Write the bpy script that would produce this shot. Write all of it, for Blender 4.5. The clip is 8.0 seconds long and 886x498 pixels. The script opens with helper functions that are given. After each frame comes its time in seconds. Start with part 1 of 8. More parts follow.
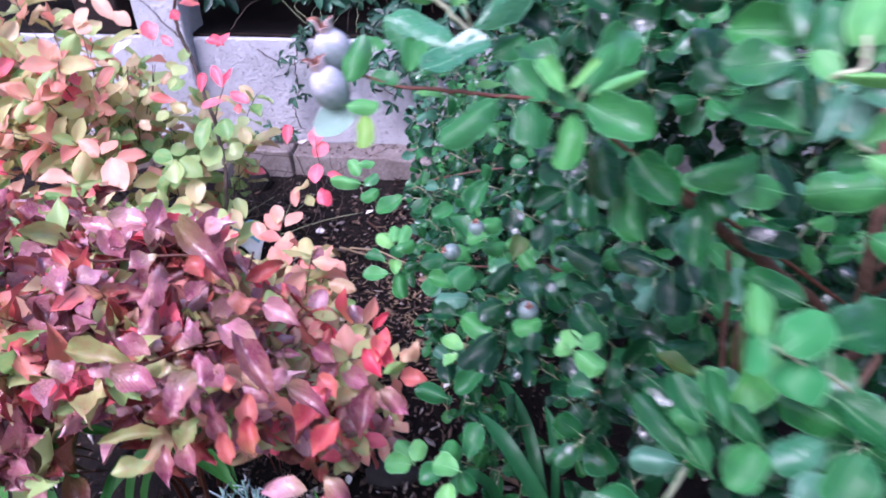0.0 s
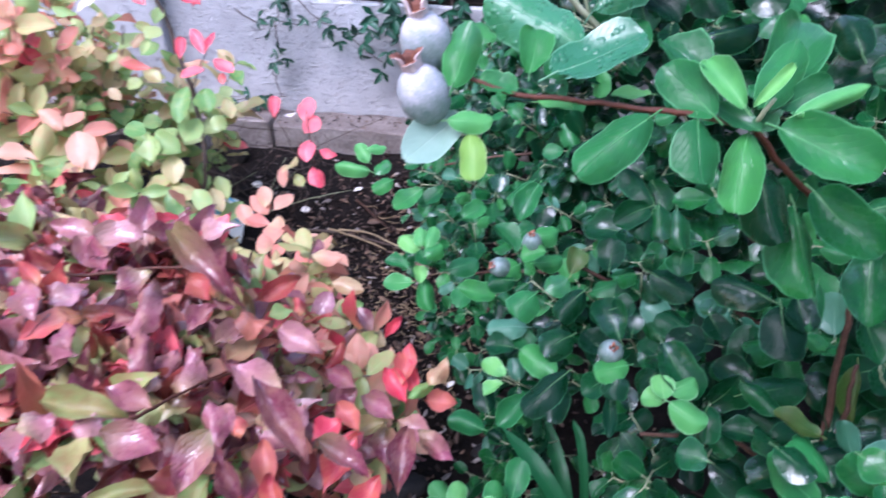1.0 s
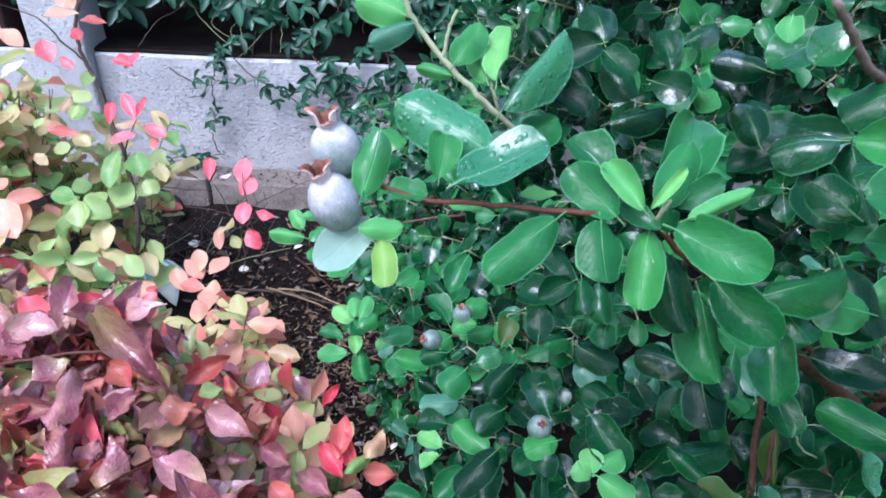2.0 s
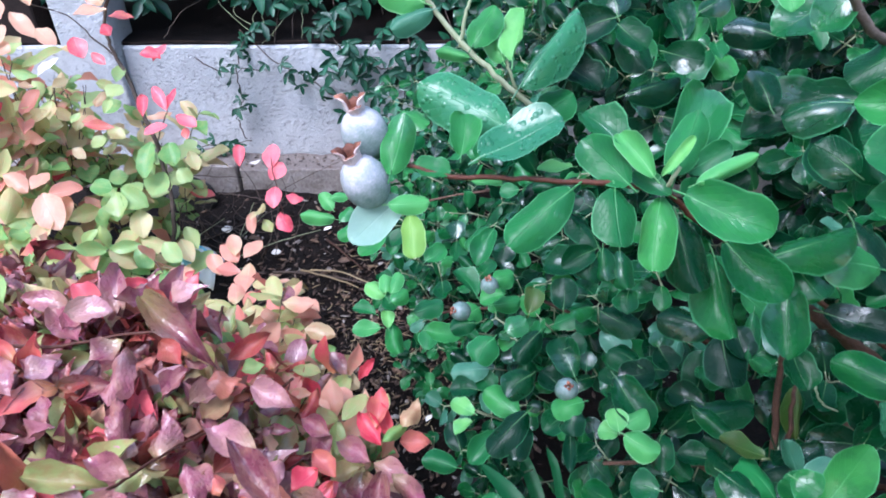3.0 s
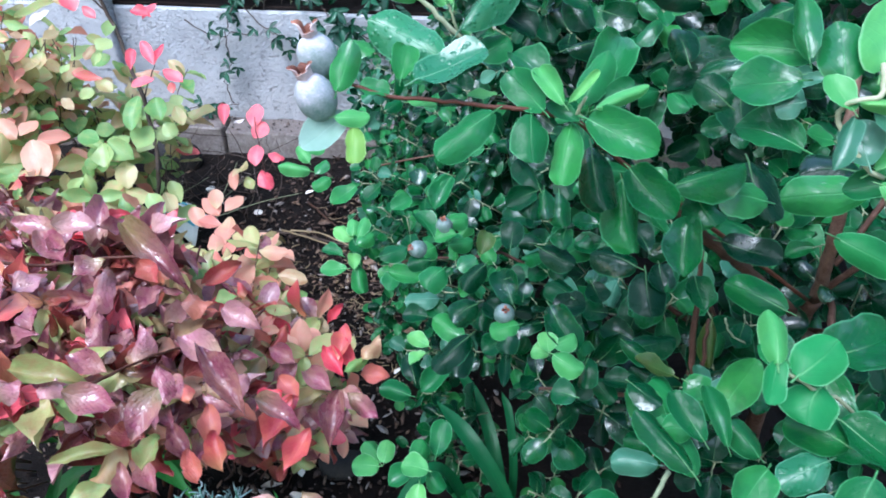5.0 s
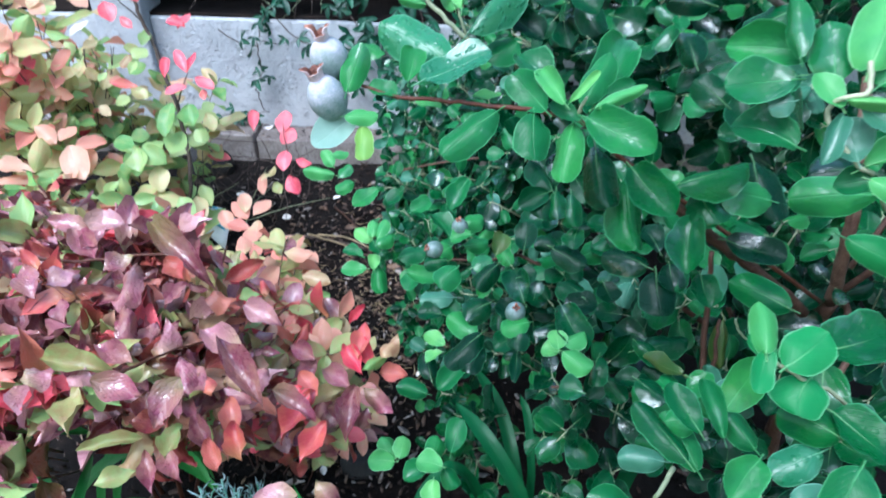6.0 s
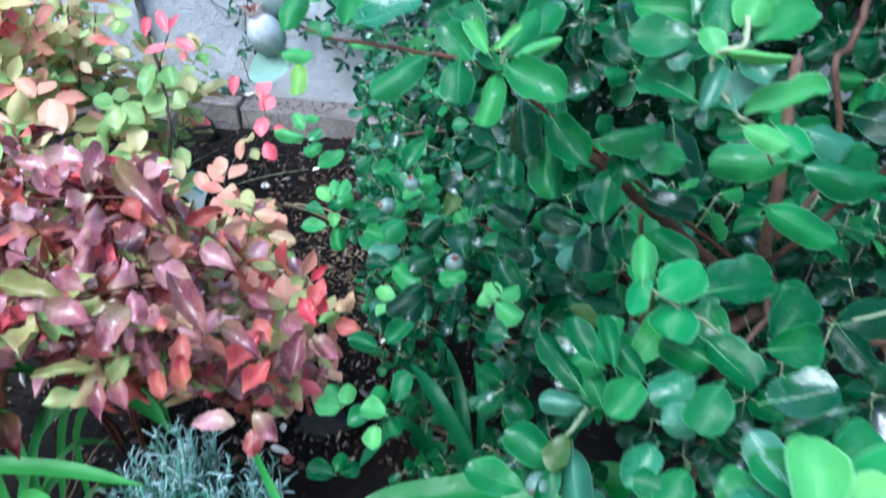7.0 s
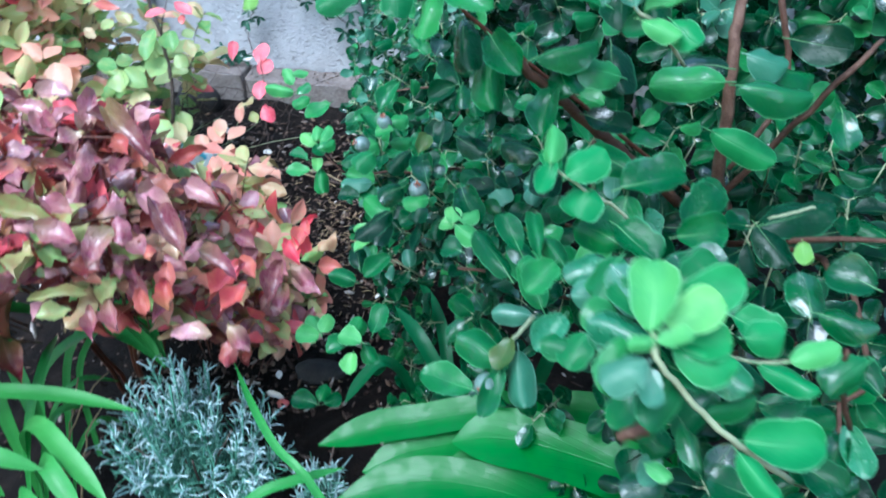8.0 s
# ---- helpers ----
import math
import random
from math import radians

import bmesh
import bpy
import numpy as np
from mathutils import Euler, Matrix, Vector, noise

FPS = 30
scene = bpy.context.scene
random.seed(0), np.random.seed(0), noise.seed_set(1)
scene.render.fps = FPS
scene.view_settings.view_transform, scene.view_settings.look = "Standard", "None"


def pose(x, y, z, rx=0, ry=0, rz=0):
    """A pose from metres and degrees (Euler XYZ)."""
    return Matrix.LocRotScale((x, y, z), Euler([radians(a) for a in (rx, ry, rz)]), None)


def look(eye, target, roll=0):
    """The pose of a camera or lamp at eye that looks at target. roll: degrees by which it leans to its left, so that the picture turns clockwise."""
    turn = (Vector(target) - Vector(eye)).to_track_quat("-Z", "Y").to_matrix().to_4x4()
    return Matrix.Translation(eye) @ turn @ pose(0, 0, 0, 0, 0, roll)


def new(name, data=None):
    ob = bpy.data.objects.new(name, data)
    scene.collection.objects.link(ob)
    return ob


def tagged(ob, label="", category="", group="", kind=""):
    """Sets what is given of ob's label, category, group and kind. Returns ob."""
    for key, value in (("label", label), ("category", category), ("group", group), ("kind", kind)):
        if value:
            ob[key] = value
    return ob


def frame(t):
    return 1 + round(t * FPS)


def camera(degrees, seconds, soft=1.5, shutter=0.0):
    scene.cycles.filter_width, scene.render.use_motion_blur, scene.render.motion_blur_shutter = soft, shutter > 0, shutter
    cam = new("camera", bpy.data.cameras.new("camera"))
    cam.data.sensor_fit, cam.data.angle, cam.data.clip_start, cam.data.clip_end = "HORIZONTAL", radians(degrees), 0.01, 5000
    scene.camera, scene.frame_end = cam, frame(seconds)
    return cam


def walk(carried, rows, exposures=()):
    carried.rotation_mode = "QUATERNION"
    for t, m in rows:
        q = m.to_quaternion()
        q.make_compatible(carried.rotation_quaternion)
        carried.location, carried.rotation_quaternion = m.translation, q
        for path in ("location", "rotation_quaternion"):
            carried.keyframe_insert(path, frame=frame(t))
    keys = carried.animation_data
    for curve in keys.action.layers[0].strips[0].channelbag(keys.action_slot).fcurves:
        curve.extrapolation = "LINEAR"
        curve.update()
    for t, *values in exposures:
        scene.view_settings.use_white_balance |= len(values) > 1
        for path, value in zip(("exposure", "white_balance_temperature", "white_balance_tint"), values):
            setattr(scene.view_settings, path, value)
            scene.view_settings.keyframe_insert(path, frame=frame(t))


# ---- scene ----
cam = camera(65.4, 8.0, soft=1.8, shutter=0.9)
PATH = [
    (0, (0.0, 0.0, 1.201), (-0.174, 1.655, 0.092), -2.2),
    (0.5, (-0.077, 0.081, 1.18), (-0.222, 1.712, 0.032), -0.5),
    (1, (-0.105, 0.137, 1.175), (-0.172, 1.737, -0.023), 0.5),
    (1.5, (-0.095, 0.152, 1.183), (-0.037, 1.778, 0.02), 2.9),
    (1.7, (-0.089, 0.154, 1.192), (-0.013, 1.829, 0.102), 2.5),
    (2.8, (-0.085, 0.132, 1.223), (-0.066, 1.786, 0.099), -0.8),
    (3, (-0.086, 0.125, 1.219), (-0.085, 1.765, 0.075), -1.7),
    (3.5, (-0.091, 0.107, 1.221), (-0.091, 1.765, 0.102), -1.0),
    (4, (-0.096, 0.095, 1.217), (-0.111, 1.737, 0.075), -0.4),
    (4.5, (-0.076, 0.061, 1.215), (-0.096, 1.687, 0.051), -0.4),
    (4.7, (-0.063, 0.045, 1.218), (-0.028, 1.662, 0.041), 1.2),
    (5.8, (-0.036, 0.027, 1.218), (-0.042, 1.636, 0.03), 0.7),
    (6, (-0.031, 0.015, 1.221), (-0.086, 1.641, 0.057), -0.2),
    (6.5, (-0.013, -0.009, 1.217), (0.025, 1.644, 0.092), 2.4),
    (7, (0.024, -0.038, 1.21), (-0.002, 1.57, 0.022), 3.2),
    (7.5, (0.046, -0.076, 1.207), (0.032, 1.5, -0.024), 1.8),
    (8, (0.094, -0.115, 1.185), (0.019, 1.465, -0.039), 1.9),
]
walk(cam, [(t, look(eye, target, roll)) for t, eye, target, roll in PATH], [(0.0, 1.37, 5720, 46.0), (0.6, 1.33, 5680, 38.0), (1.5, 1.26, 5640, 25.0), (3.0, 1.30, 5600, 19.0), (4.5, 1.28, 5560, 15.0), (6.0, 1.29, 5450, 8.0), (8.0, 1.34, 5280, 5.0)])

# ---- light ----
world = bpy.data.worlds.new("overcast_sky")
scene.world = world
world.use_nodes = True
wn = world.node_tree.nodes
sky = wn.new("ShaderNodeTexSky")
sky.sky_type = "NISHITA"
sky.sun_disc = False
sky.sun_elevation = radians(60)
sky.sun_rotation = radians(213)
sky.air_density = 2.0
sky.dust_density = 1.6
world.node_tree.links.new(sky.outputs["Color"], wn["Background"].inputs["Color"])
wn["Background"].inputs["Strength"].default_value = 0.15
sun = new("sun", bpy.data.lights.new("sun", "SUN"))
sun.data.energy, sun.data.angle, sun.data.color = 2.2, radians(34), (0.955, 0.98, 1.0)
sun.matrix_world = look((-1.7, -1.2, 4.3), (0, 0.4, 0))


# ---- materials ----
def nodes_of(name):
    mat = bpy.data.materials.new(name)
    mat.use_nodes = True
    nt = mat.node_tree
    return mat, nt, nt.nodes["Principled BSDF"]


def add(nt, kind, **inputs):
    n = nt.nodes.new(kind)
    for k, v in inputs.items():
        n.inputs[k.replace("_", " ")].default_value = v
    return n


def ramp(nt, stops):
    n = nt.nodes.new("ShaderNodeValToRGB")
    els = n.color_ramp.elements
    while len(els) < len(stops):
        els.new(0.5)
    for e, (p, c) in zip(els, stops):
        e.position, e.color = p, (*c, 1)
    return n


def math_node(nt, op, a=None, b=None):
    n = nt.nodes.new("ShaderNodeMath")
    n.operation = op
    for i, v in enumerate((a, b)):
        if v is None:
            continue
        if isinstance(v, (int, float)):
            n.inputs[i].default_value = v
        else:
            nt.links.new(v, n.inputs[i])
    return n.outputs[0]


def mixed(nt, fac, a, b, mode="MIX"):
    n = nt.nodes.new("ShaderNodeMix")
    n.data_type, n.blend_type = "RGBA", mode
    for sock, v in ((n.inputs[0], fac), (n.inputs[6], a), (n.inputs[7], b)):
        if isinstance(v, (int, float)):
            sock.default_value = v
        elif isinstance(v, tuple):
            sock.default_value = (*v, 1)
        else:
            nt.links.new(v, sock)
    return n.outputs[2]


def leaf_material(name, stops, vein, rough=0.34, blotch=(0.3, 0.3, 0.1), blotch_amount=0.25, edge=None, drops=0.0, through_light=0.12, side_veins=0.35, wet=0.3, ior=1.43, dry=0.50, crumple=0.5, stripes=0.0, heart=None, quilt=0.0):
    """Leaf with midrib, side veins, per-leaf colour from stops, blotches and, on wet ones, drops."""
    mat, nt, bsdf = nodes_of(name)
    L = nt.links.new
    info, geo, uv = nt.nodes.new("ShaderNodeObjectInfo"), nt.nodes.new("ShaderNodeNewGeometry"), nt.nodes.new("ShaderNodeUVMap")
    rnd = math_node(nt, "FRACT", math_node(nt, "ADD", info.outputs["Random"], geo.outputs["Random Per Island"]))
    col = ramp(nt, stops)
    L(rnd, col.inputs[0])
    sep = nt.nodes.new("ShaderNodeSeparateXYZ")
    L(uv.outputs[0], sep.inputs[0])
    across = math_node(nt, "ABSOLUTE", math_node(nt, "SUBTRACT", sep.outputs[0], 0.5))
    # place-based blotches
    pos = geo.outputs["Position"]
    n1 = add(nt, "ShaderNodeTexNoise", Scale=55.0, Detail=4.0, Roughness=0.6)
    L(pos, n1.inputs["Vector"])
    b1 = ramp(nt, [(0.42, (0, 0, 0)), (0.68, (1, 1, 1))])
    L(n1.outputs[0], b1.inputs[0])
    c1 = mixed(nt, math_node(nt, "MULTIPLY", b1.outputs[0], blotch_amount), col.outputs[0], blotch)
    n2 = add(nt, "ShaderNodeTexNoise", Scale=420.0, Detail=3.0)
    L(pos, n2.inputs["Vector"])
    c2 = mixed(nt, math_node(nt, "MULTIPLY", n2.outputs[0], 0.3), c1, (0.5, 0.5, 0.5), "SOFT_LIGHT")
    if heart:
        # greener at the stalk end, on some leaves far out
        ht = nt.nodes.new("ShaderNodeMapRange")
        ht.inputs["From Min"].default_value, ht.inputs["From Max"].default_value = 0.0, 0.55
        ht.inputs["To Min"].default_value, ht.inputs["To Max"].default_value = 0.75, 0.0
        L(math_node(nt, "ADD", sep.outputs[1], math_node(nt, "MULTIPLY", math_node(nt, "SUBTRACT", n1.outputs[0], 0.5), 0.9)), ht.inputs[0])
        often = ramp(nt, [(0.35, (0.05, 0.05, 0.05)), (0.95, (1, 1, 1))])
        L(math_node(nt, "FRACT", math_node(nt, "MULTIPLY", rnd, 7.3)), often.inputs[0])
        c2 = mixed(nt, math_node(nt, "MULTIPLY", ht.outputs[0], often.outputs[0]), c2, heart)
    # side veins slant from the midrib
    slant = math_node(nt, "ADD", math_node(nt, "MULTIPLY", sep.outputs[1], 46.0), math_node(nt, "MULTIPLY", across, -52.0))
    wave = math_node(nt, "SINE", slant)
    sv = ramp(nt, [(0.86, (0, 0, 0)), (0.99, (1, 1, 1))])
    L(wave, sv.inputs[0])
    c3 = mixed(nt, math_node(nt, "MULTIPLY", sv.outputs[0], side_veins * 0.22), c2, vein)
    mid = ramp(nt, [(0.008, (1, 1, 1)), (0.021, (0, 0, 0))])
    L(across, mid.inputs[0])
    fade = nt.nodes.new("ShaderNodeMapRange")
    fade.inputs["From Min"].default_value, fade.inputs["From Max"].default_value = 0.08, 0.72
    fade.inputs["To Min"].default_value, fade.inputs["To Max"].default_value = 0.42, 0.0
    L(sep.outputs[1], fade.inputs[0])
    c4 = mixed(nt, math_node(nt, "MULTIPLY", mid.outputs[0], fade.outputs[0]), c3, vein)
    if edge:
        # pale felted rim, its backlit glow put into the colour
        rim = nt.nodes.new("ShaderNodeAttribute")
        rim.attribute_name = "rim"
        rr = ramp(nt, [(0.92, (0, 0, 0)), (1.0, (1, 1, 1))])
        L(rim.outputs["Fac"], rr.inputs[0])
        c4 = mixed(nt, math_node(nt, "MULTIPLY", rr.outputs[0], 0.5), c4, edge)
    if stripes:
        # fine veins along the blade
        lines = math_node(nt, "SINE", math_node(nt, "MULTIPLY", sep.outputs[0], 110.0))
        c4 = mixed(nt, math_node(nt, "MULTIPLY", math_node(nt, "MAXIMUM", lines, 0.0), stripes), c4, vein)
        n6 = add(nt, "ShaderNodeTexNoise", Scale=9.0, Detail=3.0)
        L(pos, n6.inputs["Vector"])
        c4 = mixed(nt, math_node(nt, "MULTIPLY", n6.outputs[0], 0.5), c4, blotch)
    L(c4, bsdf.inputs["Base Color"])
    rv = nt.nodes.new("ShaderNodeMapRange")
    rv.inputs["To Min"].default_value, rv.inputs["To Max"].default_value = rough - 0.1, rough + 0.2
    L(n1.outputs[0], rv.inputs[0])
    L(rv.outputs[0], bsdf.inputs["Roughness"])
    bsdf.inputs["IOR"].default_value = ior
    bsdf.inputs["Coat Roughness"].default_value = 0.19
    bsdf.inputs["Coat IOR"].default_value = 1.6
    # rain film lies in patches
    n3 = add(nt, "ShaderNodeTexNoise", Scale=24.0, Detail=3.0, Roughness=0.55)
    L(pos, n3.inputs["Vector"])
    film_mask = ramp(nt, [(dry, (0, 0, 0)), (dry + 0.07, (1, 1, 1))])
    L(n3.outputs[0], film_mask.inputs[0])
    L(math_node(nt, "MULTIPLY", film_mask.outputs[0], wet), bsdf.inputs["Coat Weight"])
    # relief
    height = math_node(nt, "ADD", math_node(nt, "MULTIPLY", sv.outputs[0], -0.15), math_node(nt, "MULTIPLY", n2.outputs[0], 0.10))
    height = math_node(nt, "ADD", height, math_node(nt, "MULTIPLY", mid.outputs[0], -0.5))
    if quilt:
        # puckered between the side veins
        height = math_node(nt, "ADD", height, math_node(nt, "MULTIPLY", wave, -quilt))
    n4 = add(nt, "ShaderNodeTexNoise", Scale=85.0, Detail=2.5, Roughness=0.5)
    L(pos, n4.inputs["Vector"])
    height = math_node(nt, "ADD", height, math_node(nt, "MULTIPLY", n4.outputs[0], 1.0 * crumple))
    if drops:
        vo = add(nt, "ShaderNodeTexVoronoi", Scale=170.0, Randomness=1.0)
        L(pos, vo.inputs["Vector"])
        dr = ramp(nt, [(0.0, (1, 1, 1)), (0.3, (0.55, 0.55, 0.55)), (0.36, (0, 0, 0))])
        L(vo.outputs["Distance"], dr.inputs[0])
        height = math_node(nt, "ADD", height, math_node(nt, "MULTIPLY", dr.outputs[0], drops))
    bump = add(nt, "ShaderNodeBump", Strength=0.45, Distance=0.0012)
    L(height, bump.inputs["Height"])
    L(bump.outputs[0], bsdf.inputs["Normal"])
    L(bump.outputs[0], bsdf.inputs["Coat Normal"])
    # thin blade lets some light through
    tl = nt.nodes.new("ShaderNodeBsdfTranslucent")
    L(c4, tl.inputs["Color"])
    L(bump.outputs[0], tl.inputs["Normal"])
    ms = nt.nodes.new("ShaderNodeMixShader")
    ms.inputs[0].default_value = through_light
    L(bsdf.outputs[0], ms.inputs[1])
    L(tl.outputs[0], ms.inputs[2])
    L(ms.outputs[0], nt.nodes["Material Output"].inputs["Surface"])
    return mat


def rough_material(name, stops, scale, rough, bump=0.5, distance=0.004, fine=8.0, detail=8.0, shine=0.4):
    """Noise-coloured matter: soil, bark, concrete, dead leaf."""
    mat, nt, bsdf = nodes_of(name)
    L = nt.links.new
    geo, info = nt.nodes.new("ShaderNodeNewGeometry"), nt.nodes.new("ShaderNodeObjectInfo")
    n1 = add(nt, "ShaderNodeTexNoise", Scale=scale, Detail=detail, Roughness=0.65)
    n2 = add(nt, "ShaderNodeTexNoise", Scale=scale * fine, Detail=6.0, Roughness=0.7)
    L(geo.outputs["Position"], n1.inputs["Vector"])
    L(geo.outputs["Position"], n2.inputs["Vector"])
    own = math_node(nt, "FRACT", math_node(nt, "ADD", info.outputs["Random"], geo.outputs["Random Per Island"]))
    f = math_node(nt, "ADD", math_node(nt, "MULTIPLY", n1.outputs[0], 0.62), math_node(nt, "MULTIPLY", n2.outputs[0], 0.38))
    f = math_node(nt, "ADD", f, math_node(nt, "MULTIPLY", math_node(nt, "SUBTRACT", own, 0.5), 0.25))
    col = ramp(nt, stops)
    L(f, col.inputs[0])
    L(col.outputs[0], bsdf.inputs["Base Color"])
    bsdf.inputs["Roughness"].default_value = rough
    bsdf.inputs["Specular IOR Level"].default_value = shine
    b = add(nt, "ShaderNodeBump", Strength=bump, Distance=distance)
    L(f, b.inputs["Height"])
    L(b.outputs[0], bsdf.inputs["Normal"])
    return mat


def fruit_material():
    """Blue-green skin under a pale bloom that thickens to the calyx end."""
    mat, nt, bsdf = nodes_of("blue_green_fruit_skin")
    L = nt.links.new
    uv, geo, sep = nt.nodes.new("ShaderNodeUVMap"), nt.nodes.new("ShaderNodeNewGeometry"), nt.nodes.new("ShaderNodeSeparateXYZ")
    L(uv.outputs[0], sep.inputs[0])
    n1 = add(nt, "ShaderNodeTexNoise", Scale=90.0, Detail=5.0, Roughness=0.65)
    n2 = add(nt, "ShaderNodeTexNoise", Scale=900.0, Detail=2.0)
    L(geo.outputs["Position"], n1.inputs["Vector"])
    L(geo.outputs["Position"], n2.inputs["Vector"])
    f = math_node(nt, "ADD", sep.outputs[1], math_node(nt, "MULTIPLY", math_node(nt, "SUBTRACT", n1.outputs[0], 0.5), 1.2))
    f = math_node(nt, "ADD", f, math_node(nt, "MULTIPLY", math_node(nt, "SUBTRACT", n2.outputs[0], 0.5), 0.5))
    col = ramp(nt, [(0.1, (0.08, 0.14, 0.11)), (0.45, (0.19, 0.225, 0.22)), (0.72, (0.32, 0.32, 0.345)), (0.95, (0.48, 0.44, 0.47))])
    L(f, col.inputs[0])
    L(col.outputs[0], bsdf.inputs["Base Color"])
    bsdf.inputs["Roughness"].default_value = 0.5
    b = add(nt, "ShaderNodeBump", Strength=0.4, Distance=0.0012)
    L(n1.outputs[0], b.inputs["Height"])
    L(b.outputs[0], bsdf.inputs["Normal"])
    return mat


def concrete_material():
    """Pale cast concrete with a pitted, pebbly skin, faint stains and hairlines."""
    mat, nt, bsdf = nodes_of("rough_cast_concrete")
    L = nt.links.new
    geo = nt.nodes.new("ShaderNodeNewGeometry")
    sc = nt.nodes.new("ShaderNodeMapping")
    sc.inputs["Scale"].default_value = (1.0, 1.0, 1.7)
    L(geo.outputs["Position"], sc.inputs["Vector"])
    n1 = add(nt, "ShaderNodeTexNoise", Scale=7.0, Detail=8.0, Roughness=0.62)
    n2 = add(nt, "ShaderNodeTexNoise", Scale=62.0, Detail=2.0, Roughness=0.5)
    n3 = add(nt, "ShaderNodeTexNoise", Scale=260.0, Detail=4.0, Roughness=0.7)
    vo = add(nt, "ShaderNodeTexVoronoi", Scale=85.0)
    L(geo.outputs["Position"], n1.inputs["Vector"])
    for n in (n2, n3, vo):
        L(sc.outputs[0], n.inputs["Vector"])
    pits = ramp(nt, [(0.31, (0, 0, 0)), (0.41, (1, 1, 1))])
    L(n2.outputs[0], pits.inputs[0])
    pebble = ramp(nt, [(0.15, (1, 1, 1)), (0.5, (0, 0, 0))])
    L(vo.outputs["Distance"], pebble.inputs[0])
    col = ramp(nt, [(0.30, (0.44, 0.44, 0.455)), (0.5, (0.56, 0.56, 0.58)), (0.68, (0.66, 0.66, 0.675))])
    L(math_node(nt, "ADD", math_node(nt, "MULTIPLY", n1.outputs[0], 0.75), math_node(nt, "MULTIPLY", n3.outputs[0], 0.25)), col.inputs[0])
    pit_colour = mixed(nt, math_node(nt, "MULTIPLY", math_node(nt, "SUBTRACT", 1.0, pits.outputs[0]), 0.22), col.outputs[0], (0.16, 0.15, 0.17))
    L(pit_colour, bsdf.inputs["Base Color"])
    bsdf.inputs["Roughness"].default_value = 0.8
    h = math_node(nt, "ADD", math_node(nt, "MULTIPLY", pits.outputs[0], 1.0), math_node(nt, "MULTIPLY", pebble.outputs[0], 0.3))
    h = math_node(nt, "ADD", h, math_node(nt, "MULTIPLY", n3.outputs[0], 0.6))
    b = add(nt, "ShaderNodeBump", Strength=1.0, Distance=0.009)
    L(h, b.inputs["Height"])
    L(b.outputs[0], bsdf.inputs["Normal"])
    return mat


M = {}
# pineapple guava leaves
# dark, deep: mature leaf colour lowered to carry the shrub's inner shade
M["dark"] = leaf_material("guava_leaf_deep_shade", [(0, (0.001, 0.017, 0.006)), (0.5, (0.0016, 0.029, 0.009)), (1, (0.0035, 0.050, 0.014))], (0.18, 0.36, 0.15), 0.24, (0.002, 0.02, 0.012), 0.5, (0.05, 0.20, 0.09), 0.4, 0.06, 0.05, 1.0, 1.24, 0.55)
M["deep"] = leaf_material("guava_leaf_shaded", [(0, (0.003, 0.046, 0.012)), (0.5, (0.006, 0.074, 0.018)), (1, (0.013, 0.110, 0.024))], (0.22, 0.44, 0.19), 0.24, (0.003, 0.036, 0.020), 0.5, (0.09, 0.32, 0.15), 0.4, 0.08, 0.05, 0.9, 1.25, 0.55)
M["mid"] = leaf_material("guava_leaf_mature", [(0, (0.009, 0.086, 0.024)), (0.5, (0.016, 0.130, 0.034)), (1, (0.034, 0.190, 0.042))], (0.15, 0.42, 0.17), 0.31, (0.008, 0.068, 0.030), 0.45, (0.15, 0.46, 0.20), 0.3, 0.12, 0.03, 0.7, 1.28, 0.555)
M["lime"] = leaf_material("guava_leaf_young", [(0, (0.050, 0.235, 0.062)), (0.5, (0.085, 0.31, 0.085)), (1, (0.16, 0.41, 0.11))], (0.34, 0.58, 0.28), 0.4, (0.04, 0.21, 0.07), 0.45, (0.42, 0.74, 0.42), 0.0, 0.2, 0.05, 0.2, 1.32, 0.58)
M["olive"] = leaf_material("guava_leaf_old", [(0, (0.024, 0.070, 0.010)), (0.5, (0.040, 0.095, 0.015)), (1, (0.080, 0.15, 0.025))], (0.24, 0.30, 0.10), 0.34, (0.10, 0.075, 0.018), 0.4, (0.20, 0.30, 0.10))
M["wet"] = leaf_material("guava_leaf_wet", [(0, (0.016, 0.115, 0.048)), (1, (0.030, 0.165, 0.064))], (0.22, 0.44, 0.26), 0.22, (0.04, 0.17, 0.10), 0.4, (0.20, 0.47, 0.28), 2.4, 0.1, 0.03, 0.4, 1.42, 0.50)
# silver: pale underside green with a bluish sky sheen painted into it
M["silver"] = leaf_material("guava_leaf_underside_sheen", [(0, (0.026, 0.115, 0.062)), (1, (0.062, 0.175, 0.105))], (0.26, 0.44, 0.32), 0.34, (0.02, 0.11, 0.06), 0.5, (0.22, 0.42, 0.30), 0.3, 0.12, 0.05, 0.5, 1.34, 0.52)
M["felt"] = leaf_material("guava_leaf_felted_underside", [(0, (0.20, 0.31, 0.25)), (1, (0.32, 0.42, 0.36))], (0.44, 0.54, 0.46), 0.6, (0.16, 0.28, 0.20), 0.4, (0.42, 0.56, 0.46), 0.0, 0.15, 0.1, 0.0, 1.3)
M["fresh"] = leaf_material("guava_leaf_yellowing", [(0, (0.11, 0.27, 0.05)), (1, (0.19, 0.34, 0.07))], (0.40, 0.58, 0.22), 0.36, (0.10, 0.28, 0.06), 0.45, (0.55, 0.74, 0.34), 0.0, 0.25, 0.05, 0.2, 1.32)
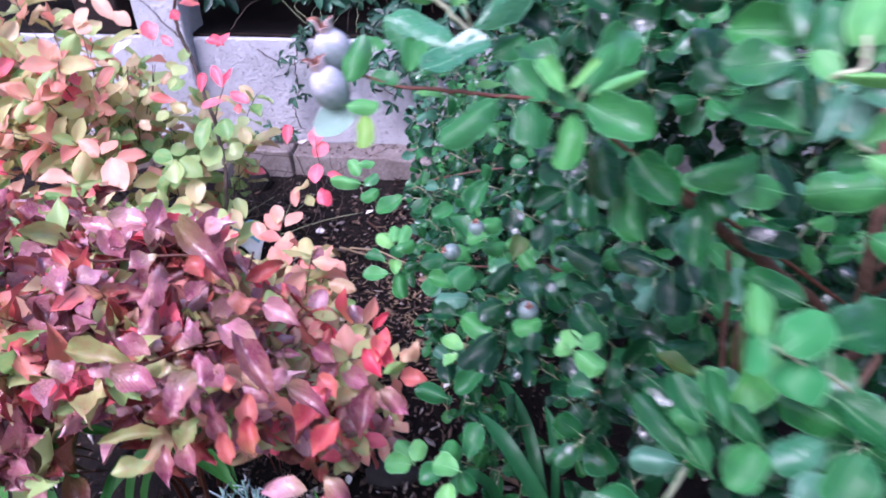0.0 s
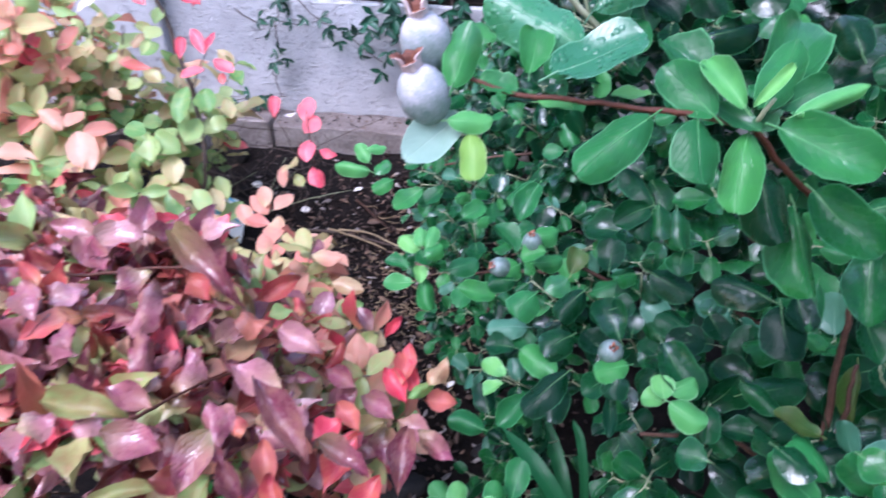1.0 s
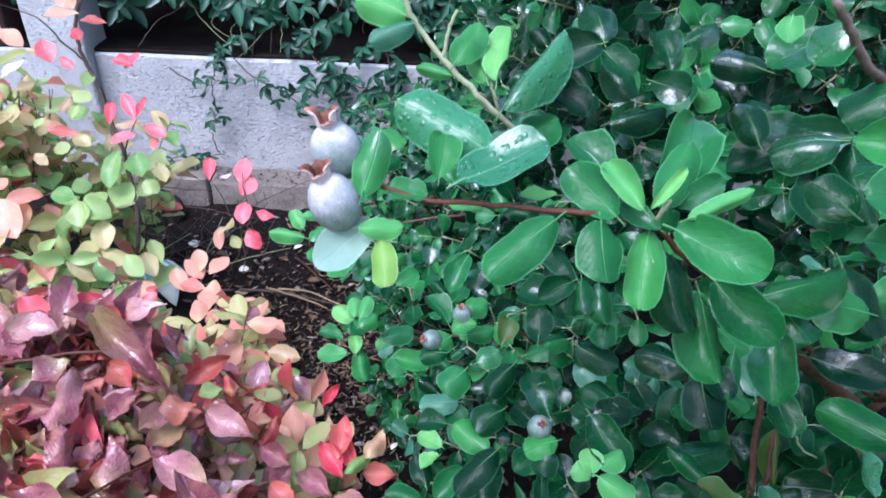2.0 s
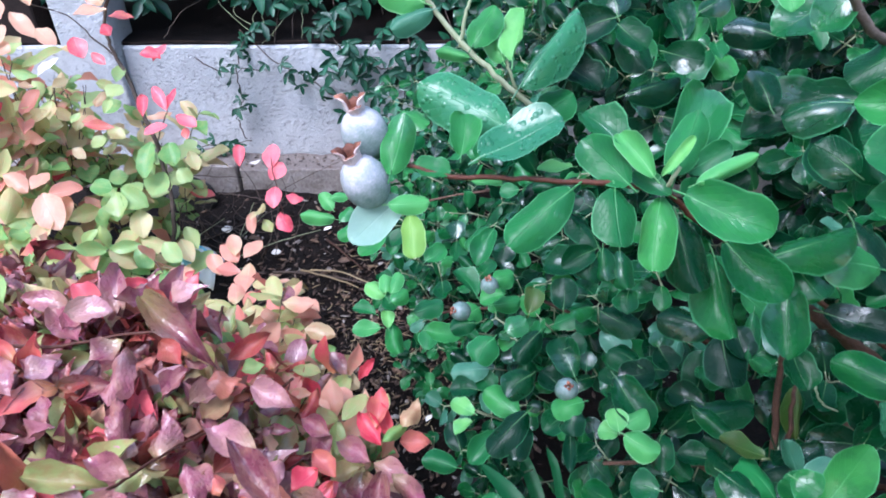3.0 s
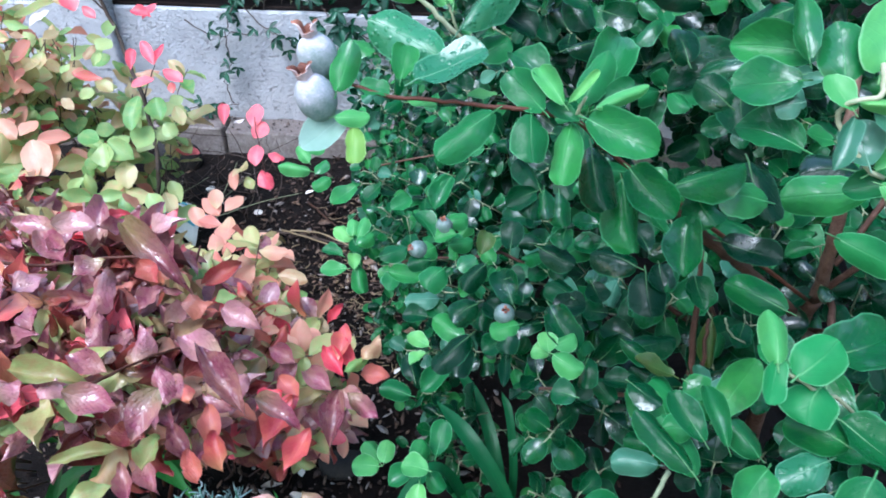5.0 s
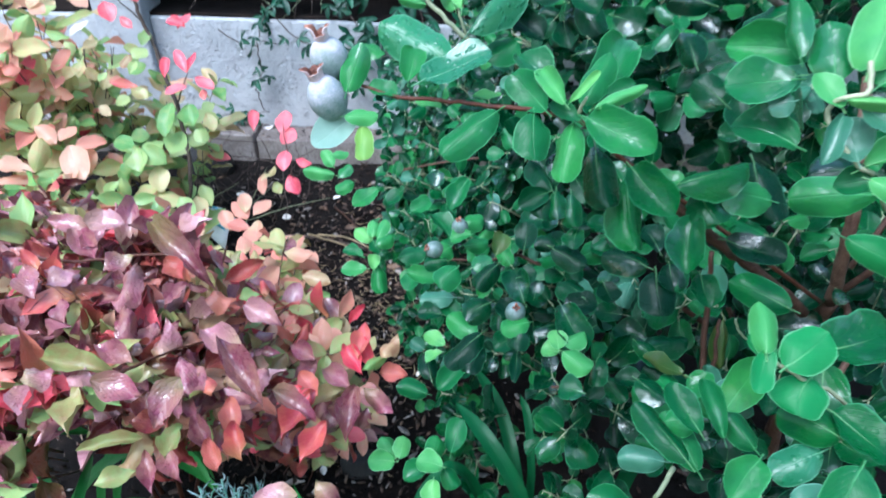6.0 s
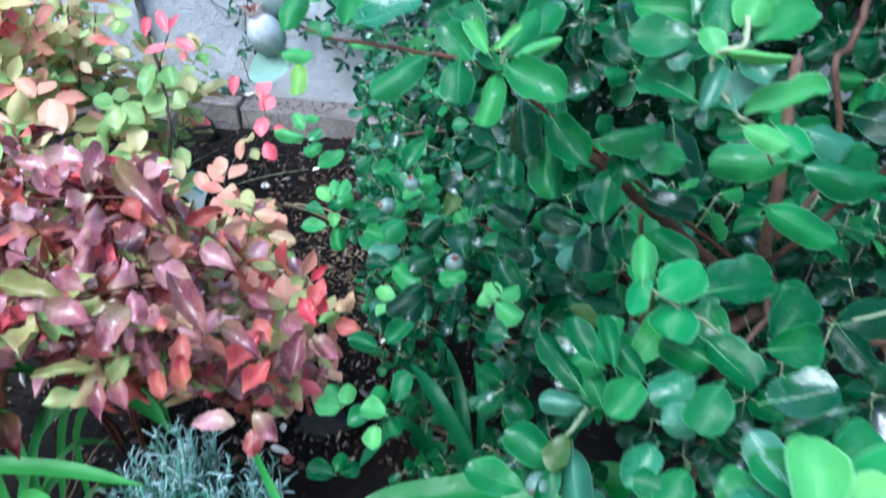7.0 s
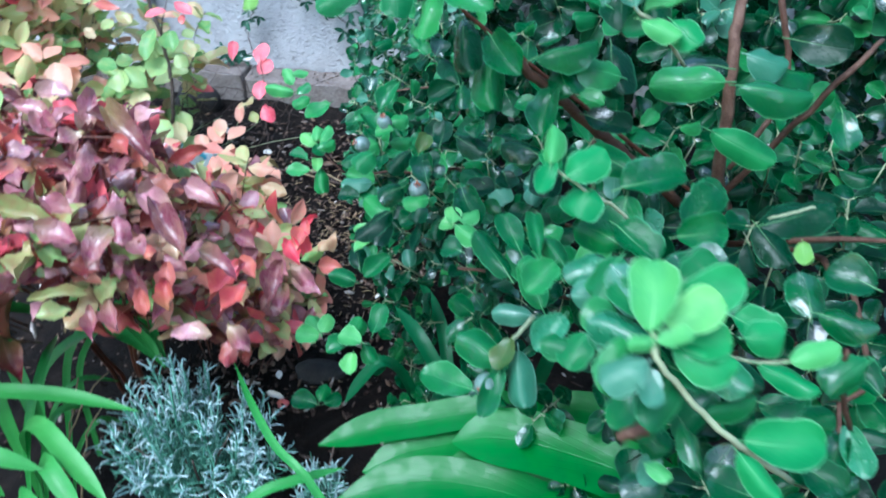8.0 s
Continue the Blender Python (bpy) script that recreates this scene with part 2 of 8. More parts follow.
M["bright"] = leaf_material("guava_leaf_fresh_green", [(0, (0.016, 0.165, 0.045)), (1, (0.034, 0.235, 0.064))], (0.24, 0.52, 0.24), 0.36, (0.010, 0.12, 0.035), 0.45, (0.30, 0.64, 0.34), 0.0, 0.16, 0.03, 0.25, 1.28, 0.58)
# blueberry leaves in autumn
M["purple"] = leaf_material("blueberry_leaf_purple", [(0, (0.07, 0.010, 0.014)), (0.4, (0.20, 0.026, 0.034)), (0.75, (0.38, 0.062, 0.058)), (1, (0.44, 0.14, 0.095))], (0.44, 0.14, 0.12), 0.26, (0.32, 0.15, 0.07), 0.4, None, 0.9, 0.16, 0.15, 1.0, 1.34, 0.48, 4.0, heart=(0.30, 0.25, 0.08), quilt=0.12)
M["plum"] = leaf_material("blueberry_leaf_plum", [(0, (0.17, 0.036, 0.060)), (0.6, (0.31, 0.088, 0.125)), (1, (0.46, 0.23, 0.255))], (0.52, 0.25, 0.25), 0.24, (0.44, 0.26, 0.14), 0.4, None, 1.4, 0.16, 0.15, 1.0, 1.40, 0.47, 5.0, heart=(0.34, 0.30, 0.11), quilt=0.12)
M["red"] = leaf_material("blueberry_leaf_red", [(0, (0.34, 0.030, 0.044)), (0.5, (0.46, 0.064, 0.078)), (1, (0.50, 0.14, 0.12))], (0.80, 0.28, 0.18), 0.3, (0.58, 0.22, 0.09), 0.4, None, 0.3, 0.15, 0.5, 0.4, heart=(0.44, 0.33, 0.12))
M["crimson"] = leaf_material("blueberry_leaf_crimson", [(0, (0.72, 0.055, 0.10)), (1, (0.84, 0.17, 0.20))], (0.90, 0.40, 0.38), 0.36, (0.88, 0.28, 0.24), 0.4, None, 0.0, 0.3)
M["peach"] = leaf_material("blueberry_leaf_peach", [(0, (0.70, 0.235, 0.18)), (0.5, (0.73, 0.36, 0.25)), (1, (0.71, 0.45, 0.30))], (0.90, 0.66, 0.48), 0.42, (0.80, 0.26, 0.20), 0.4, None, 0.0, 0.42, heart=(0.60, 0.56, 0.28))
M["yellow"] = leaf_material("blueberry_leaf_yellow", [(0, (0.41, 0.51, 0.18)), (0.5, (0.59, 0.56, 0.25)), (1, (0.70, 0.53, 0.31))], (0.82, 0.78, 0.48), 0.42, (0.72, 0.36, 0.22), 0.4, None, 0.0, 0.45, heart=(0.36, 0.50, 0.16))
M["green"] = leaf_material("blueberry_leaf_green", [(0, (0.16, 0.39, 0.11)), (0.5, (0.33, 0.52, 0.19)), (1, (0.52, 0.58, 0.25))], (0.56, 0.70, 0.34), 0.36, (0.52, 0.52, 0.17), 0.4, None, 0.0, 0.45)
M["moss"] = leaf_material("blueberry_leaf_bronze", [(0, (0.22, 0.29, 0.09)), (0.5, (0.34, 0.33, 0.13)), (1, (0.40, 0.25, 0.14))], (0.46, 0.42, 0.18), 0.28, (0.32, 0.09, 0.06), 0.5, None, 0.5, 0.12, 0.5, 0.5)
M["ivy"] = leaf_material("vine_leaf", [(0, (0.003, 0.030, 0.014)), (1, (0.016, 0.105, 0.048))], (0.08, 0.22, 0.12), 0.40, (0.01, 0.06, 0.05), 0.3)
M["strap"] = leaf_material("strap_leaf", [(0, (0.006, 0.105, 0.012)), (1, (0.012, 0.165, 0.020))], (0.02, 0.22, 0.04), 0.30, (0.005, 0.08, 0.014), 0.35, None, 0.0, 0.12, 0.0, 0.15, 1.26, 0.50, 0.25, 0.06)
# blade: strap leaf green dulled, with shade put into the colour
M["blade"] = leaf_material("strap_leaf_shaded", [(0, (0.008, 0.085, 0.026)), (1, (0.014, 0.125, 0.038))], (0.03, 0.20, 0.06), 0.34, (0.006, 0.065, 0.024), 0.35, None, 0.0, 0.12, 0.0, 0.1, 1.26, 0.54, 0.25, 0.06)
M["strap_light"] = leaf_material("young_strap_leaf", [(0, (0.028, 0.19, 0.030)), (1, (0.070, 0.285, 0.055))], (0.12, 0.42, 0.12), 0.40, (0.03, 0.17, 0.03), 0.3, None, 0.0, 0.18, 0.0, 0.1, 1.36, 0.48, 0.3, 0.3)
M["dead"] = rough_material("dead_leaf", [(0.3, (0.06, 0.034, 0.022)), (0.55, (0.16, 0.095, 0.06)), (0.8, (0.34, 0.24, 0.16))], 60, 0.6, 0.6, 0.002)
M["bleached"] = rough_material("bleached_petal", [(0.3, (0.60, 0.52, 0.45)), (0.7, (0.85, 0.80, 0.74))], 60, 0.6, 0.4, 0.001)
M["pale_chip"] = rough_material("pale_bark_chip", [(0.25, (0.16, 0.12, 0.10)), (0.5, (0.30, 0.25, 0.22)), (0.8, (0.55, 0.49, 0.45))], 60, 0.65, 0.6, 0.002)
M["silver_needle"] = rough_material("silver_needle", [(0.3, (0.12, 0.24, 0.22)), (0.5, (0.30, 0.44, 0.43)), (0.70, (0.68, 0.76, 0.78))], 45, 0.6, 0.2, 0.001)
M["needle_green"] = rough_material("green_needle", [(0.3, (0.035, 0.13, 0.075)), (0.5, (0.085, 0.24, 0.16)), (0.72, (0.22, 0.39, 0.33))], 45, 0.6, 0.2, 0.001)
M["dead_stalk"] = rough_material("straw_brown_stalk", [(0.3, (0.13, 0.085, 0.045)), (0.6, (0.30, 0.22, 0.12)), (0.85, (0.46, 0.38, 0.24))], 60, 0.65, 0.4, 0.001)
M["soil"] = rough_material("wet_garden_soil", [(0.3, (0.004, 0.003, 0.003)), (0.52, (0.010, 0.007, 0.006)), (0.68, (0.026, 0.016, 0.012)), (0.85, (0.07, 0.045, 0.032))], 26, 0.75, 0.9, 0.015, shine=0.12)
M["mulch"] = rough_material("mulch_chip", [(0.25, (0.014, 0.009, 0.007)), (0.45, (0.050, 0.031, 0.024)), (0.65, (0.14, 0.095, 0.075)), (0.85, (0.42, 0.34, 0.29))], 40, 0.65, 0.5, 0.002, shine=0.12)
M["bark"] = rough_material("reddish_bark", [(0.25, (0.030, 0.014, 0.009)), (0.5, (0.078, 0.037, 0.024)), (0.8, (0.20, 0.12, 0.085))], 70, 0.5, 0.8, 0.003, shine=0.2)
M["red_stem"] = rough_material("red_young_bark", [(0.25, (0.040, 0.011, 0.007)), (0.6, (0.105, 0.030, 0.015)), (0.85, (0.22, 0.10, 0.06))], 140, 0.5, 0.7, 0.002)
M["pale_twig"] = rough_material("pale_felted_twig", [(0.25, (0.16, 0.20, 0.11)), (0.6, (0.30, 0.32, 0.19)), (0.85, (0.46, 0.42, 0.31))], 120, 0.7, 0.4, 0.001)
M["grey_twig"] = rough_material("grey_twig", [(0.25, (0.05, 0.035, 0.03)), (0.6, (0.12, 0.09, 0.075)), (0.85, (0.26, 0.20, 0.17))], 90, 0.7, 0.6, 0.002, shine=0.12)
M["fruit"] = fruit_material()
M["sepal"] = rough_material("pale_sepal", [(0.25, (0.34, 0.22, 0.21)), (0.5, (0.54, 0.41, 0.40)), (0.75, (0.74, 0.63, 0.62))], 160, 0.7, 0.4, 0.001)
M["calyx"] = rough_material("dry_calyx", [(0.25, (0.06, 0.016, 0.010)), (0.5, (0.20, 0.065, 0.035)), (0.78, (0.42, 0.18, 0.11))], 160, 0.7, 0.5, 0.001)
M["concrete"] = concrete_material()
M["footing"] = rough_material("earth_stained_concrete", [(0.25, (0.10, 0.075, 0.066)), (0.5, (0.20, 0.165, 0.15)), (0.75, (0.38, 0.335, 0.315))], 14, 0.85, 1.0, 0.014)
M["timber"] = rough_material("dark_timber", [(0.25, (0.012, 0.009, 0.008)), (0.6, (0.03, 0.02, 0.018)), (0.9, (0.07, 0.05, 0.04))], 14, 0.7, 0.6, 0.006, shine=0.12)
M["tag_white"] = rough_material("white_printed_plastic", [(0.2, (0.62, 0.70, 0.74)), (0.8, (0.82, 0.86, 0.88))], 60, 0.35, 0.1, 0.001)
M["tag_blue"] = rough_material("blue_print", [(0.2, (0.10, 0.42, 0.62)), (0.8, (0.22, 0.58, 0.72))], 80, 0.35, 0.1, 0.001)
M["stone"] = rough_material("dark_stone", [(0.25, (0.010, 0.009, 0.009)), (0.6, (0.030, 0.027, 0.026)), (0.85, (0.08, 0.07, 0.065))], 25, 0.6, 0.6, 0.004, shine=0.2)


# ---- building helpers ----
RNG = random.Random(11)


def mesh_of(name, verts, faces, mats, uvs=None, rims=None, slots=None, smooth=True):
    me = bpy.data.meshes.new(name)
    me.from_pydata(verts, [], faces)
    for m in mats:
        me.materials.append(m)
    if uvs is not None:
        layer = me.uv_layers.new(name="UVMap")
        idx = np.zeros(len(me.loops), dtype=np.int32)
        me.loops.foreach_get("vertex_index", idx)
        layer.data.foreach_set("uv", np.asarray(uvs, dtype=np.float32)[idx].ravel())
    if rims is not None:
        me.attributes.new("rim", "FLOAT", "POINT").data.foreach_set("value", np.asarray(rims, dtype=np.float32))
    if slots is not None:
        me.polygons.foreach_set("material_index", np.asarray(slots, dtype=np.int32))
    me.polygons.foreach_set("use_smooth", [smooth] * len(me.polygons))
    me.update()
    return me


def thing(name, place, label, category, group="", kind=""):
    ob = new(name)
    ob.location = place
    ob.empty_display_size = 0.02
    return tagged(ob, label, category, group, kind)


def under(ob, parent, label=""):
    """Makes ob a part of parent, keeping its place in the world."""
    ob.parent = parent
    up = parent
    m = Matrix.Identity(4)
    while up is not None:
        m = up.matrix_basis.copy() @ m if up.parent is None else up.matrix_basis.copy() @ m
        up = up.parent
    ob.matrix_basis = m.inverted() @ ob.matrix_basis
    if label:
        ob["label"] = label
    return ob


def part(name, me, parent, label="", kind=""):
    ob = new(name, me)
    under(ob, parent, label)
    if kind:
        ob["kind"] = kind
    return ob


def blade_arrays(profile, rows, cross, fold, curl, wave, seed, soft_fold=False):
    """A leaf blade from (0,0,0) to (0,1,0), one unit wide: verts, faces, uvs, rim values."""
    r = random.Random(seed)
    ph, bend = r.random() * 6, r.uniform(-0.09, 0.09)
    verts, uvs, rims = [], [], []
    for i in range(rows + 1):
        v = 0.5 - 0.5 * math.cos(math.pi * i / rows)
        w = profile(v) * 0.5
        for j in range(cross + 1):
            u = j / cross * 2 - 1
            x = u * w * (1 + 0.07 * math.sin(v * 8 + ph + (2.1 if u > 0 else 0.0))) + bend * math.sin(math.pi * v)
            z = fold * (u * u if soft_fold else 0.5 * (abs(u) + u * u)) * w * 2 - curl * (v - 0.35) ** 2 + wave * math.sin(v * 9 + ph + u) * abs(u) + 0.45 * wave * math.sin(v * 23 + 2 * ph + 3 * u) * u * u
            verts.append((x, v, z))
            uvs.append((0.5 + u * 0.5 * max(profile(v), 0.15), v))
            rims.append(abs(u) if i not in (0, rows) else 1.0)
    c = cross + 1
    faces = [(i * c + j, i * c + j + 1, (i + 1) * c + j + 1, (i + 1) * c + j) for i in range(rows) for j in range(cross)]
    if soft_fold:
        # short stalk below the blade
        n, r0 = len(verts), 0.016
        z0 = -curl * 0.35 ** 2
        for y in (-0.15, 0.06):
            for k in range(4):
                a = math.pi / 2 * k
                verts.append((r0 * math.cos(a) * 1.4, y, z0 + (0.03 if y < 0 else 0.006) * (-1 if y < 0 else 1) + r0 * math.sin(a)))
                uvs.append((0.5, 0.0))
                rims.append(0.0)
        faces += [(n + k, n + (k + 1) % 4, n + 4 + (k + 1) % 4, n + 4 + k) for k in range(4)]
    return np.array(verts), faces, np.array(uvs), np.array(rims)


def guava_profile(v):
    """Broad oval, widest just past the middle, with a short wedge at the stalk."""
    if v > 0.54:
        return max(0.05, max(0.0, 1 - ((v - 0.54) / 0.462) ** 2.3) ** 0.5)
    return max(0.05, max(0.0, 1 - ((0.54 - v) / 0.56) ** 2.0) ** 0.62)


def blueberry_profile(v):
    return max(0.03, math.sin(math.pi * v ** 1.08) ** 0.72) if 0.01 < v < 0.99 else 0.03


def pointed_profile(v):
    return max(0.02, 1.05 * math.sin(math.pi * v ** 0.88) ** 1.12) if 0.01 < v < 0.99 else 0.02


def strap_profile(v):
    return max(0.04, min(1.0, 0.55 + v * 1.6) * (1 - max(0, (v - 0.72) / 0.28) ** 2.2))


FOLDS = {
    "guava": [(-0.16, 0.12, 0.045), (0.20, 0.22, 0.06), (-0.30, 0.28, 0.045), (0.10, -0.14, 0.05)],
    "blueberry": [(0.08, 0.14, 0.03), (0.18, 0.24, 0.045), (-0.14, 0.26, 0.045), (0.12, -0.14, 0.04)],
    "pointed": [(0.18, 0.24, 0.09), (0.34, 0.38, 0.13), (-0.24, 0.42, 0.13), (0.24, -0.2, 0.11)],
}
FINE = {k: [blade_arrays({"guava": guava_profile, "blueberry": blueberry_profile, "pointed": pointed_profile}[k], 14 if k == "pointed" else 11, 4, f, c, w, i, k == "guava") for i, (f, c, w) in enumerate(v)] for k, v in FOLDS.items()}
SHAPES = {
    "guava": [blade_arrays(guava_profile, 8, 4, f, c, w, i, True) for i, (f, c, w) in enumerate(FOLDS["guava"])],
    "blueberry": [blade_arrays(blueberry_profile, 8, 4, f, c, w, 10 + i) for i, (f, c, w) in enumerate(FOLDS["blueberry"])],
    "pointed": [blade_arrays(pointed_profile, 10, 4, f, c, w, 20 + i) for i, (f, c, w) in enumerate(FOLDS["pointed"])],
}
LEAF_MESHES = {}


def leaf_mesh(shape, variant, tone):
    key = (shape, variant, tone)
    if key not in LEAF_MESHES:
        v, f, uv, rim = FINE[shape][variant]
        LEAF_MESHES[key] = mesh_of("leaf", v.tolist(), f, [M[tone]], uv, rim)
    return LEAF_MESHES[key]


def leaf_pose(base, tip, width, facing=(0.0, -0.45, 0.9), spin=0.0):
    """The pose of a unit leaf laid from base to tip, its face turned to facing."""
    base, tip = Vector(base), Vector(tip)
    y = tip - base
    length = y.length
    y.normalize()
    z = Vector(facing) - y * y.dot(Vector(facing))
    if z.length < 1e-3:
        z = Vector((0.3, -1, 0.2)) - y * y.dot(Vector((0.3, -1, 0.2)))
    z.normalize()
    z = Matrix.Rotation(spin, 3, y) @ z
    x = y.cross(z)
    m = Matrix((x, y, z)).transposed().to_4x4()
    return Matrix.Translation(base) @ m @ Matrix.Diagonal((width, length, length, 1))


def put_leaf(parent, shape, tone, base, tip, width, facing=(0.0, -0.45, 0.9), spin=None, variant=None):
    v = RNG.randrange(4) if variant is None else variant
    ob = new("leaf", leaf_mesh(shape, v, tone))
    ob.matrix_basis = leaf_pose(base, tip, width, facing, RNG.gauss(0, 0.24 if shape == "guava" else 0.13) if spin is None else spin)
    return under(ob, parent)


class Heap:
    """Many leaves or bits joined into one mesh."""

    def __init__(self, tones):
        self.tones, self.v, self.f, self.uv, self.rim, self.s, self.n = tones, [], [], [], [], [], 0

    def add(self, arrays, pose_m, tone):
        v, f, uv, rim = arrays
        a = np.array(pose_m)
        self.v.append(v @ a[:3, :3].T + a[:3, 3])
        self.f += [tuple(k + self.n for k in q) for q in f]
        self.uv.append(uv)
        self.rim.append(rim)
        self.s += [self.tones.index(tone)] * len(f)
        self.n += len(v)

    def done(self, name):
        return mesh_of(name, np.concatenate(self.v).tolist(), self.f, [M[t] for t in self.tones], np.concatenate(self.uv), np.concatenate(self.rim), self.s)


def tube_arrays(points, radii, sides=6):
    pts = [Vector(p) for p in points]
    verts, faces, prev = [], [], None
    for i, p in enumerate(pts):
        d = (pts[min(i + 1, len(pts) - 1)] - pts[max(i - 1, 0)]).normalized()
        a = d.orthogonal().normalized() if prev is None else (prev - d * d.dot(prev)).normalized()
        prev = a
        b = d.cross(a)
        for k in range(sides):
            t = 2 * math.pi * k / sides
            verts.append(p + (a * math.cos(t) + b * math.sin(t)) * radii[i])
    for i in range(len(pts) - 1):
        for k in range(sides):
            faces.append((i * sides + k, i * sides + (k + 1) % sides, (i + 1) * sides + (k + 1) % sides, (i + 1) * sides + k))
    faces.append(tuple(range(sides))[::-1])
    faces.append(tuple((len(pts) - 1) * sides + k for k in range(sides)))
    return [tuple(v) for v in verts], faces


def smooth_line(points, steps=5, wobble=0.0, rng=RNG):
    """Catmull-Rom through points, with a little wander."""
    p = [Vector(q) for q in points]
    if len(p) < 3:
        p = [p[0], (p[0] + p[-1]) / 2, p[-1]]
    ext = [p[0] * 2 - p[1]] + p + [p[-1] * 2 - p[-2]]
    out = []
    for i in range(1, len(ext) - 2):
        for s in range(steps):
            t = s / steps
            a, b, c, d = ext[i - 1], ext[i], ext[i + 1], ext[i + 2]
            q = 0.5 * (2 * b + (c - a) * t + (2 * a - 5 * b + 4 * c - d) * t * t + (3 * b - a - 3 * c + d) * t ** 3)
            if wobble and (i > 1 or s):
                q = q + Vector((rng.gauss(0, wobble), rng.gauss(0, wobble), rng.gauss(0, wobble)))
            out.append(q)
    return out + [p[-1]]


def stem(name, parent, points, r0, r1, mat, wobble=0.0, sides=6, label=""):
    line = smooth_line(points, 5, wobble)
    n = len(line) - 1
    radii = [(r0 + (r1 - r0) * i / n) * (1 + (0.12 * math.sin(i * 2.3) if sides > 6 else 0)) for i in range(n + 1)]
    v, f = tube_arrays(line, radii, sides)
    return part(name, mesh_of(name, v, f, [M[mat]]), parent, label)


def random_unit(rng):
    while True:
        v = Vector((rng.uniform(-1, 1), rng.uniform(-1, 1), rng.uniform(-1, 1)))
        if 0.05 < v.length < 1:
            return v.normalized()


# ---- ground, wall ----
def spaced(lo, hi, fine, far, steps):
    """Coordinates with fine spacing between lo and hi, widening to far on both sides."""
    mid = list(np.arange(lo, hi + 1e-6, fine))
    out, g = [], fine
    x = hi
    while x < far:
        g *= steps
        x += g
        out.append(x)
    left, g, x = [], fine, lo
    while x > -far:
        g *= steps
        x -= g
        left.append(x)
    return left[::-1] + mid + out


def wall_y(x):
    """Front face of the retaining wall, which runs slightly towards the viewer on one side."""
    return 2.40 - 0.08 * (x + 0.7)


xs, ys = spaced(-1.9, 1.4, 0.025, 900, 1.35), spaced(0.2, 2.5, 0.025, 900, 1.35)
gv = []
for gy in ys:
    for gx in xs:
        near = 1 if -3 < gx < 3 and -2 < gy < 3.5 else 0
        h = near * (0.030 * noise.noise((gx * 3.1, gy * 3.1, 0.3)) + 0.014 * noise.noise((gx * 14, gy * 14, 2.0)) + 0.009 * noise.noise((gx * 38, gy * 38, 5.0)))
        gv.append((gx, gy, h))
nx = len(xs)
gf = [(j * nx + i, j * nx + i + 1, (j + 1) * nx + i + 1, (j + 1) * nx + i) for j in range(len(ys) - 1) for i in range(nx - 1)]
ground = tagged(new("ground", mesh_of("ground", gv, gf, [M["soil"]])), "dark wet garden soil with mulch crumbs", "soil", kind="structure")


def soil_z(x, y):
    return 0.030 * noise.noise((x * 3.1, y * 3.1, 0.3)) + 0.014 * noise.noise((x * 14, y * 14, 2.0))


def slab(name, x0, x1, front, back, z0, z1, mat, lumps=0.004, step=0.04, bevel=0.005):
    """A block that follows the wall line: front and back are distances behind the wall's face."""
    bm = bmesh.new()
    nxx, nz, nyy = max(2, int((x1 - x0) / step)), max(1, int((z1 - z0) / step)), max(1, int((back - front) / step))
    bmesh.ops.create_cube(bm, size=1.0, matrix=Matrix.Diagonal((x1 - x0, back - front, z1 - z0, 1)))
    bmesh.ops.bevel(bm, geom=bm.edges[:], offset=bevel, segments=1, affect="EDGES")
    bmesh.ops.subdivide_edges(bm, edges=[e for e in bm.edges if abs(e.verts[0].co.x - e.verts[1].co.x) > (x1 - x0) * 0.5], cuts=min(nxx, 60), use_grid_fill=True)
    bmesh.ops.subdivide_edges(bm, edges=[e for e in bm.edges if abs(e.verts[0].co.z - e.verts[1].co.z) > (z1 - z0) * 0.5], cuts=min(nz, 14), use_grid_fill=True)
    for v in bm.verts:
        x = (x0 + x1) / 2 + v.co.x
        y = wall_y(x) + (front + back) / 2 + v.co.y
        z = (z0 + z1) / 2 + v.co.z
        d = lumps * (noise.noise((x * 9, y * 9, z * 9)) + 0.6 * noise.noise((x * 30, y * 30, z * 30)))
        v.co = (x, y + d, z + d * 0.7)
    me = bpy.data.meshes.new(name)
    bm.to_mesh(me)
    bm.free()
    me.materials.append(M[mat])
    me.polygons.foreach_set("use_smooth", [True] * len(me.polygons))
    me.set_sharp_from_angle(angle=radians(28))
    return me


wall = tagged(new("wall_north"), "low pale grey rough-cast concrete retaining wall", "wall", kind="structure")
for a, b in ((-3.2, -1.93), (-1.925, -1.334), (-1.146, 0.35), (0.354, 1.7), (1.71, 3.2)):
    part("concrete_block", slab("concrete_block", a, b, 0.0, 0.14, -0.05, 0.475, "concrete", 0.003), wall)
kerb = tagged(new("footing_kerb"), "earth-stained concrete footing along the wall", "footing", kind="structure")
for a, b in ((-3.2, -1.334), (-1.146, -0.80), (-0.79, 0.1), (0.11, 1.6), (1.61, 3.2)):
    part("footing_block", slab("footing_block", a, b, -0.13, -0.003, -0.05, 0.085 if b != -0.80 else 0.10, "footing", 0.008), kerb)
terrace = tagged(new("terrace_soil", slab("terrace_soil", -4.0, 4.0, 0.141, 3.0, -0.04, 0.47, "soil", 0.012, 0.1)), "dark soil of the raised bed behind the wall", "soil", kind="structure")
fence = tagged(new("timber_fence"), "dark weathered timber fence boards behind the raised bed", "fence", kind="structure")
for k in range(5):
    part("board", slab("board", -3.6, 3.6, 0.62, 0.66, 0.40 + k * 0.20, 0.592 + k * 0.20, "timber", 0.003, 0.2), fence)
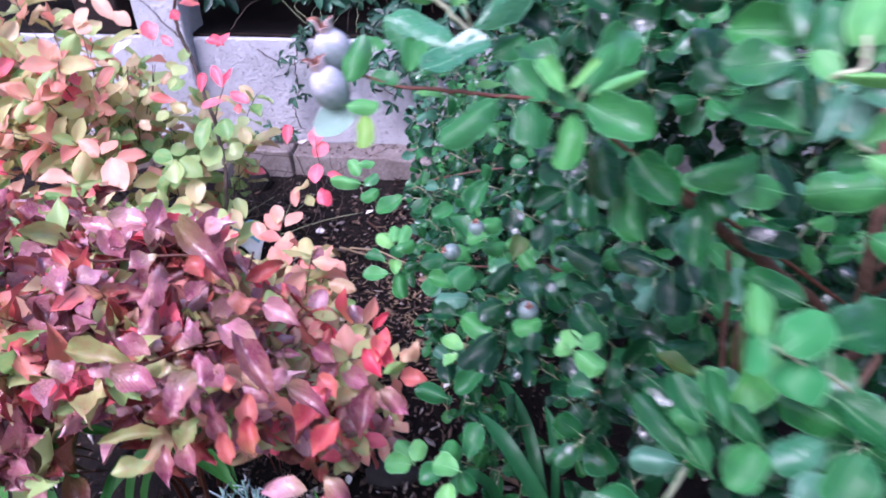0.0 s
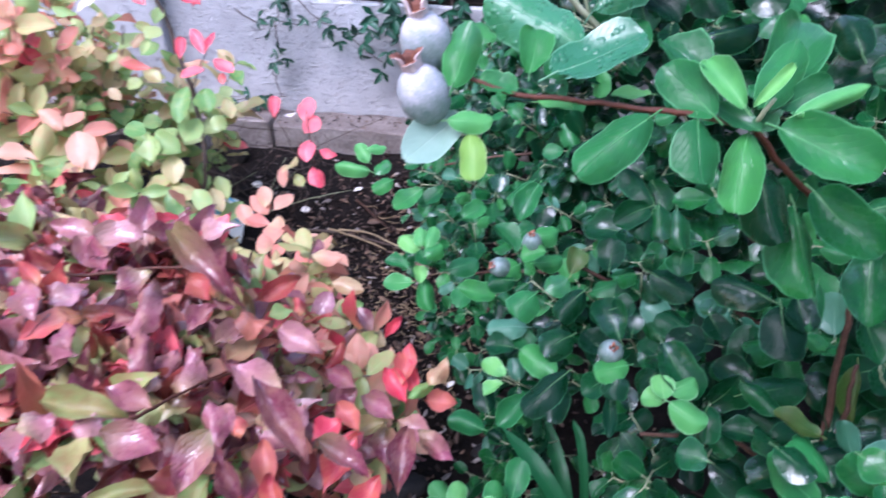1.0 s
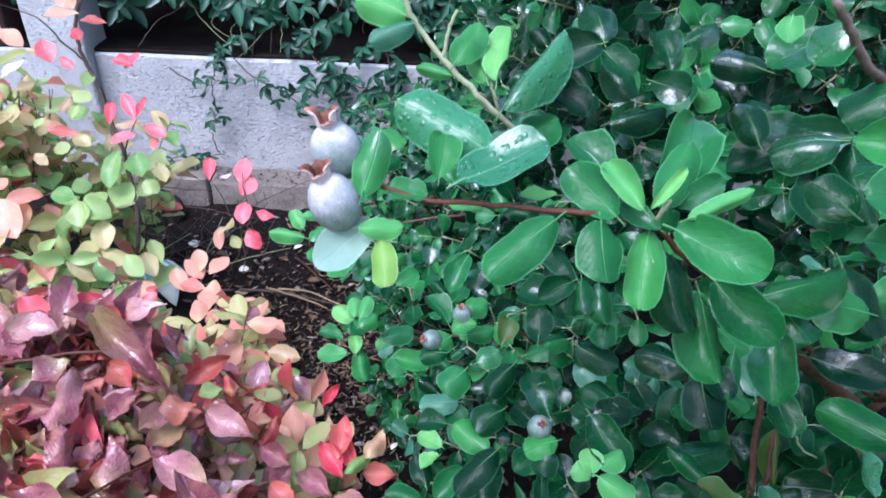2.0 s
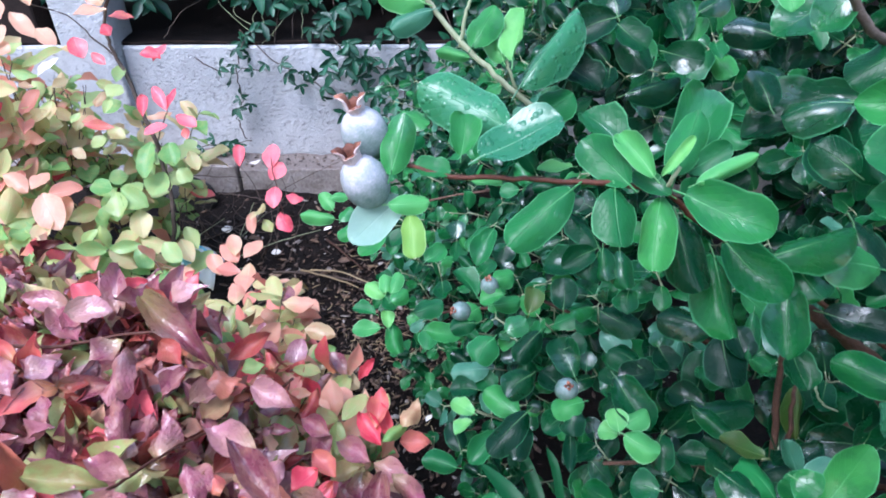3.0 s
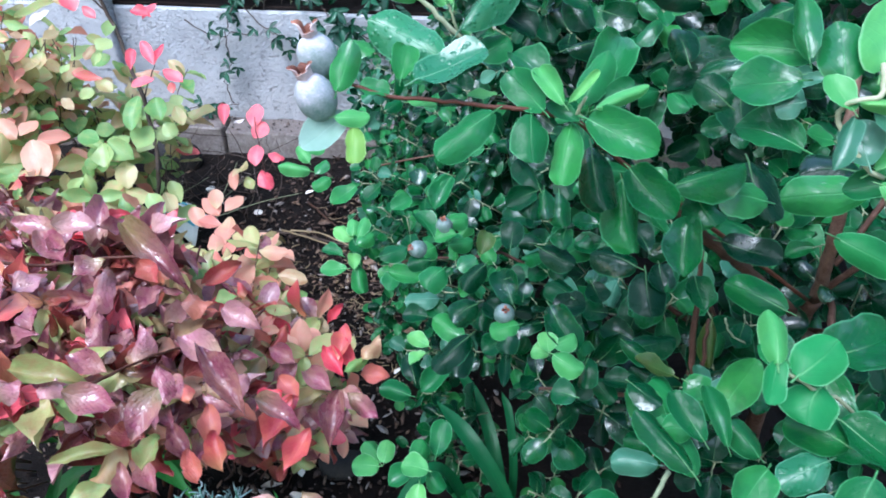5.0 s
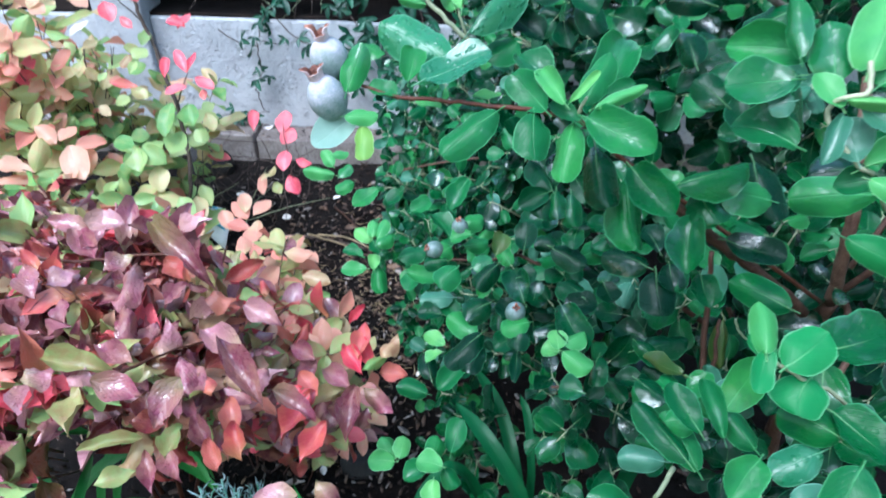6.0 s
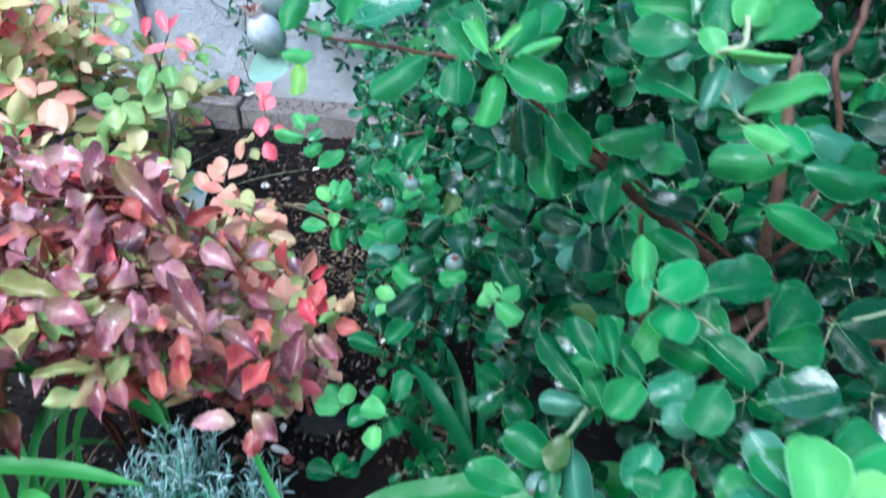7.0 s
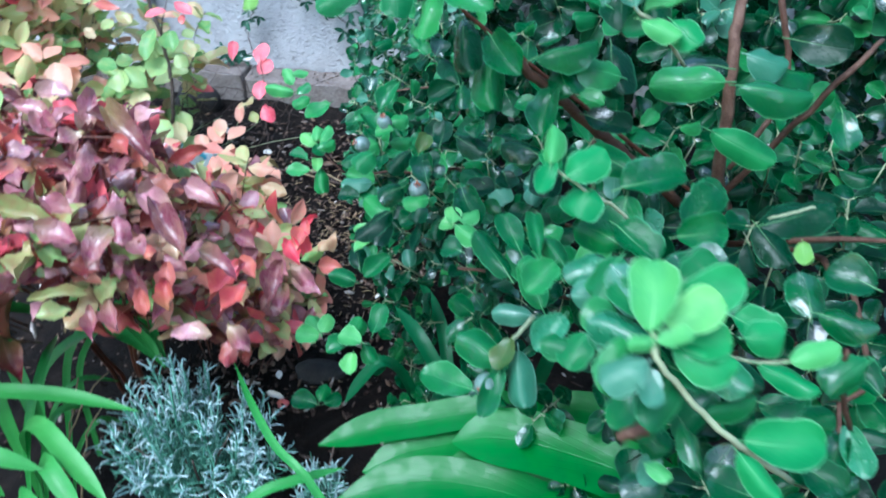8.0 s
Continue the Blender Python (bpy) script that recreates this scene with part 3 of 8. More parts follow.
pillar = tagged(new("fence_pillar", slab("fence_pillar", -1.330, -1.150, -0.045, 0.134, -0.06, 1.3, "concrete", 0.004)), "pale concrete pillar between two stretches of the wall", "pillar", kind="structure")
post = tagged(new("timber_post", slab("timber_post", -1.60, -1.425, 0.02, 0.16, 0.478, 1.35, "timber", 0.003)), "dark brown timber post beside the pillar", "post", kind="structure")
edging = tagged(new("soil_edging", slab("soil_edging", -3.2, 3.2, 0.018, 0.15, 0.472, 0.487, "soil", 0.006, 0.03, 0.004)), "dark soil and litter spilled along the wall's top", "soil", kind="structure")


# ---- pineapple guava shrub ----
def guava_edge(y):
    """The x at which the guava's crown ends over the bed, by y."""
    return float(np.interp(y, [0.0, 0.30, 0.45, 0.55, 0.62, 0.72, 0.90, 1.05, 1.20, 1.5, 1.9, 2.3], [0.20, 0.24, 0.22, 0.06, -0.02, -0.01, -0.06, -0.08, -0.14, -0.19, -0.16, -0.06]))


def guava_top(x, y):
    """Height of the crown's surface."""
    s = x - guava_edge(y)
    z = 0.46 + 0.36 * (1 - math.exp(-s / 0.15))
    rise = min(1, max(0, (y - 0.80) / 0.35)) * min(1, max(0, (x + 0.05) / 0.25))
    # unseen taller growth added on the right to shade the lower leaves
    shade_growth = 1.5 * max(0, x - 0.58 - 0.3 * max(0, y - 0.5))
    return z + min(shade_growth, 0.9) + 0.46 * rise * rise * (3 - 2 * rise) - (0.22 * min(1, max(0, (0.35 - y) / 0.3)))


guava = thing("guava_shrub", (0.52, 0.80, 0.0), "dense evergreen pineapple guava shrub with round leathery wet leaves", "shrub")
stem("trunk", guava, [(0.52, 0.80, -0.03), (0.50, 0.79, 0.25), (0.46, 0.76, 0.50), (0.417, 0.674, 0.680)], 0.014, 0.010, "bark", 0.002, 8)
BRANCHES = [
    [(0.50, 0.79, 0.25), (0.36, 0.70, 0.42), (0.22, 0.62, 0.55), (0.08, 0.60, 0.60)],
    [(0.48, 0.77, 0.42), (0.30, 0.86, 0.52), (0.10, 0.92, 0.55), (-0.10, 0.95, 0.52)],
    [(0.47, 0.76, 0.55), (0.52, 0.60, 0.66), (0.50, 0.42, 0.70), (0.42, 0.25, 0.66)],
    [(0.48, 0.77, 0.38), (0.34, 1.05, 0.55), (0.12, 1.25, 0.58), (-0.18, 1.30, 0.50)],
    [(0.52, 0.78, 0.30), (0.72, 0.62, 0.50), (0.85, 0.50, 0.62)],
    [(0.46, 0.73, 0.66), (0.38, 0.56, 0.70), (0.30, 0.45, 0.72)],
]
for b in BRANCHES:
    stem("branch", guava, b, 0.005, 0.002, "bark", 0.004, 7)

GUAVA_TONES = ["dark", "deep", "mid", "lime", "olive", "wet", "silver", "pale_twig", "bark"]


def twig_bits(heap, points, radius, tone):
    v, f = tube_arrays(points, [radius] * len(points), 4)
    n = len(v)
    heap.add((np.array(v), f, np.full((n, 2), 0.5), np.zeros(n)), Matrix.Identity(4), tone)


def guava_sprig(heap, place, axis, rng, size, tones, pairs=3):
    """A short twig with opposite pairs of leaves round it."""
    axis = axis.normalized()
    side = axis.orthogonal().normalized()
    side = Matrix.Rotation(rng.random() * 6.28, 3, axis) @ side
    length = size * rng.uniform(0.7, 1.3)
    foot = place - axis * length
    twig_bits(heap, [foot - axis * 0.03, foot + (place - foot) * 0.5, place], 0.0012, "pale_twig")
    tone = rng.choices([t for t, _ in tones], [w for _, w in tones])[0]
    for k in range(pairs):
        at = foot.lerp(place, k / max(1, pairs - 1))
        turn = Matrix.Rotation(k * 1.57 + rng.gauss(0, 0.2), 3, axis)
        for sgn in (1, -1):
            if rng.random() < 0.08:
                continue
            out = (turn @ side) * sgn
            up = 0.75 if k == pairs - 1 else 0.25
            d = (out + axis * (up + rng.gauss(0, 0.25)) + Vector((0, 0, -0.25 + rng.gauss(0, 0.15)))).normalized()
            ln = size * rng.uniform(0.75, 1.2) * (0.75 if k == pairs - 1 else 1.0)
            base = at + d * 0.006
            twig_bits(heap, [at, base + d * ln * 0.08], 0.0008, "pale_twig")
            tn = tone if rng.random() < 0.75 else rng.choices([t for t, _ in tones], [w for _, w in tones])[0]
            facing = axis * 0.9 + Vector((0, -0.35, 0.6))
            heap.add(SHAPES["guava"][rng.randrange(4)], leaf_pose(base, base + d * ln, ln * rng.uniform(0.66, 0.86), facing, rng.gauss(0, 0.3)), tn)


def guava_fill():
    rng = random.Random(5)
    heap = Heap(GUAVA_TONES)
    # lower layers take darker tones: the crown's inner shade sits in leaf colour
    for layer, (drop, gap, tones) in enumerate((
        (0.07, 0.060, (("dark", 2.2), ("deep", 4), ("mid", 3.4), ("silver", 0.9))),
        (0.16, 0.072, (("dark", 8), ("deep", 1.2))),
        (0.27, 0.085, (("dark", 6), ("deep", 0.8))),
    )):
        y = 0.10
        while y < 2.25:
            x = guava_edge(y) + 0.02 * layer
            while x < 1.5:
                px, py = x + rng.uniform(-0.5, 0.5) * gap, y + rng.uniform(-0.5, 0.5) * gap
                z = guava_top(px, py) - drop + rng.gauss(0, 0.028)
                gx = (guava_top(px + 0.03, py) - guava_top(px - 0.03, py)) / 0.06
                gy = (guava_top(px, py + 0.03) - guava_top(px, py - 0.03)) / 0.06
                axis = Vector((-gx * 0.7, -gy * 0.7 - 0.25, 1.0)) + random_unit(rng) * 0.55
                clear = (abs(px - 0.45) / 1.05) ** 2.5 + (abs(py - 1.1) / 1.15) ** 2.5 < rng.uniform(0.9, 1.05) and not (px < 0.16 and py < 0.34) and not (px < 0.09 and py < 0.82) and not (layer < 2 and py < 0.66 and 0.12 < px < 0.6 and rng.random() < 0.3)
                if clear and rng.random() < 0.93:
                    size = rng.uniform(0.036, 0.052) * (0.85 if px - guava_edge(py) < 0.12 else 1.0)
                    # low near side keeps to dark tones, its shade put into the colour
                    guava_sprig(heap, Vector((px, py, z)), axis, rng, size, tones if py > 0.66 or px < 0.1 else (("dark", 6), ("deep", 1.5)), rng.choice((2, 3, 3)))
                x += gap * (1.0 if px < 0.9 else 1.5)
            y += gap * (1.0 if y < 1.3 else 1.15)
    # sparse low shoots over the strap leaves
    for _ in range(46):
        px, py = rng.uniform(-0.12, 0.16), rng.uniform(0.52, 0.92)
        if px > guava_edge(py) - 0.04:
            guava_sprig(heap, Vector((px, py, rng.uniform(0.10, 0.26))), Vector((-0.2, -0.4, 1)) + random_unit(rng) * 0.5, rng, rng.uniform(0.028, 0.038), (("deep", 4), ("mid", 1), ("silver", 0.7)), 2)
    # low leafy shoots that spread over the bed towards the footing
    for _ in range(170):
        py, pz = rng.uniform(0.86, 2.05), rng.uniform(0.10, 0.58)
        rim = float(np.interp(py, [0.86, 0.95, 1.10, 1.35, 1.60, 2.05], [0.0, -0.04, -0.15, -0.23, -0.25, -0.22]))
        px = rim + abs(rng.gauss(0, 0.13))
        if px < 0.12 and rng.random() < 0.45 + pz:
            guava_sprig(heap, Vector((px, py, pz)), Vector((-0.5, -0.35, 0.8)) + random_unit(rng) * 0.6, rng, rng.uniform(0.030, 0.042), (("dark", 1.6), ("deep", 4), ("mid", 2.6), ("silver", 0.8)), rng.choice((2, 3)))
    # dense upper back of the shrub, mostly in tones with shade painted in
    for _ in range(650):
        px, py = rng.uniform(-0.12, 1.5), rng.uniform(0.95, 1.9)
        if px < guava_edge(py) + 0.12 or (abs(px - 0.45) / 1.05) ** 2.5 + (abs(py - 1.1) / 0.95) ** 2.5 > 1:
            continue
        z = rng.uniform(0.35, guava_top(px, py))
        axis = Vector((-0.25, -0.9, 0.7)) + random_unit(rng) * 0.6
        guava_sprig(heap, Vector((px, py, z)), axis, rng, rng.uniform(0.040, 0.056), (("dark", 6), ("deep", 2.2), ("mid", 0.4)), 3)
    return heap.done("foliage")


part("foliage", guava_fill(), guava, "dark green glossy leaves crowded on short twigs", "stuff")


# ---- blueberry bushes ----
BLUE_TONES = ["purple", "plum", "red", "crimson", "peach", "yellow", "green", "moss", "red_stem", "grey_twig"]


def blueberry_shoot(heap, foot, tip, rng, size, tones, count, stem_tone, singles, lift=0.35, shape="blueberry"):
    """A thin shoot with alternate pointed leaves, crowded to the tip."""
    sag = Vector((rng.gauss(0, 0.01), rng.gauss(0, 0.01), 0.02))
    mid = (foot + tip) / 2 + sag
    pts = smooth_line([foot, mid, tip], 3)
    twig_bits(heap, pts, 0.0013, stem_tone)
    axis = (tip - mid).normalized()
    side = axis.orthogonal().normalized()
    ang = rng.random() * 6.28
    for k in range(count):
        t = 1 - 0.62 * (k / max(1, count)) ** 1.1
        i = t * (len(pts) - 1)
        a = pts[min(int(i), len(pts) - 2)].lerp(pts[min(int(i) + 1, len(pts) - 1)], i - int(i))
        ang += 2.4 + rng.gauss(0, 0.25)
        out = Matrix.Rotation(ang, 3, axis) @ side
        d = (out + axis * (lift + (0.15 + lift) * t * t + rng.gauss(0, 0.2)) + Vector((0, 0, rng.gauss(0.0, 0.15)))).normalized()
        ln = size * rng.uniform(0.75, 1.2) * (0.72 + 0.5 * k / count if shape == "pointed" else 1.0)
        tone = rng.choices([q for q, _ in tones], [w for _, w in tones])[0]
        form, m = rng.randrange(4), leaf_pose(a, a + d * ln, ln * (rng.uniform(0.40, 0.52) if shape == "pointed" else rng.uniform(0.44, 0.58)), axis * 0.6 + Vector((0, -0.4, 0.8)), rng.gauss(0, 0.55))
        if k < 3 and len(singles) < 200:
            singles.append((form, m, tone))
        else:
            heap.add(SHAPES[shape][form], m, tone)


def blueberry_fill(bush, label, seed, crown, root, shoots, size, tones, count, stem_tone, lift=0.35, spread=0.45, shape="blueberry"):
    """Shoots whose tips lie on the crown, given as a function that returns a tip, or nothing."""
    rng = random.Random(seed)
    heap = Heap(BLUE_TONES)
    root = Vector(root)
    singles = []
    for _ in range(shoots):
        tip = crown(rng)
        if tip is None:
            continue
        tip = Vector(tip)
        foot = tip.lerp(root, spread * rng.uniform(0.6, 1.2))
        foot.z = max(0.03, tip.z - rng.uniform(0.12, 0.2))
        blueberry_shoot(heap, foot, tip, rng, size * rng.uniform(0.85, 1.15), tones(tip, rng), count, stem_tone, singles, lift, shape)
    part("foliage", heap.done("foliage"), bush, label, "stuff")
    for form, m, tone in singles:
        ob = new("leaf", leaf_mesh(shape, form, tone))
        ob.matrix_basis = m
        under(ob, bush)


def crown_purple(rng):
    x, y = rng.uniform(-1.0, -0.18), rng.uniform(0.54, 0.98)
    edge = float(np.interp(y, [0.47, 0.54, 0.6, 0.70, 0.78, 0.85, 1.0], [-0.44, -0.36, -0.31, -0.30, -0.36, -0.43, -0.50]))
    if x > edge or (abs(x + 0.58) / 0.44) ** 2.6 + (abs(y - 0.75) / 0.32) ** 2.6 > 1:
        return None
    z = 0.64 - 0.28 * max(0, (x + 0.45) / 0.27) ** 1.3 - 0.4 * max(0, 0.62 - y) + rng.gauss(0, 0.03)
    return (x, y, z - 0.9 * max(0, y - 0.80) * max(0.35, min(1.0, (x + 0.80) / 0.30)))


def tones_purple(tip, rng):
    near = max(0.0, min(1.0, (tip[0] + 0.47) / 0.2))
    return (("purple", 3.4 * (1 - near) + 0.9), ("plum", 5 * (1 - near) + 1.8), ("red", 1.0 + 0.6 * near), ("moss", 2.1 + 1.2 * near), ("crimson", 0.3 + 0.9 * near), ("green", 1.0), ("yellow", 0.6 + 2.2 * near), ("peach", 1.0 + 2.2 * near))


purple_bush = thing("blueberry_bush", (-0.60, 0.85, 0.0), "wet blueberry bush with purple and wine-red autumn leaves", "bush", "blueberry bushes")
blueberry_fill(purple_bush, "crowded purple-red leaves with rain on them", 21, crown_purple, (-0.6, 0.85, 0.0), 290, 0.073, tones_purple, 9, "red_stem", 0.22, shape="pointed")
blueberry_fill(purple_bush, "smaller mauve and olive leaves between them", 24, crown_purple, (-0.6, 0.85, 0.0), 190, 0.046, lambda tip, rng: (("plum", 3.4), ("purple", 1.2), ("moss", 1.2), ("green", 0.5), ("peach", 1.2), ("red", 0.8)), 8, "red_stem", 0.3, shape="pointed")
for k in range(6):
    a = k * 1.05
    stem("cane", purple_bush, [(-0.6 + 0.03 * math.cos(a), 0.85 + 0.03 * math.sin(a), -0.02), (-0.58 + 0.12 * math.cos(a), 0.83 + 0.08 * math.sin(a), 0.3), (-0.55 + 0.26 * math.cos(a), 0.78 + 0.18 * math.sin(a), 0.56)], 0.005, 0.002, "red_stem", 0.003)


def crown_low(rng):
    x, y = rng.uniform(-0.75, -0.16), rng.uniform(0.80, 1.45)
    edge = float(np.interp(y, [0.8, 0.9, 1.1, 1.3, 1.45], [-0.18, -0.21, -0.33, -0.43, -0.50]))
    if x > edge or (x < -0.42 and y > 1.12 and rng.random() < 0.85):
        return None
    return (x, y, 0.40 - 0.24 * max(0, y - 0.95) + rng.gauss(0, 0.035))


def tones_low(tip, rng):
    return (("yellow", 3.6), ("peach", 4.4), ("moss", 1.3), ("red", 0.7), ("green", 1.0), ("plum", 0.6))


def crown_skirt(rng):
    x, y = rng.uniform(-0.46, -0.16), rng.uniform(0.67, 0.92)
    if x > -0.18 - 0.7 * max(0, 0.78 - y):
        return None
    return (x, y, 0.56 - 0.28 * max(0, (x + 0.45) / 0.27) ** 1.2 - 0.2 * max(0, y - 0.8) + rng.gauss(0, 0.02))


def tones_skirt(tip, rng):
    if tip[1] < 0.73:
        return (("plum", 4.5), ("purple", 2.5), ("red", 1.2), ("moss", 1.4), ("crimson", 0.6), ("peach", 0.6))
    return (("peach", 2.6), ("yellow", 2.6), ("moss", 1.4), ("crimson", 1.2), ("plum", 1.8), ("red", 0.6), ("green", 0.6))


def crown_near(rng):
    x, y = rng.uniform(-0.82, -0.59), rng.uniform(0.50, 0.58)
    return (x, y, 0.53 + rng.gauss(0, 0.03))


blueberry_fill(purple_bush, "purple and olive leaves on the outer shoots", 27, crown_near, (-0.62, 0.80, 0.0), 26, 0.070, lambda tip, rng: (("plum", 4), ("purple", 2), ("moss", 2), ("green", 0.8), ("red", 0.8)), 8, "red_stem", 0.2, shape="pointed")
blueberry_fill(purple_bush, "peach, olive and red leaves low on the bush", 25, crown_skirt, (-0.5, 0.85, 0.0), 75, 0.050, tones_skirt, 8, "red_stem", 0.1)


low_bush = thing("blueberry_bush", (-0.50, 1.10, 0.0), "low blueberry bush with yellow, peach and red leaves", "bush", "blueberry bushes")
blueberry_fill(low_bush, "yellow and peach autumn leaves", 22, crown_low, (-0.5, 1.1, 0.0), 165, 0.056, tones_low, 8, "grey_twig", 0.0)
for k in range(5):
    a = k * 1.25
    stem("cane", low_bush, [(-0.5 + 0.02 * math.cos(a), 1.1 + 0.02 * math.sin(a), -0.02), (-0.48 + 0.07 * math.cos(a), 1.1 + 0.06 * math.sin(a), 0.14), (-0.46 + 0.16 * math.cos(a), 1.08 + 0.14 * math.sin(a), 0.28)], 0.004, 0.002, "grey_twig", 0.003)


def crown_back(rng):
    x, y = rng.uniform(-1.75, -0.66), rng.uniform(1.30, 1.95)
    if x > -0.72 - 0.35 * max(0, 1.55 - y) or (abs(x + 1.15) / 0.60) ** 3 + (abs(y - 1.62) / 0.36) ** 3 > 1:
        return None
    return (x, y, rng.uniform(0.14, 0.50) + 0.25 * max(0, -x - 0.85))


def tones_back(tip, rng):
    high = max(0.0, min(1.0, (-tip[0] - 0.85) / 0.5))
    return (("green", 3.6), ("yellow", 3.8), ("peach", 1 + 3.0 * high), ("crimson", 0.08 + 0.2 * high))


back_twigs = random.Random(61)


back_bush = thing("blueberry_bush", (-0.95, 1.75, 0.0), "twiggy blueberry bush turning green, yellow and salmon", "bush", "blueberry bushes")
blueberry_fill(back_bush, "green, yellow and salmon leaves", 23, crown_back, (-0.95, 1.75, 0.0), 165, 0.074, tones_back, 7, "grey_twig", 0.12)


def crown_back_high(rng):
    x, y = rng.uniform(-1.62, -0.96), rng.uniform(1.45, 1.85)
    return (x, y, rng.uniform(0.42, 0.66) + 0.38 * max(0, -x - 0.95))


blueberry_fill(back_bush, "salmon and peach leaves on the tallest shoots", 29, crown_back_high, (-1.15, 1.75, 0.0), 62, 0.074, lambda tip, rng: (("peach", 4.5), ("yellow", 4.0), ("green", 2.6), ("crimson", 0.3)), 7, "grey_twig", 0.2)
for _ in range(34):
    bx, by = back_twigs.uniform(-1.15, -0.52), back_twigs.uniform(1.70, 2.15)
    stem("twig", back_bush, [(bx, by, 0.01), (bx + back_twigs.gauss(0, 0.04), by + back_twigs.gauss(0, 0.03), 0.07), (bx + back_twigs.gauss(0.02, 0.08), by + back_twigs.gauss(0, 0.05), back_twigs.uniform(0.12, 0.24))], 0.0016, 0.0008, back_twigs.choice(("grey_twig", "grey_twig", "pale_twig")), 0.003)


def guava_fruit(centre, end, radius, crown=1.0):
    """An egg-shaped fruit whose calyx end points to end, with four dried sepals."""
    c, e = Vector(centre), Vector(end)
    axis = (e - c).normalized()
    q = axis.to_track_quat("Z", "Y").to_matrix().to_4x4()
    q.translation = c
    fr = new("fruit")
    fr.matrix_basis = q
    under(fr, guava, "small blue-green guava fruit with a dried calyx")
    rings, sides = 10, 14
    v, f, uv = [], [], []
    for i in range(rings + 1):
        t = math.pi * i / rings
        z = -math.cos(t) * radius * (1.28 if t < math.pi / 2 else 1.10)
        r = math.sin(t) ** 0.9 * radius * (1 + 0.06 * math.cos(t))
        if i == rings:
            z -= radius * 0.10
        for k in range(sides):
            a = 2 * math.pi * k / sides
            w = 1 + 0.03 * noise.noise((math.cos(a) * 2, math.sin(a) * 2, z * 90))
            v.append((r * w * math.cos(a), r * w * math.sin(a), z))
            uv.append((k / sides, i / rings * (1.0 if crown > 0.6 else 0.28)))
    for i in range(rings):
        for k in range(sides):
            f.append((i * sides + k, i * sides + (k + 1) % sides, (i + 1) * sides + (k + 1) % sides, (i + 1) * sides + k))
    body = new("skin", mesh_of("skin", v, f, [M["fruit"]], uv))
    body.parent = fr
    rng = random.Random(int(radius * 1e6))
    core = [(radius * 0.34 * crown * math.cos(2 * math.pi * k / 8), radius * 0.34 * crown * math.sin(2 * math.pi * k / 8), radius * 1.05) for k in range(8)] + [(0, 0, radius * 0.98)]
    core_face = [(k, (k + 1) % 8, 8) for k in range(8)]
    disc = new("calyx_core", mesh_of("calyx_core", core, core_face, [M["calyx" if crown > 0.6 else "bark"]]))
    disc.parent = fr
    for k in range(4):
        a = k * math.pi / 2 + rng.gauss(0, 0.15)
        sv, sf = [], []
        h = radius * (0.80 if k % 2 else 0.48) * rng.uniform(0.8, 1.2) * crown
        for i in range(7):
            t = i / 6
            rr = radius * (0.40 + 0.06 * t + 0.18 * t * t * t) * min(1.0, 0.25 + 0.75 * crown)
            ww = radius * 0.60 * min(1.0, 0.25 + 0.75 * crown) * (0.72 + 0.5 * t) * max(0.06, 1 - t ** 4) ** 0.5
            zz = radius * 0.92 + h * math.sin(t * 1.6)
            for u in (-1, 0, 1):
                ang = a + u * ww / max(rr, 1e-4) * 0.7
                x = rr - abs(u) * radius * 0.05
                sv.append((x * math.cos(ang), x * math.sin(ang), zz - abs(u) * radius * 0.06 * t))
        for i in range(6):
            for u in range(2):
                sf.append((i * 3 + u, i * 3 + u + 1, (i + 1) * 3 + u + 1, (i + 1) * 3 + u))
        me = mesh_of("sepal", sv, sf, [M["sepal"], M["calyx"]])
        sp = new("sepal", me)
        sp.parent = fr
        md = sp.modifiers.new("thick", "SOLIDIFY")
        md.thickness = radius * 0.07
        md.material_offset = 1
    return fr


# fruiting branch over the bed
stem("branch", guava, [(-0.114, 0.495, 1.026), (-0.107, 0.494, 1.025), (-0.081, 0.489, 1.018), (-0.049, 0.493, 1.014), (-0.013, 0.495, 1.009), (0.017, 0.498, 1.005), (0.057, 0.503, 0.994), (0.085, 0.514, 0.965), (0.137, 0.542, 0.918), (0.201, 0.567, 0.864), (0.273, 0.597, 0.802), (0.389, 0.649, 0.700)], 0.0012, 0.0026, "red_stem", 0.0003)
stem("branch", guava, [(-0.016, 0.595, 1.014), (-0.042, 0.588, 1.039), (-0.064, 0.590, 1.060), (-0.086, 0.595, 1.085), (-0.095, 0.595, 1.104)], 0.0024, 0.0018, "pale_twig", 0.0004)
stem("branch", guava, [(0.057, 0.503, 0.994), (0.054, 0.493, 1.006), (0.058, 0.490, 1.019)], 0.002, 0.0012, "pale_twig", 0.0003)
stem("twig", guava, [(-0.070, 0.591, 1.062), (-0.066, 0.593, 1.083), (-0.061, 0.596, 1.095)], 0.0015, 0.001, "pale_twig", 0.0003)
stem("twig", guava, [(-0.030, 0.593, 1.029), (-0.036, 0.593, 1.046), (-0.038, 0.597, 1.052)], 0.0012, 0.001, "pale_twig", 0.0003)
stem("branch", guava, [(0.450, 0.697, 0.593), (0.374, 0.647, 0.591), (0.298, 0.617, 0.581), (0.253, 0.604, 0.563)], 0.011, 0.009, "bark", 0.001)
stem("twig", guava, [(0.233, 0.615, 0.794), (0.238, 0.606, 0.744), (0.241, 0.592, 0.687), (0.246, 0.569, 0.618)], 0.0025, 0.004, "bark", 0.0008)
stem("twig", guava, [(0.251, 0.590, 0.721), (0.249, 0.575, 0.680), (0.250, 0.564, 0.629)], 0.002, 0.003, "bark", 0.0008)
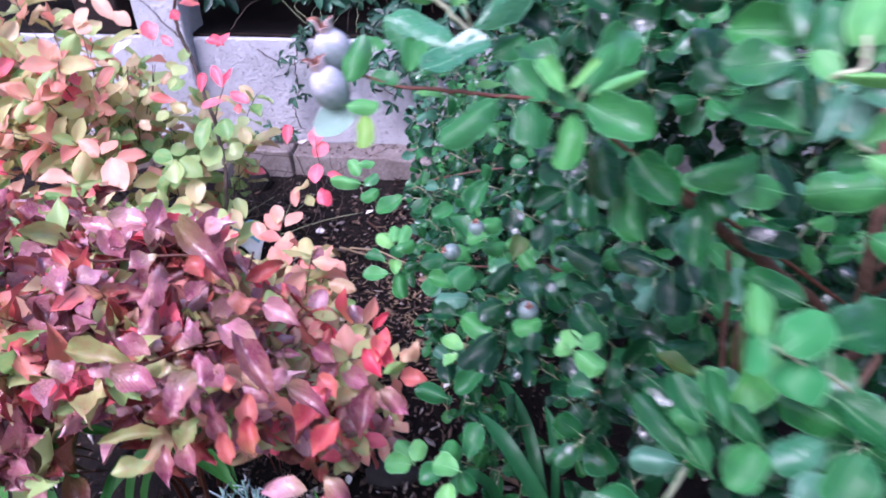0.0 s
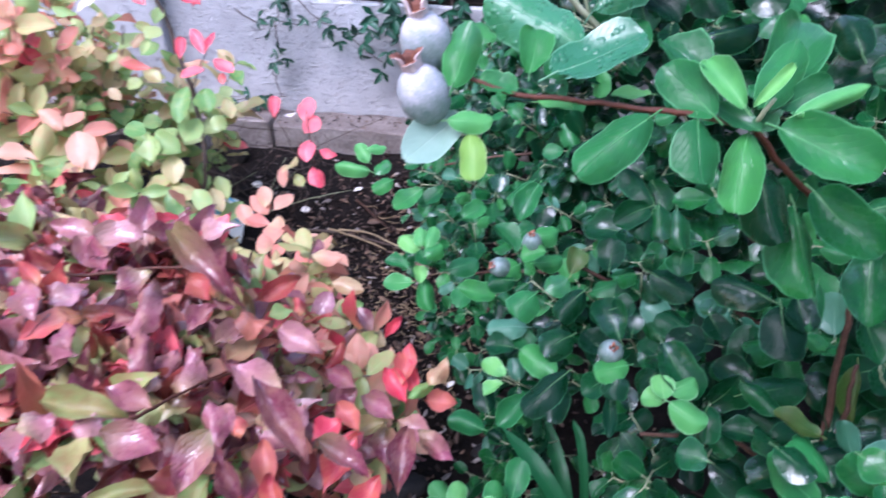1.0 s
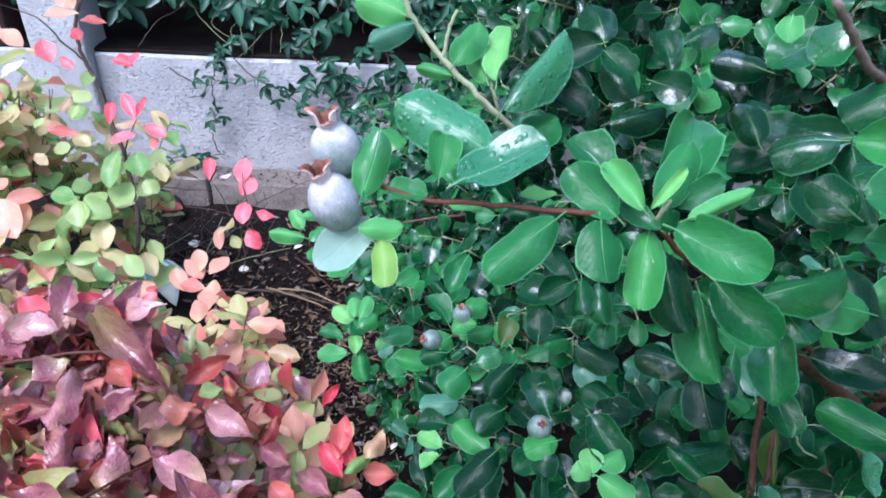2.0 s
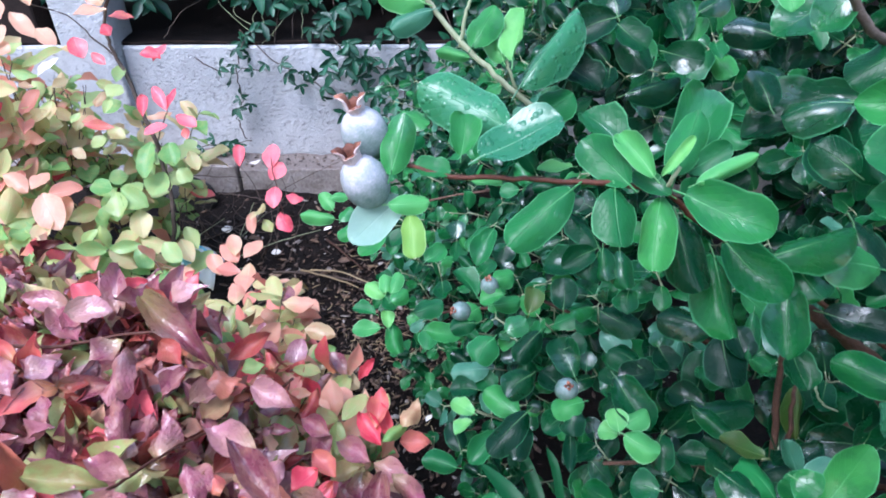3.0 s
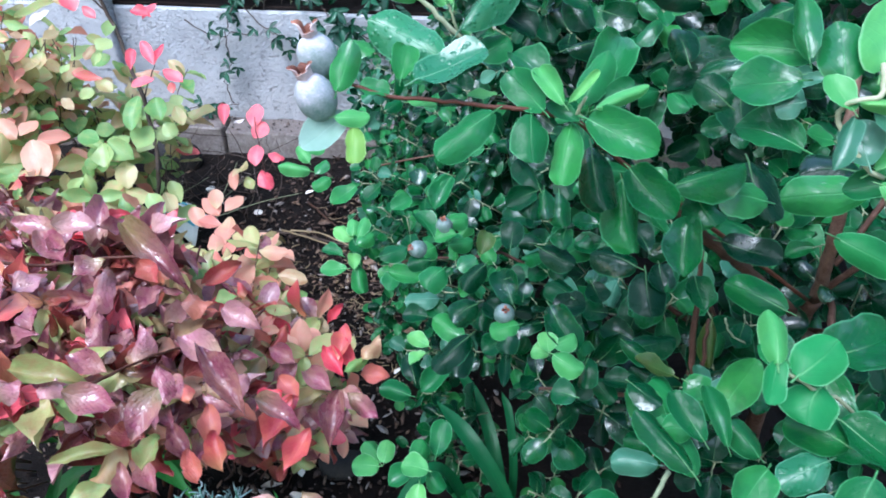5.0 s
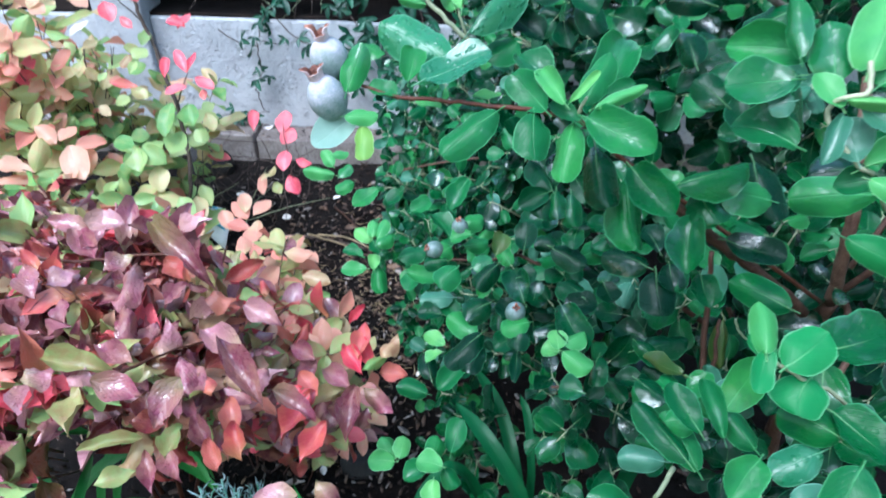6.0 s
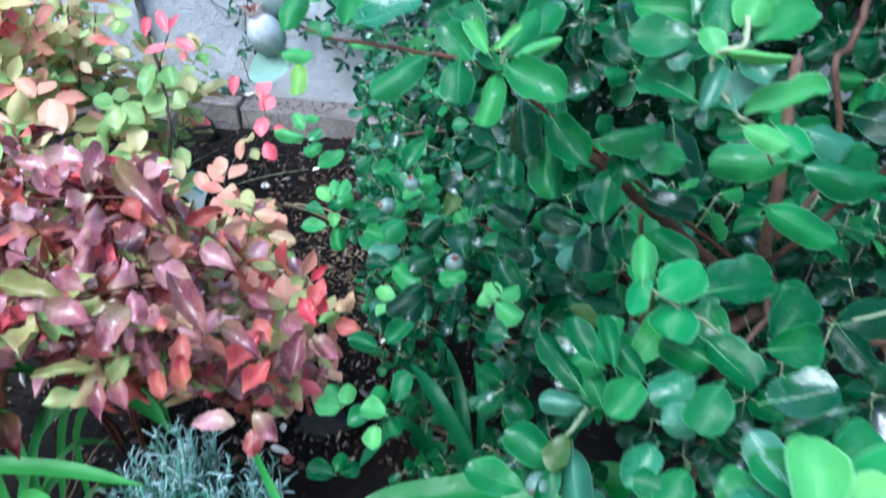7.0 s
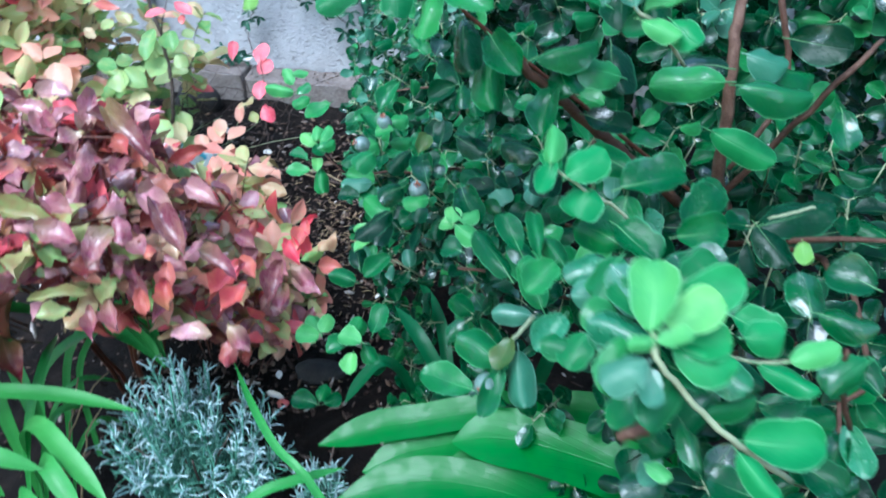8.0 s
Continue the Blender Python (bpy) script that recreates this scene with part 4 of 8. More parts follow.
stem("twig", guava, [(0.260, 0.576, 0.735), (0.270, 0.574, 0.714), (0.291, 0.576, 0.699)], 0.0012, 0.001, "pale_twig", 0.0005)
stem("branch", guava, [(0.148, 0.544, 1.117), (0.170, 0.555, 1.097), (0.192, 0.564, 1.075), (0.237, 0.595, 1.049)], 0.0026, 0.0034, "grey_twig", 0.0005)
put_leaf(guava, "guava", "wet", (-0.043, 0.523, 1.032), (-0.099, 0.555, 1.052), 0.038, (-0.07, -0.61, 0.79))
put_leaf(guava, "guava", "wet", (-0.062, 0.490, 1.029), (-0.012, 0.507, 1.044), 0.033, (-0.05, -0.59, 0.81))
put_leaf(guava, "guava", "mid", (-0.115, 0.480, 1.026), (-0.106, 0.508, 1.052), 0.020, (0.04, -0.59, 0.81))
put_leaf(guava, "guava", "mid", (-0.073, 0.505, 1.024), (-0.070, 0.529, 1.042), 0.020, (-0.03, -0.59, 0.80))
put_leaf(guava, "guava", "mid", (-0.102, 0.493, 1.023), (-0.080, 0.490, 1.021), 0.017, (0.02, -0.59, 0.81))
put_leaf(guava, "guava", "mid", (-0.064, 0.499, 1.024), (-0.052, 0.508, 1.031), 0.016, (-0.04, -0.59, 0.81))
put_leaf(guava, "guava", "mid", (-0.109, 0.526, 1.045), (-0.092, 0.519, 1.039), 0.017, (0.03, -0.62, 0.78))
put_leaf(guava, "guava", "felt", (-0.111, 0.487, 1.005), (-0.140, 0.462, 0.990), 0.024, (0.03, -0.57, 0.82))
put_leaf(guava, "guava", "fresh", (-0.105, 0.473, 1.003), (-0.103, 0.450, 0.987), 0.016, (0.02, -0.56, 0.83))
put_leaf(guava, "guava", "lime", (-0.117, 0.472, 1.010), (-0.093, 0.474, 1.010), 0.013, (0.04, -0.56, 0.83))
put_leaf(guava, "guava", "mid", (-0.007, 0.484, 1.010), (-0.047, 0.459, 0.987), 0.027, (-0.13, -0.56, 0.82))
put_leaf(guava, "guava", "mid", (0.021, 0.492, 1.005), (0.021, 0.461, 0.983), 0.029, (-0.16, -0.55, 0.82))
put_leaf(guava, "guava", "mid", (0.051, 0.494, 0.997), (0.040, 0.455, 0.969), 0.024, (-0.20, -0.54, 0.82))
put_leaf(guava, "guava", "mid", (0.057, 0.472, 1.011), (0.100, 0.443, 1.003), 0.032, (-0.22, -0.54, 0.81))
put_leaf(guava, "guava", "mid", (0.070, 0.524, 0.997), (0.098, 0.573, 1.038), 0.034, (-0.21, -0.55, 0.81))
put_leaf(guava, "guava", "mid", (0.057, 0.497, 1.011), (0.079, 0.529, 1.039), 0.023, (-0.21, -0.55, 0.81))
put_leaf(guava, "guava", "lime", (0.045, 0.483, 1.017), (0.067, 0.499, 1.034), 0.007, (-0.20, -0.55, 0.81))
put_leaf(guava, "guava", "lime", (0.061, 0.467, 1.021), (0.096, 0.474, 1.035), 0.010, (-0.23, -0.54, 0.81))
put_leaf(guava, "guava", "lime", (0.042, 0.487, 1.015), (0.025, 0.516, 1.031), 0.016, (-0.19, -0.55, 0.81))
put_leaf(guava, "guava", "mid", (0.030, 0.493, 1.006), (0.006, 0.525, 1.022), 0.026, (-0.17, -0.55, 0.81))
put_leaf(guava, "guava", "mid", (0.055, 0.489, 1.000), (0.034, 0.507, 1.006), 0.014, (-0.21, -0.54, 0.82))
put_leaf(guava, "guava", "mid", (0.069, 0.506, 1.006), (0.097, 0.514, 1.020), 0.017, (-0.22, -0.55, 0.81))
put_leaf(guava, "guava", "mid", (0.036, 0.532, 1.009), (0.012, 0.562, 1.026), 0.029, (-0.17, -0.58, 0.80))
put_leaf(guava, "guava", "dark", (0.076, 0.525, 0.963), (0.082, 0.478, 0.935), 0.030, (-0.21, -0.52, 0.83))
put_leaf(guava, "guava", "deep", (0.101, 0.497, 0.958), (0.128, 0.457, 0.942), 0.032, (-0.25, -0.50, 0.83))
put_leaf(guava, "guava", "deep", (0.105, 0.518, 0.935), (0.108, 0.465, 0.905), 0.033, (-0.23, -0.49, 0.84))
put_leaf(guava, "guava", "lime", (-0.003, 0.509, 1.011), (-0.025, 0.510, 1.009), 0.010, (-0.13, -0.57, 0.81))
put_leaf(guava, "guava", "lime", (-0.068, 0.501, 1.008), (-0.048, 0.497, 1.006), 0.009, (-0.03, -0.58, 0.82))
put_leaf(guava, "guava", "wet", (-0.029, 0.586, 1.036), (0.016, 0.632, 1.079), 0.029, (-0.08, -0.63, 0.77))
put_leaf(guava, "guava", "lime", (-0.035, 0.586, 1.054), (-0.025, 0.616, 1.081), 0.021, (-0.08, -0.65, 0.76))
put_leaf(guava, "guava", "lime", (-0.040, 0.591, 1.052), (-0.049, 0.609, 1.067), 0.017, (-0.07, -0.65, 0.76))
put_leaf(guava, "guava", "mid", (-0.062, 0.587, 1.064), (-0.045, 0.609, 1.085), 0.022, (-0.04, -0.66, 0.75))
put_leaf(guava, "guava", "lime", (-0.093, 0.593, 1.092), (-0.125, 0.603, 1.101), 0.024, (0.00, -0.69, 0.73))
put_leaf(guava, "guava", "silver", (-0.088, 0.591, 1.088), (-0.116, 0.582, 1.080), 0.017, (-0.00, -0.68, 0.73))
put_leaf(guava, "guava", "lime", (-0.064, 0.587, 1.056), (-0.087, 0.593, 1.060), 0.010, (-0.04, -0.65, 0.76))
put_leaf(guava, "guava", "mid", (-0.013, 0.602, 1.006), (0.015, 0.612, 1.018), 0.028, (-0.10, -0.61, 0.78))
put_leaf(guava, "guava", "dark", (0.007, 0.645, 1.034), (0.038, 0.621, 1.019), 0.030, (-0.12, -0.64, 0.76))
put_leaf(guava, "guava", "wet", (0.012, 0.625, 0.986), (-0.007, 0.650, 1.003), 0.028, (-0.12, -0.60, 0.79))
put_leaf(guava, "guava", "lime", (0.129, 0.550, 1.107), (0.126, 0.538, 1.096), 0.015, (-0.31, -0.63, 0.71))
put_leaf(guava, "guava", "deep", (0.168, 0.575, 1.091), (0.134, 0.568, 1.070), 0.032, (-0.34, -0.61, 0.72))
put_leaf(guava, "guava", "deep", (0.177, 0.567, 1.097), (0.153, 0.557, 1.077), 0.026, (-0.35, -0.60, 0.71))
put_leaf(guava, "guava", "deep", (0.225, 0.566, 1.061), (0.189, 0.564, 1.040), 0.032, (-0.38, -0.56, 0.74))
put_leaf(guava, "guava", "deep", (0.235, 0.547, 1.015), (0.204, 0.554, 1.004), 0.035, (-0.38, -0.51, 0.77))
# dark and deep leaves from here on have the crown's shade in their colour
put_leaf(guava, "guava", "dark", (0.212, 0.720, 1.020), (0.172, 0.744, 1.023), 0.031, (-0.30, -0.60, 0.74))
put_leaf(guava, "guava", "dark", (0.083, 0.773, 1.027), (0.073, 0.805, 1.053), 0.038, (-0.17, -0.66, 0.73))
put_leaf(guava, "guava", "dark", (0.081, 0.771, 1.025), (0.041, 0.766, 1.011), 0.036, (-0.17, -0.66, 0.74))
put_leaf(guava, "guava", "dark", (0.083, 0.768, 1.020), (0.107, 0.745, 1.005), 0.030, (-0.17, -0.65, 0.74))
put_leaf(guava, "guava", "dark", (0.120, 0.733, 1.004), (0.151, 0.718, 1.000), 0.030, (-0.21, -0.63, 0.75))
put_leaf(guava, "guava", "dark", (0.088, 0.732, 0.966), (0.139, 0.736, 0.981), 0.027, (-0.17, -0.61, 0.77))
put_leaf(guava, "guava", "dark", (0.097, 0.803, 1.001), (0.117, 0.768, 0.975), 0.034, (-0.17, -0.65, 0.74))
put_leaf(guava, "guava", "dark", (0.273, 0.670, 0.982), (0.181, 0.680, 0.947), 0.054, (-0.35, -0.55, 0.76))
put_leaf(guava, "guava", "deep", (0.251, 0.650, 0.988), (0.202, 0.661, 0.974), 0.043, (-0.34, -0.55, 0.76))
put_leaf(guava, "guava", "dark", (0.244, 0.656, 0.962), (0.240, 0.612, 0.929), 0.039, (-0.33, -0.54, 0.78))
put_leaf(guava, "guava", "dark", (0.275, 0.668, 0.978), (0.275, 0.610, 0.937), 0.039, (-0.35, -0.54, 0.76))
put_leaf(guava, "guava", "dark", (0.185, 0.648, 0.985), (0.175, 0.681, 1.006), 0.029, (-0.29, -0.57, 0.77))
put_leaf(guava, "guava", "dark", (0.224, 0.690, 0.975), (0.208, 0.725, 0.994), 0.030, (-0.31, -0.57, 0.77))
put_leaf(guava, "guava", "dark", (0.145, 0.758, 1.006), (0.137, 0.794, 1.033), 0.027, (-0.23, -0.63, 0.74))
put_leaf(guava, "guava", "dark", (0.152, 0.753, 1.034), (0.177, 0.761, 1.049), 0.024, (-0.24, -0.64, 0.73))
put_leaf(guava, "guava", "mid", (0.153, 0.757, 1.003), (0.155, 0.778, 1.021), 0.026, (-0.23, -0.62, 0.75))
put_leaf(guava, "guava", "deep", (0.145, 0.516, 0.933), (0.200, 0.520, 0.954), 0.033, (-0.28, -0.48, 0.83))
put_leaf(guava, "guava", "deep", (0.171, 0.531, 0.920), (0.182, 0.500, 0.906), 0.038, (-0.29, -0.47, 0.83))
put_leaf(guava, "guava", "dark", (0.220, 0.554, 0.935), (0.228, 0.503, 0.908), 0.036, (-0.33, -0.48, 0.81))
put_leaf(guava, "guava", "dark", (0.203, 0.523, 0.871), (0.244, 0.494, 0.872), 0.029, (-0.30, -0.43, 0.85))
put_leaf(guava, "guava", "deep", (0.166, 0.518, 0.900), (0.156, 0.475, 0.873), 0.032, (-0.28, -0.45, 0.85))
put_leaf(guava, "guava", "deep", (0.188, 0.522, 0.834), (0.192, 0.493, 0.821), 0.028, (-0.28, -0.41, 0.87))
put_leaf(guava, "guava", "deep", (0.241, 0.459, 0.848), (0.202, 0.496, 0.848), 0.030, (-0.34, -0.36, 0.87))
put_leaf(guava, "guava", "olive", (0.26, 0.599, 0.71), (0.258, 0.568, 0.667), 0.020, (-0.20, -0.42, 0.88))
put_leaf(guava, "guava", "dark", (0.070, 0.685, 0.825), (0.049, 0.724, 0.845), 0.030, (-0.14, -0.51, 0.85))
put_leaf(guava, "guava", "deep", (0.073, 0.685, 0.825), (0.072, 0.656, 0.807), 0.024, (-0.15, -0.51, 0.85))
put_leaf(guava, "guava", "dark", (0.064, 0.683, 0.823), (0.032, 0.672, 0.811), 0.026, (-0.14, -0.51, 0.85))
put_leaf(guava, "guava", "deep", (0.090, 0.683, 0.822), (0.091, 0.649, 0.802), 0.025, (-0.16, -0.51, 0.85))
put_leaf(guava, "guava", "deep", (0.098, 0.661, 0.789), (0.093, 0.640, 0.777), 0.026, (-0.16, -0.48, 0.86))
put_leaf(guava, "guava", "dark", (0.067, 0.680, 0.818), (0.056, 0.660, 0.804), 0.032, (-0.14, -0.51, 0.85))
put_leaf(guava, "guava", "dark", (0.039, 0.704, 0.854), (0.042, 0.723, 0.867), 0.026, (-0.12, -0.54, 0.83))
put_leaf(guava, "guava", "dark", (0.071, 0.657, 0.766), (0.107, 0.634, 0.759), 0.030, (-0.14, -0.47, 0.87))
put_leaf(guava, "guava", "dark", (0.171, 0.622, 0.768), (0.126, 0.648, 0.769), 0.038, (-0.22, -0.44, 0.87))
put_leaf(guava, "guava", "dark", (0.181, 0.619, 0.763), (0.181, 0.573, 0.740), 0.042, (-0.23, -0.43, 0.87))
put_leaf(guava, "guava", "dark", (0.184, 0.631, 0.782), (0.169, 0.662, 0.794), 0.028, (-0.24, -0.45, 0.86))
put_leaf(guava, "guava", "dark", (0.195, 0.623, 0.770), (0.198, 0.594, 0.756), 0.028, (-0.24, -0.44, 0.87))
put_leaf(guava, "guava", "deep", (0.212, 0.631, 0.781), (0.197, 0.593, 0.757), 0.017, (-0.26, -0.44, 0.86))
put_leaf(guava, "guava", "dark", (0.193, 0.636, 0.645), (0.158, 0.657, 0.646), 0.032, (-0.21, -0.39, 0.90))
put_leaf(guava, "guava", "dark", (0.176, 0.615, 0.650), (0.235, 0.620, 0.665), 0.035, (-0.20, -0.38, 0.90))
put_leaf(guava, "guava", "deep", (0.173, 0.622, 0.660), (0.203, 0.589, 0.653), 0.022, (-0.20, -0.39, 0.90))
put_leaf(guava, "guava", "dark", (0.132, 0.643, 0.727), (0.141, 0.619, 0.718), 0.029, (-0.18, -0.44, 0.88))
put_leaf(guava, "guava", "deep", (0.138, 0.658, 0.714), (0.144, 0.674, 0.723), 0.027, (-0.18, -0.44, 0.88))
put_leaf(guava, "guava", "olive", (0.194, 0.518, 0.709), (0.154, 0.527, 0.723), 0.024, (-0.20, -0.42, 0.88))
put_leaf(guava, "guava", "deep", (0.219, 0.46, 0.713), (0.187, 0.475, 0.735), 0.03, (-0.20, -0.42, 0.88))
put_leaf(guava, "guava", "mid", (0.213, 0.455, 0.723), (0.241, 0.471, 0.781), 0.034, (-0.20, -0.42, 0.88))
put_leaf(guava, "guava", "deep", (0.166, 0.441, 0.785), (0.181, 0.426, 0.784), 0.026, (-0.26, -0.34, 0.91))
put_leaf(guava, "guava", "silver", (0.242, 0.53, 0.664), (0.23, 0.549, 0.692), 0.019, (-0.20, -0.42, 0.88))
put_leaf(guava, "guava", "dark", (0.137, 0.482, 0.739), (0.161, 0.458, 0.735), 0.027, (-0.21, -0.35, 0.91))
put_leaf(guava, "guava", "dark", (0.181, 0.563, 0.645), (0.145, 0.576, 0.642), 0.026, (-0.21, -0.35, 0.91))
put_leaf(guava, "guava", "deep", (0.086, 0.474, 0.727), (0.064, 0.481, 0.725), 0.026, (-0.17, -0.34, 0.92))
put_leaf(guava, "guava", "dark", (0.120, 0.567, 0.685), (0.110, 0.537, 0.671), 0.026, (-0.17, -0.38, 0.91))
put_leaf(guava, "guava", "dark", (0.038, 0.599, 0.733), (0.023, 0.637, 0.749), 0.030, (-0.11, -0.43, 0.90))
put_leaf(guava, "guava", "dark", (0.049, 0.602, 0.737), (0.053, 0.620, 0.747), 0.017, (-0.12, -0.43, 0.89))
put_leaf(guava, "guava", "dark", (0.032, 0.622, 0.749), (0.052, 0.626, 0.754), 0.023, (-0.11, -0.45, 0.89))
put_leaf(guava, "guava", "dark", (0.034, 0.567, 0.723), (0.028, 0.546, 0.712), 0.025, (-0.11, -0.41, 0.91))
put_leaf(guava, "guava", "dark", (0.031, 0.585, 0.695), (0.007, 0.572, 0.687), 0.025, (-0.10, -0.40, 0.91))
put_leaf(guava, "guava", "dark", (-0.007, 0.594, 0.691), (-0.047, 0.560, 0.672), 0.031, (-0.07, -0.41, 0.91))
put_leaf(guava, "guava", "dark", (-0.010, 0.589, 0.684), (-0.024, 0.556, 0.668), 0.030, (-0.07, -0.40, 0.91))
put_leaf(guava, "guava", "mid", (-0.014, 0.607, 0.673), (-0.047, 0.634, 0.683), 0.029, (-0.06, -0.41, 0.91))
put_leaf(guava, "guava", "dark", (-0.054, 0.636, 0.681), (-0.083, 0.637, 0.681), 0.024, (-0.03, -0.43, 0.90))
put_leaf(guava, "guava", "silver", (-0.041, 0.655, 0.692), (-0.081, 0.654, 0.689), 0.026, (-0.04, -0.44, 0.90))
put_leaf(guava, "guava", "mid", (-0.052, 0.661, 0.682), (-0.035, 0.643, 0.674), 0.025, (-0.03, -0.44, 0.90))
put_leaf(guava, "guava", "dark", (0.035, 0.628, 0.687), (0.014, 0.647, 0.694), 0.030, (-0.10, -0.42, 0.90))
put_leaf(guava, "guava", "dark", (0.003, 0.637, 0.700), (-0.025, 0.619, 0.689), 0.033, (-0.08, -0.43, 0.90))
put_leaf(guava, "guava", "dark", (0.085, 0.613, 0.718), (0.121, 0.613, 0.724), 0.031, (-0.15, -0.42, 0.89))
put_leaf(guava, "guava", "dark", (0.080, 0.605, 0.725), (0.104, 0.556, 0.706), 0.035, (-0.15, -0.42, 0.89))
put_leaf(guava, "guava", "dark", (0.105, 0.619, 0.727), (0.080, 0.639, 0.732), 0.034, (-0.16, -0.43, 0.89))
put_leaf(guava, "guava", "lime", (0.077, 0.547, 0.710), (0.105, 0.528, 0.707), 0.027, (-0.15, -0.38, 0.91))
put_leaf(guava, "guava", "lime", (0.078, 0.559, 0.711), (0.102, 0.569, 0.719), 0.023, (-0.15, -0.39, 0.91))
put_leaf(guava, "guava", "lime", (0.073, 0.552, 0.708), (0.072, 0.572, 0.717), 0.021, (-0.14, -0.39, 0.91))
put_leaf(guava, "guava", "lime", (0.074, 0.557, 0.699), (0.056, 0.561, 0.698), 0.019, (-0.14, -0.38, 0.91))
put_leaf(guava, "guava", "dark", (0.032, 0.571, 0.691), (0.028, 0.533, 0.675), 0.013, (-0.10, -0.39, 0.91))
put_leaf(guava, "guava", "lime", (-0.053, 0.711, 0.560), (-0.081, 0.726, 0.566), 0.023, (-0.03, -0.41, 0.91))
put_leaf(guava, "guava", "lime", (-0.056, 0.706, 0.552), (-0.078, 0.692, 0.546), 0.021, (-0.02, -0.40, 0.91))
put_leaf(guava, "guava", "mid", (-0.026, 0.704, 0.531), (-0.060, 0.671, 0.515), 0.030, (-0.04, -0.39, 0.92))
put_leaf(guava, "guava", "mid", (-0.077, 0.680, 0.496), (-0.121, 0.691, 0.500), 0.029, (-0.01, -0.37, 0.93))
put_leaf(guava, "guava", "dark", (-0.071, 0.692, 0.514), (-0.083, 0.727, 0.528), 0.029, (-0.01, -0.38, 0.92))
put_leaf(guava, "guava", "lime", (-0.167, 0.874, 0.622), (-0.194, 0.890, 0.633), 0.027, (0.05, -0.49, 0.87))
put_leaf(guava, "guava", "lime", (-0.166, 0.868, 0.632), (-0.168, 0.892, 0.646), 0.022, (0.05, -0.50, 0.87))
put_leaf(guava, "guava", "lime", (-0.158, 0.867, 0.630), (-0.149, 0.895, 0.646), 0.022, (0.04, -0.49, 0.87))
put_leaf(guava, "guava", "mid", (-0.167, 0.873, 0.621), (-0.153, 0.857, 0.611), 0.025, (0.05, -0.49, 0.87))
put_leaf(guava, "guava", "lime", (-0.164, 0.848, 0.585), (-0.168, 0.871, 0.597), 0.019, (0.05, -0.47, 0.88))
put_leaf(guava, "guava", "lime", (-0.176, 0.848, 0.585), (-0.214, 0.844, 0.584), 0.025, (0.05, -0.47, 0.88))
put_leaf(guava, "guava", "mid", (-0.183, 0.867, 0.595), (-0.215, 0.875, 0.601), 0.022, (0.06, -0.48, 0.88))
put_leaf(guava, "guava", "mid", (-0.160, 0.860, 0.585), (-0.150, 0.821, 0.563), 0.026, (0.04, -0.47, 0.88))
put_leaf(guava, "guava", "mid", (-0.129, 0.875, 0.588), (-0.088, 0.890, 0.595), 0.032, (0.02, -0.48, 0.88))
put_leaf(guava, "guava", "mid", (-0.106, 0.865, 0.574), (-0.110, 0.831, 0.556), 0.029, (0.01, -0.47, 0.88))
put_leaf(guava, "guava", "mid", (-0.112, 0.830, 0.594), (-0.065, 0.823, 0.589), 0.030, (0.01, -0.47, 0.88))
put_leaf(guava, "guava", "mid", (-0.158, 0.853, 0.627), (-0.135, 0.868, 0.634), 0.023, (0.04, -0.49, 0.87))
put_leaf(guava, "guava", "lime", (-0.271, 1.129, 0.590), (-0.328, 1.134, 0.600), 0.029, (0.10, -0.54, 0.83))
put_leaf(guava, "guava", "lime", (-0.273, 1.138, 0.602), (-0.297, 1.161, 0.621), 0.026, (0.10, -0.55, 0.83))
put_leaf(guava, "guava", "lime", (-0.276, 1.150, 0.620), (-0.244, 1.155, 0.620), 0.018, (0.10, -0.56, 0.82))
put_leaf(guava, "guava", "mid", (-0.257, 1.109, 0.596), (-0.240, 1.133, 0.610), 0.025, (0.09, -0.54, 0.84))
put_leaf(guava, "guava", "mid", (-0.226, 1.078, 0.604), (-0.255, 1.060, 0.594), 0.026, (0.08, -0.54, 0.84))
put_leaf(guava, "guava", "mid", (-0.176, 1.028, 0.619), (-0.215, 0.998, 0.602), 0.032, (0.05, -0.54, 0.84))
put_leaf(guava, "guava", "mid", (-0.111, 0.923, 0.642), (-0.082, 0.942, 0.653), 0.028, (0.01, -0.52, 0.86))
put_leaf(guava, "guava", "mid", (-0.047, 0.770, 0.701), (-0.072, 0.801, 0.718), 0.030, (-0.03, -0.49, 0.87))
put_leaf(guava, "guava", "mid", (-0.045, 0.746, 0.701), (-0.059, 0.734, 0.694), 0.031, (-0.04, -0.48, 0.87))
put_leaf(guava, "guava", "mid", (-0.029, 0.764, 0.728), (-0.004, 0.769, 0.733), 0.026, (-0.05, -0.50, 0.86))
put_leaf(guava, "guava", "mid", (-0.028, 0.748, 0.703), (0.003, 0.752, 0.708), 0.023, (-0.05, -0.49, 0.87))
put_leaf(guava, "guava", "mid", (-0.017, 0.715, 0.691), (0.007, 0.726, 0.699), 0.028, (-0.06, -0.47, 0.88))
put_leaf(guava, "guava", "olive", (0.014, 0.749, 0.688), (0.023, 0.778, 0.704), 0.024, (-0.08, -0.48, 0.88))
put_leaf(guava, "guava", "dark", (0.046, 0.712, 0.722), (0.052, 0.745, 0.741), 0.031, (-0.11, -0.48, 0.87))
put_leaf(guava, "guava", "mid", (-0.031, 0.824, 0.763), (-0.056, 0.800, 0.746), 0.031, (-0.05, -0.54, 0.84))
put_leaf(guava, "guava", "mid", (-0.024, 0.822, 0.760), (-0.046, 0.785, 0.735), 0.028, (-0.05, -0.54, 0.84))
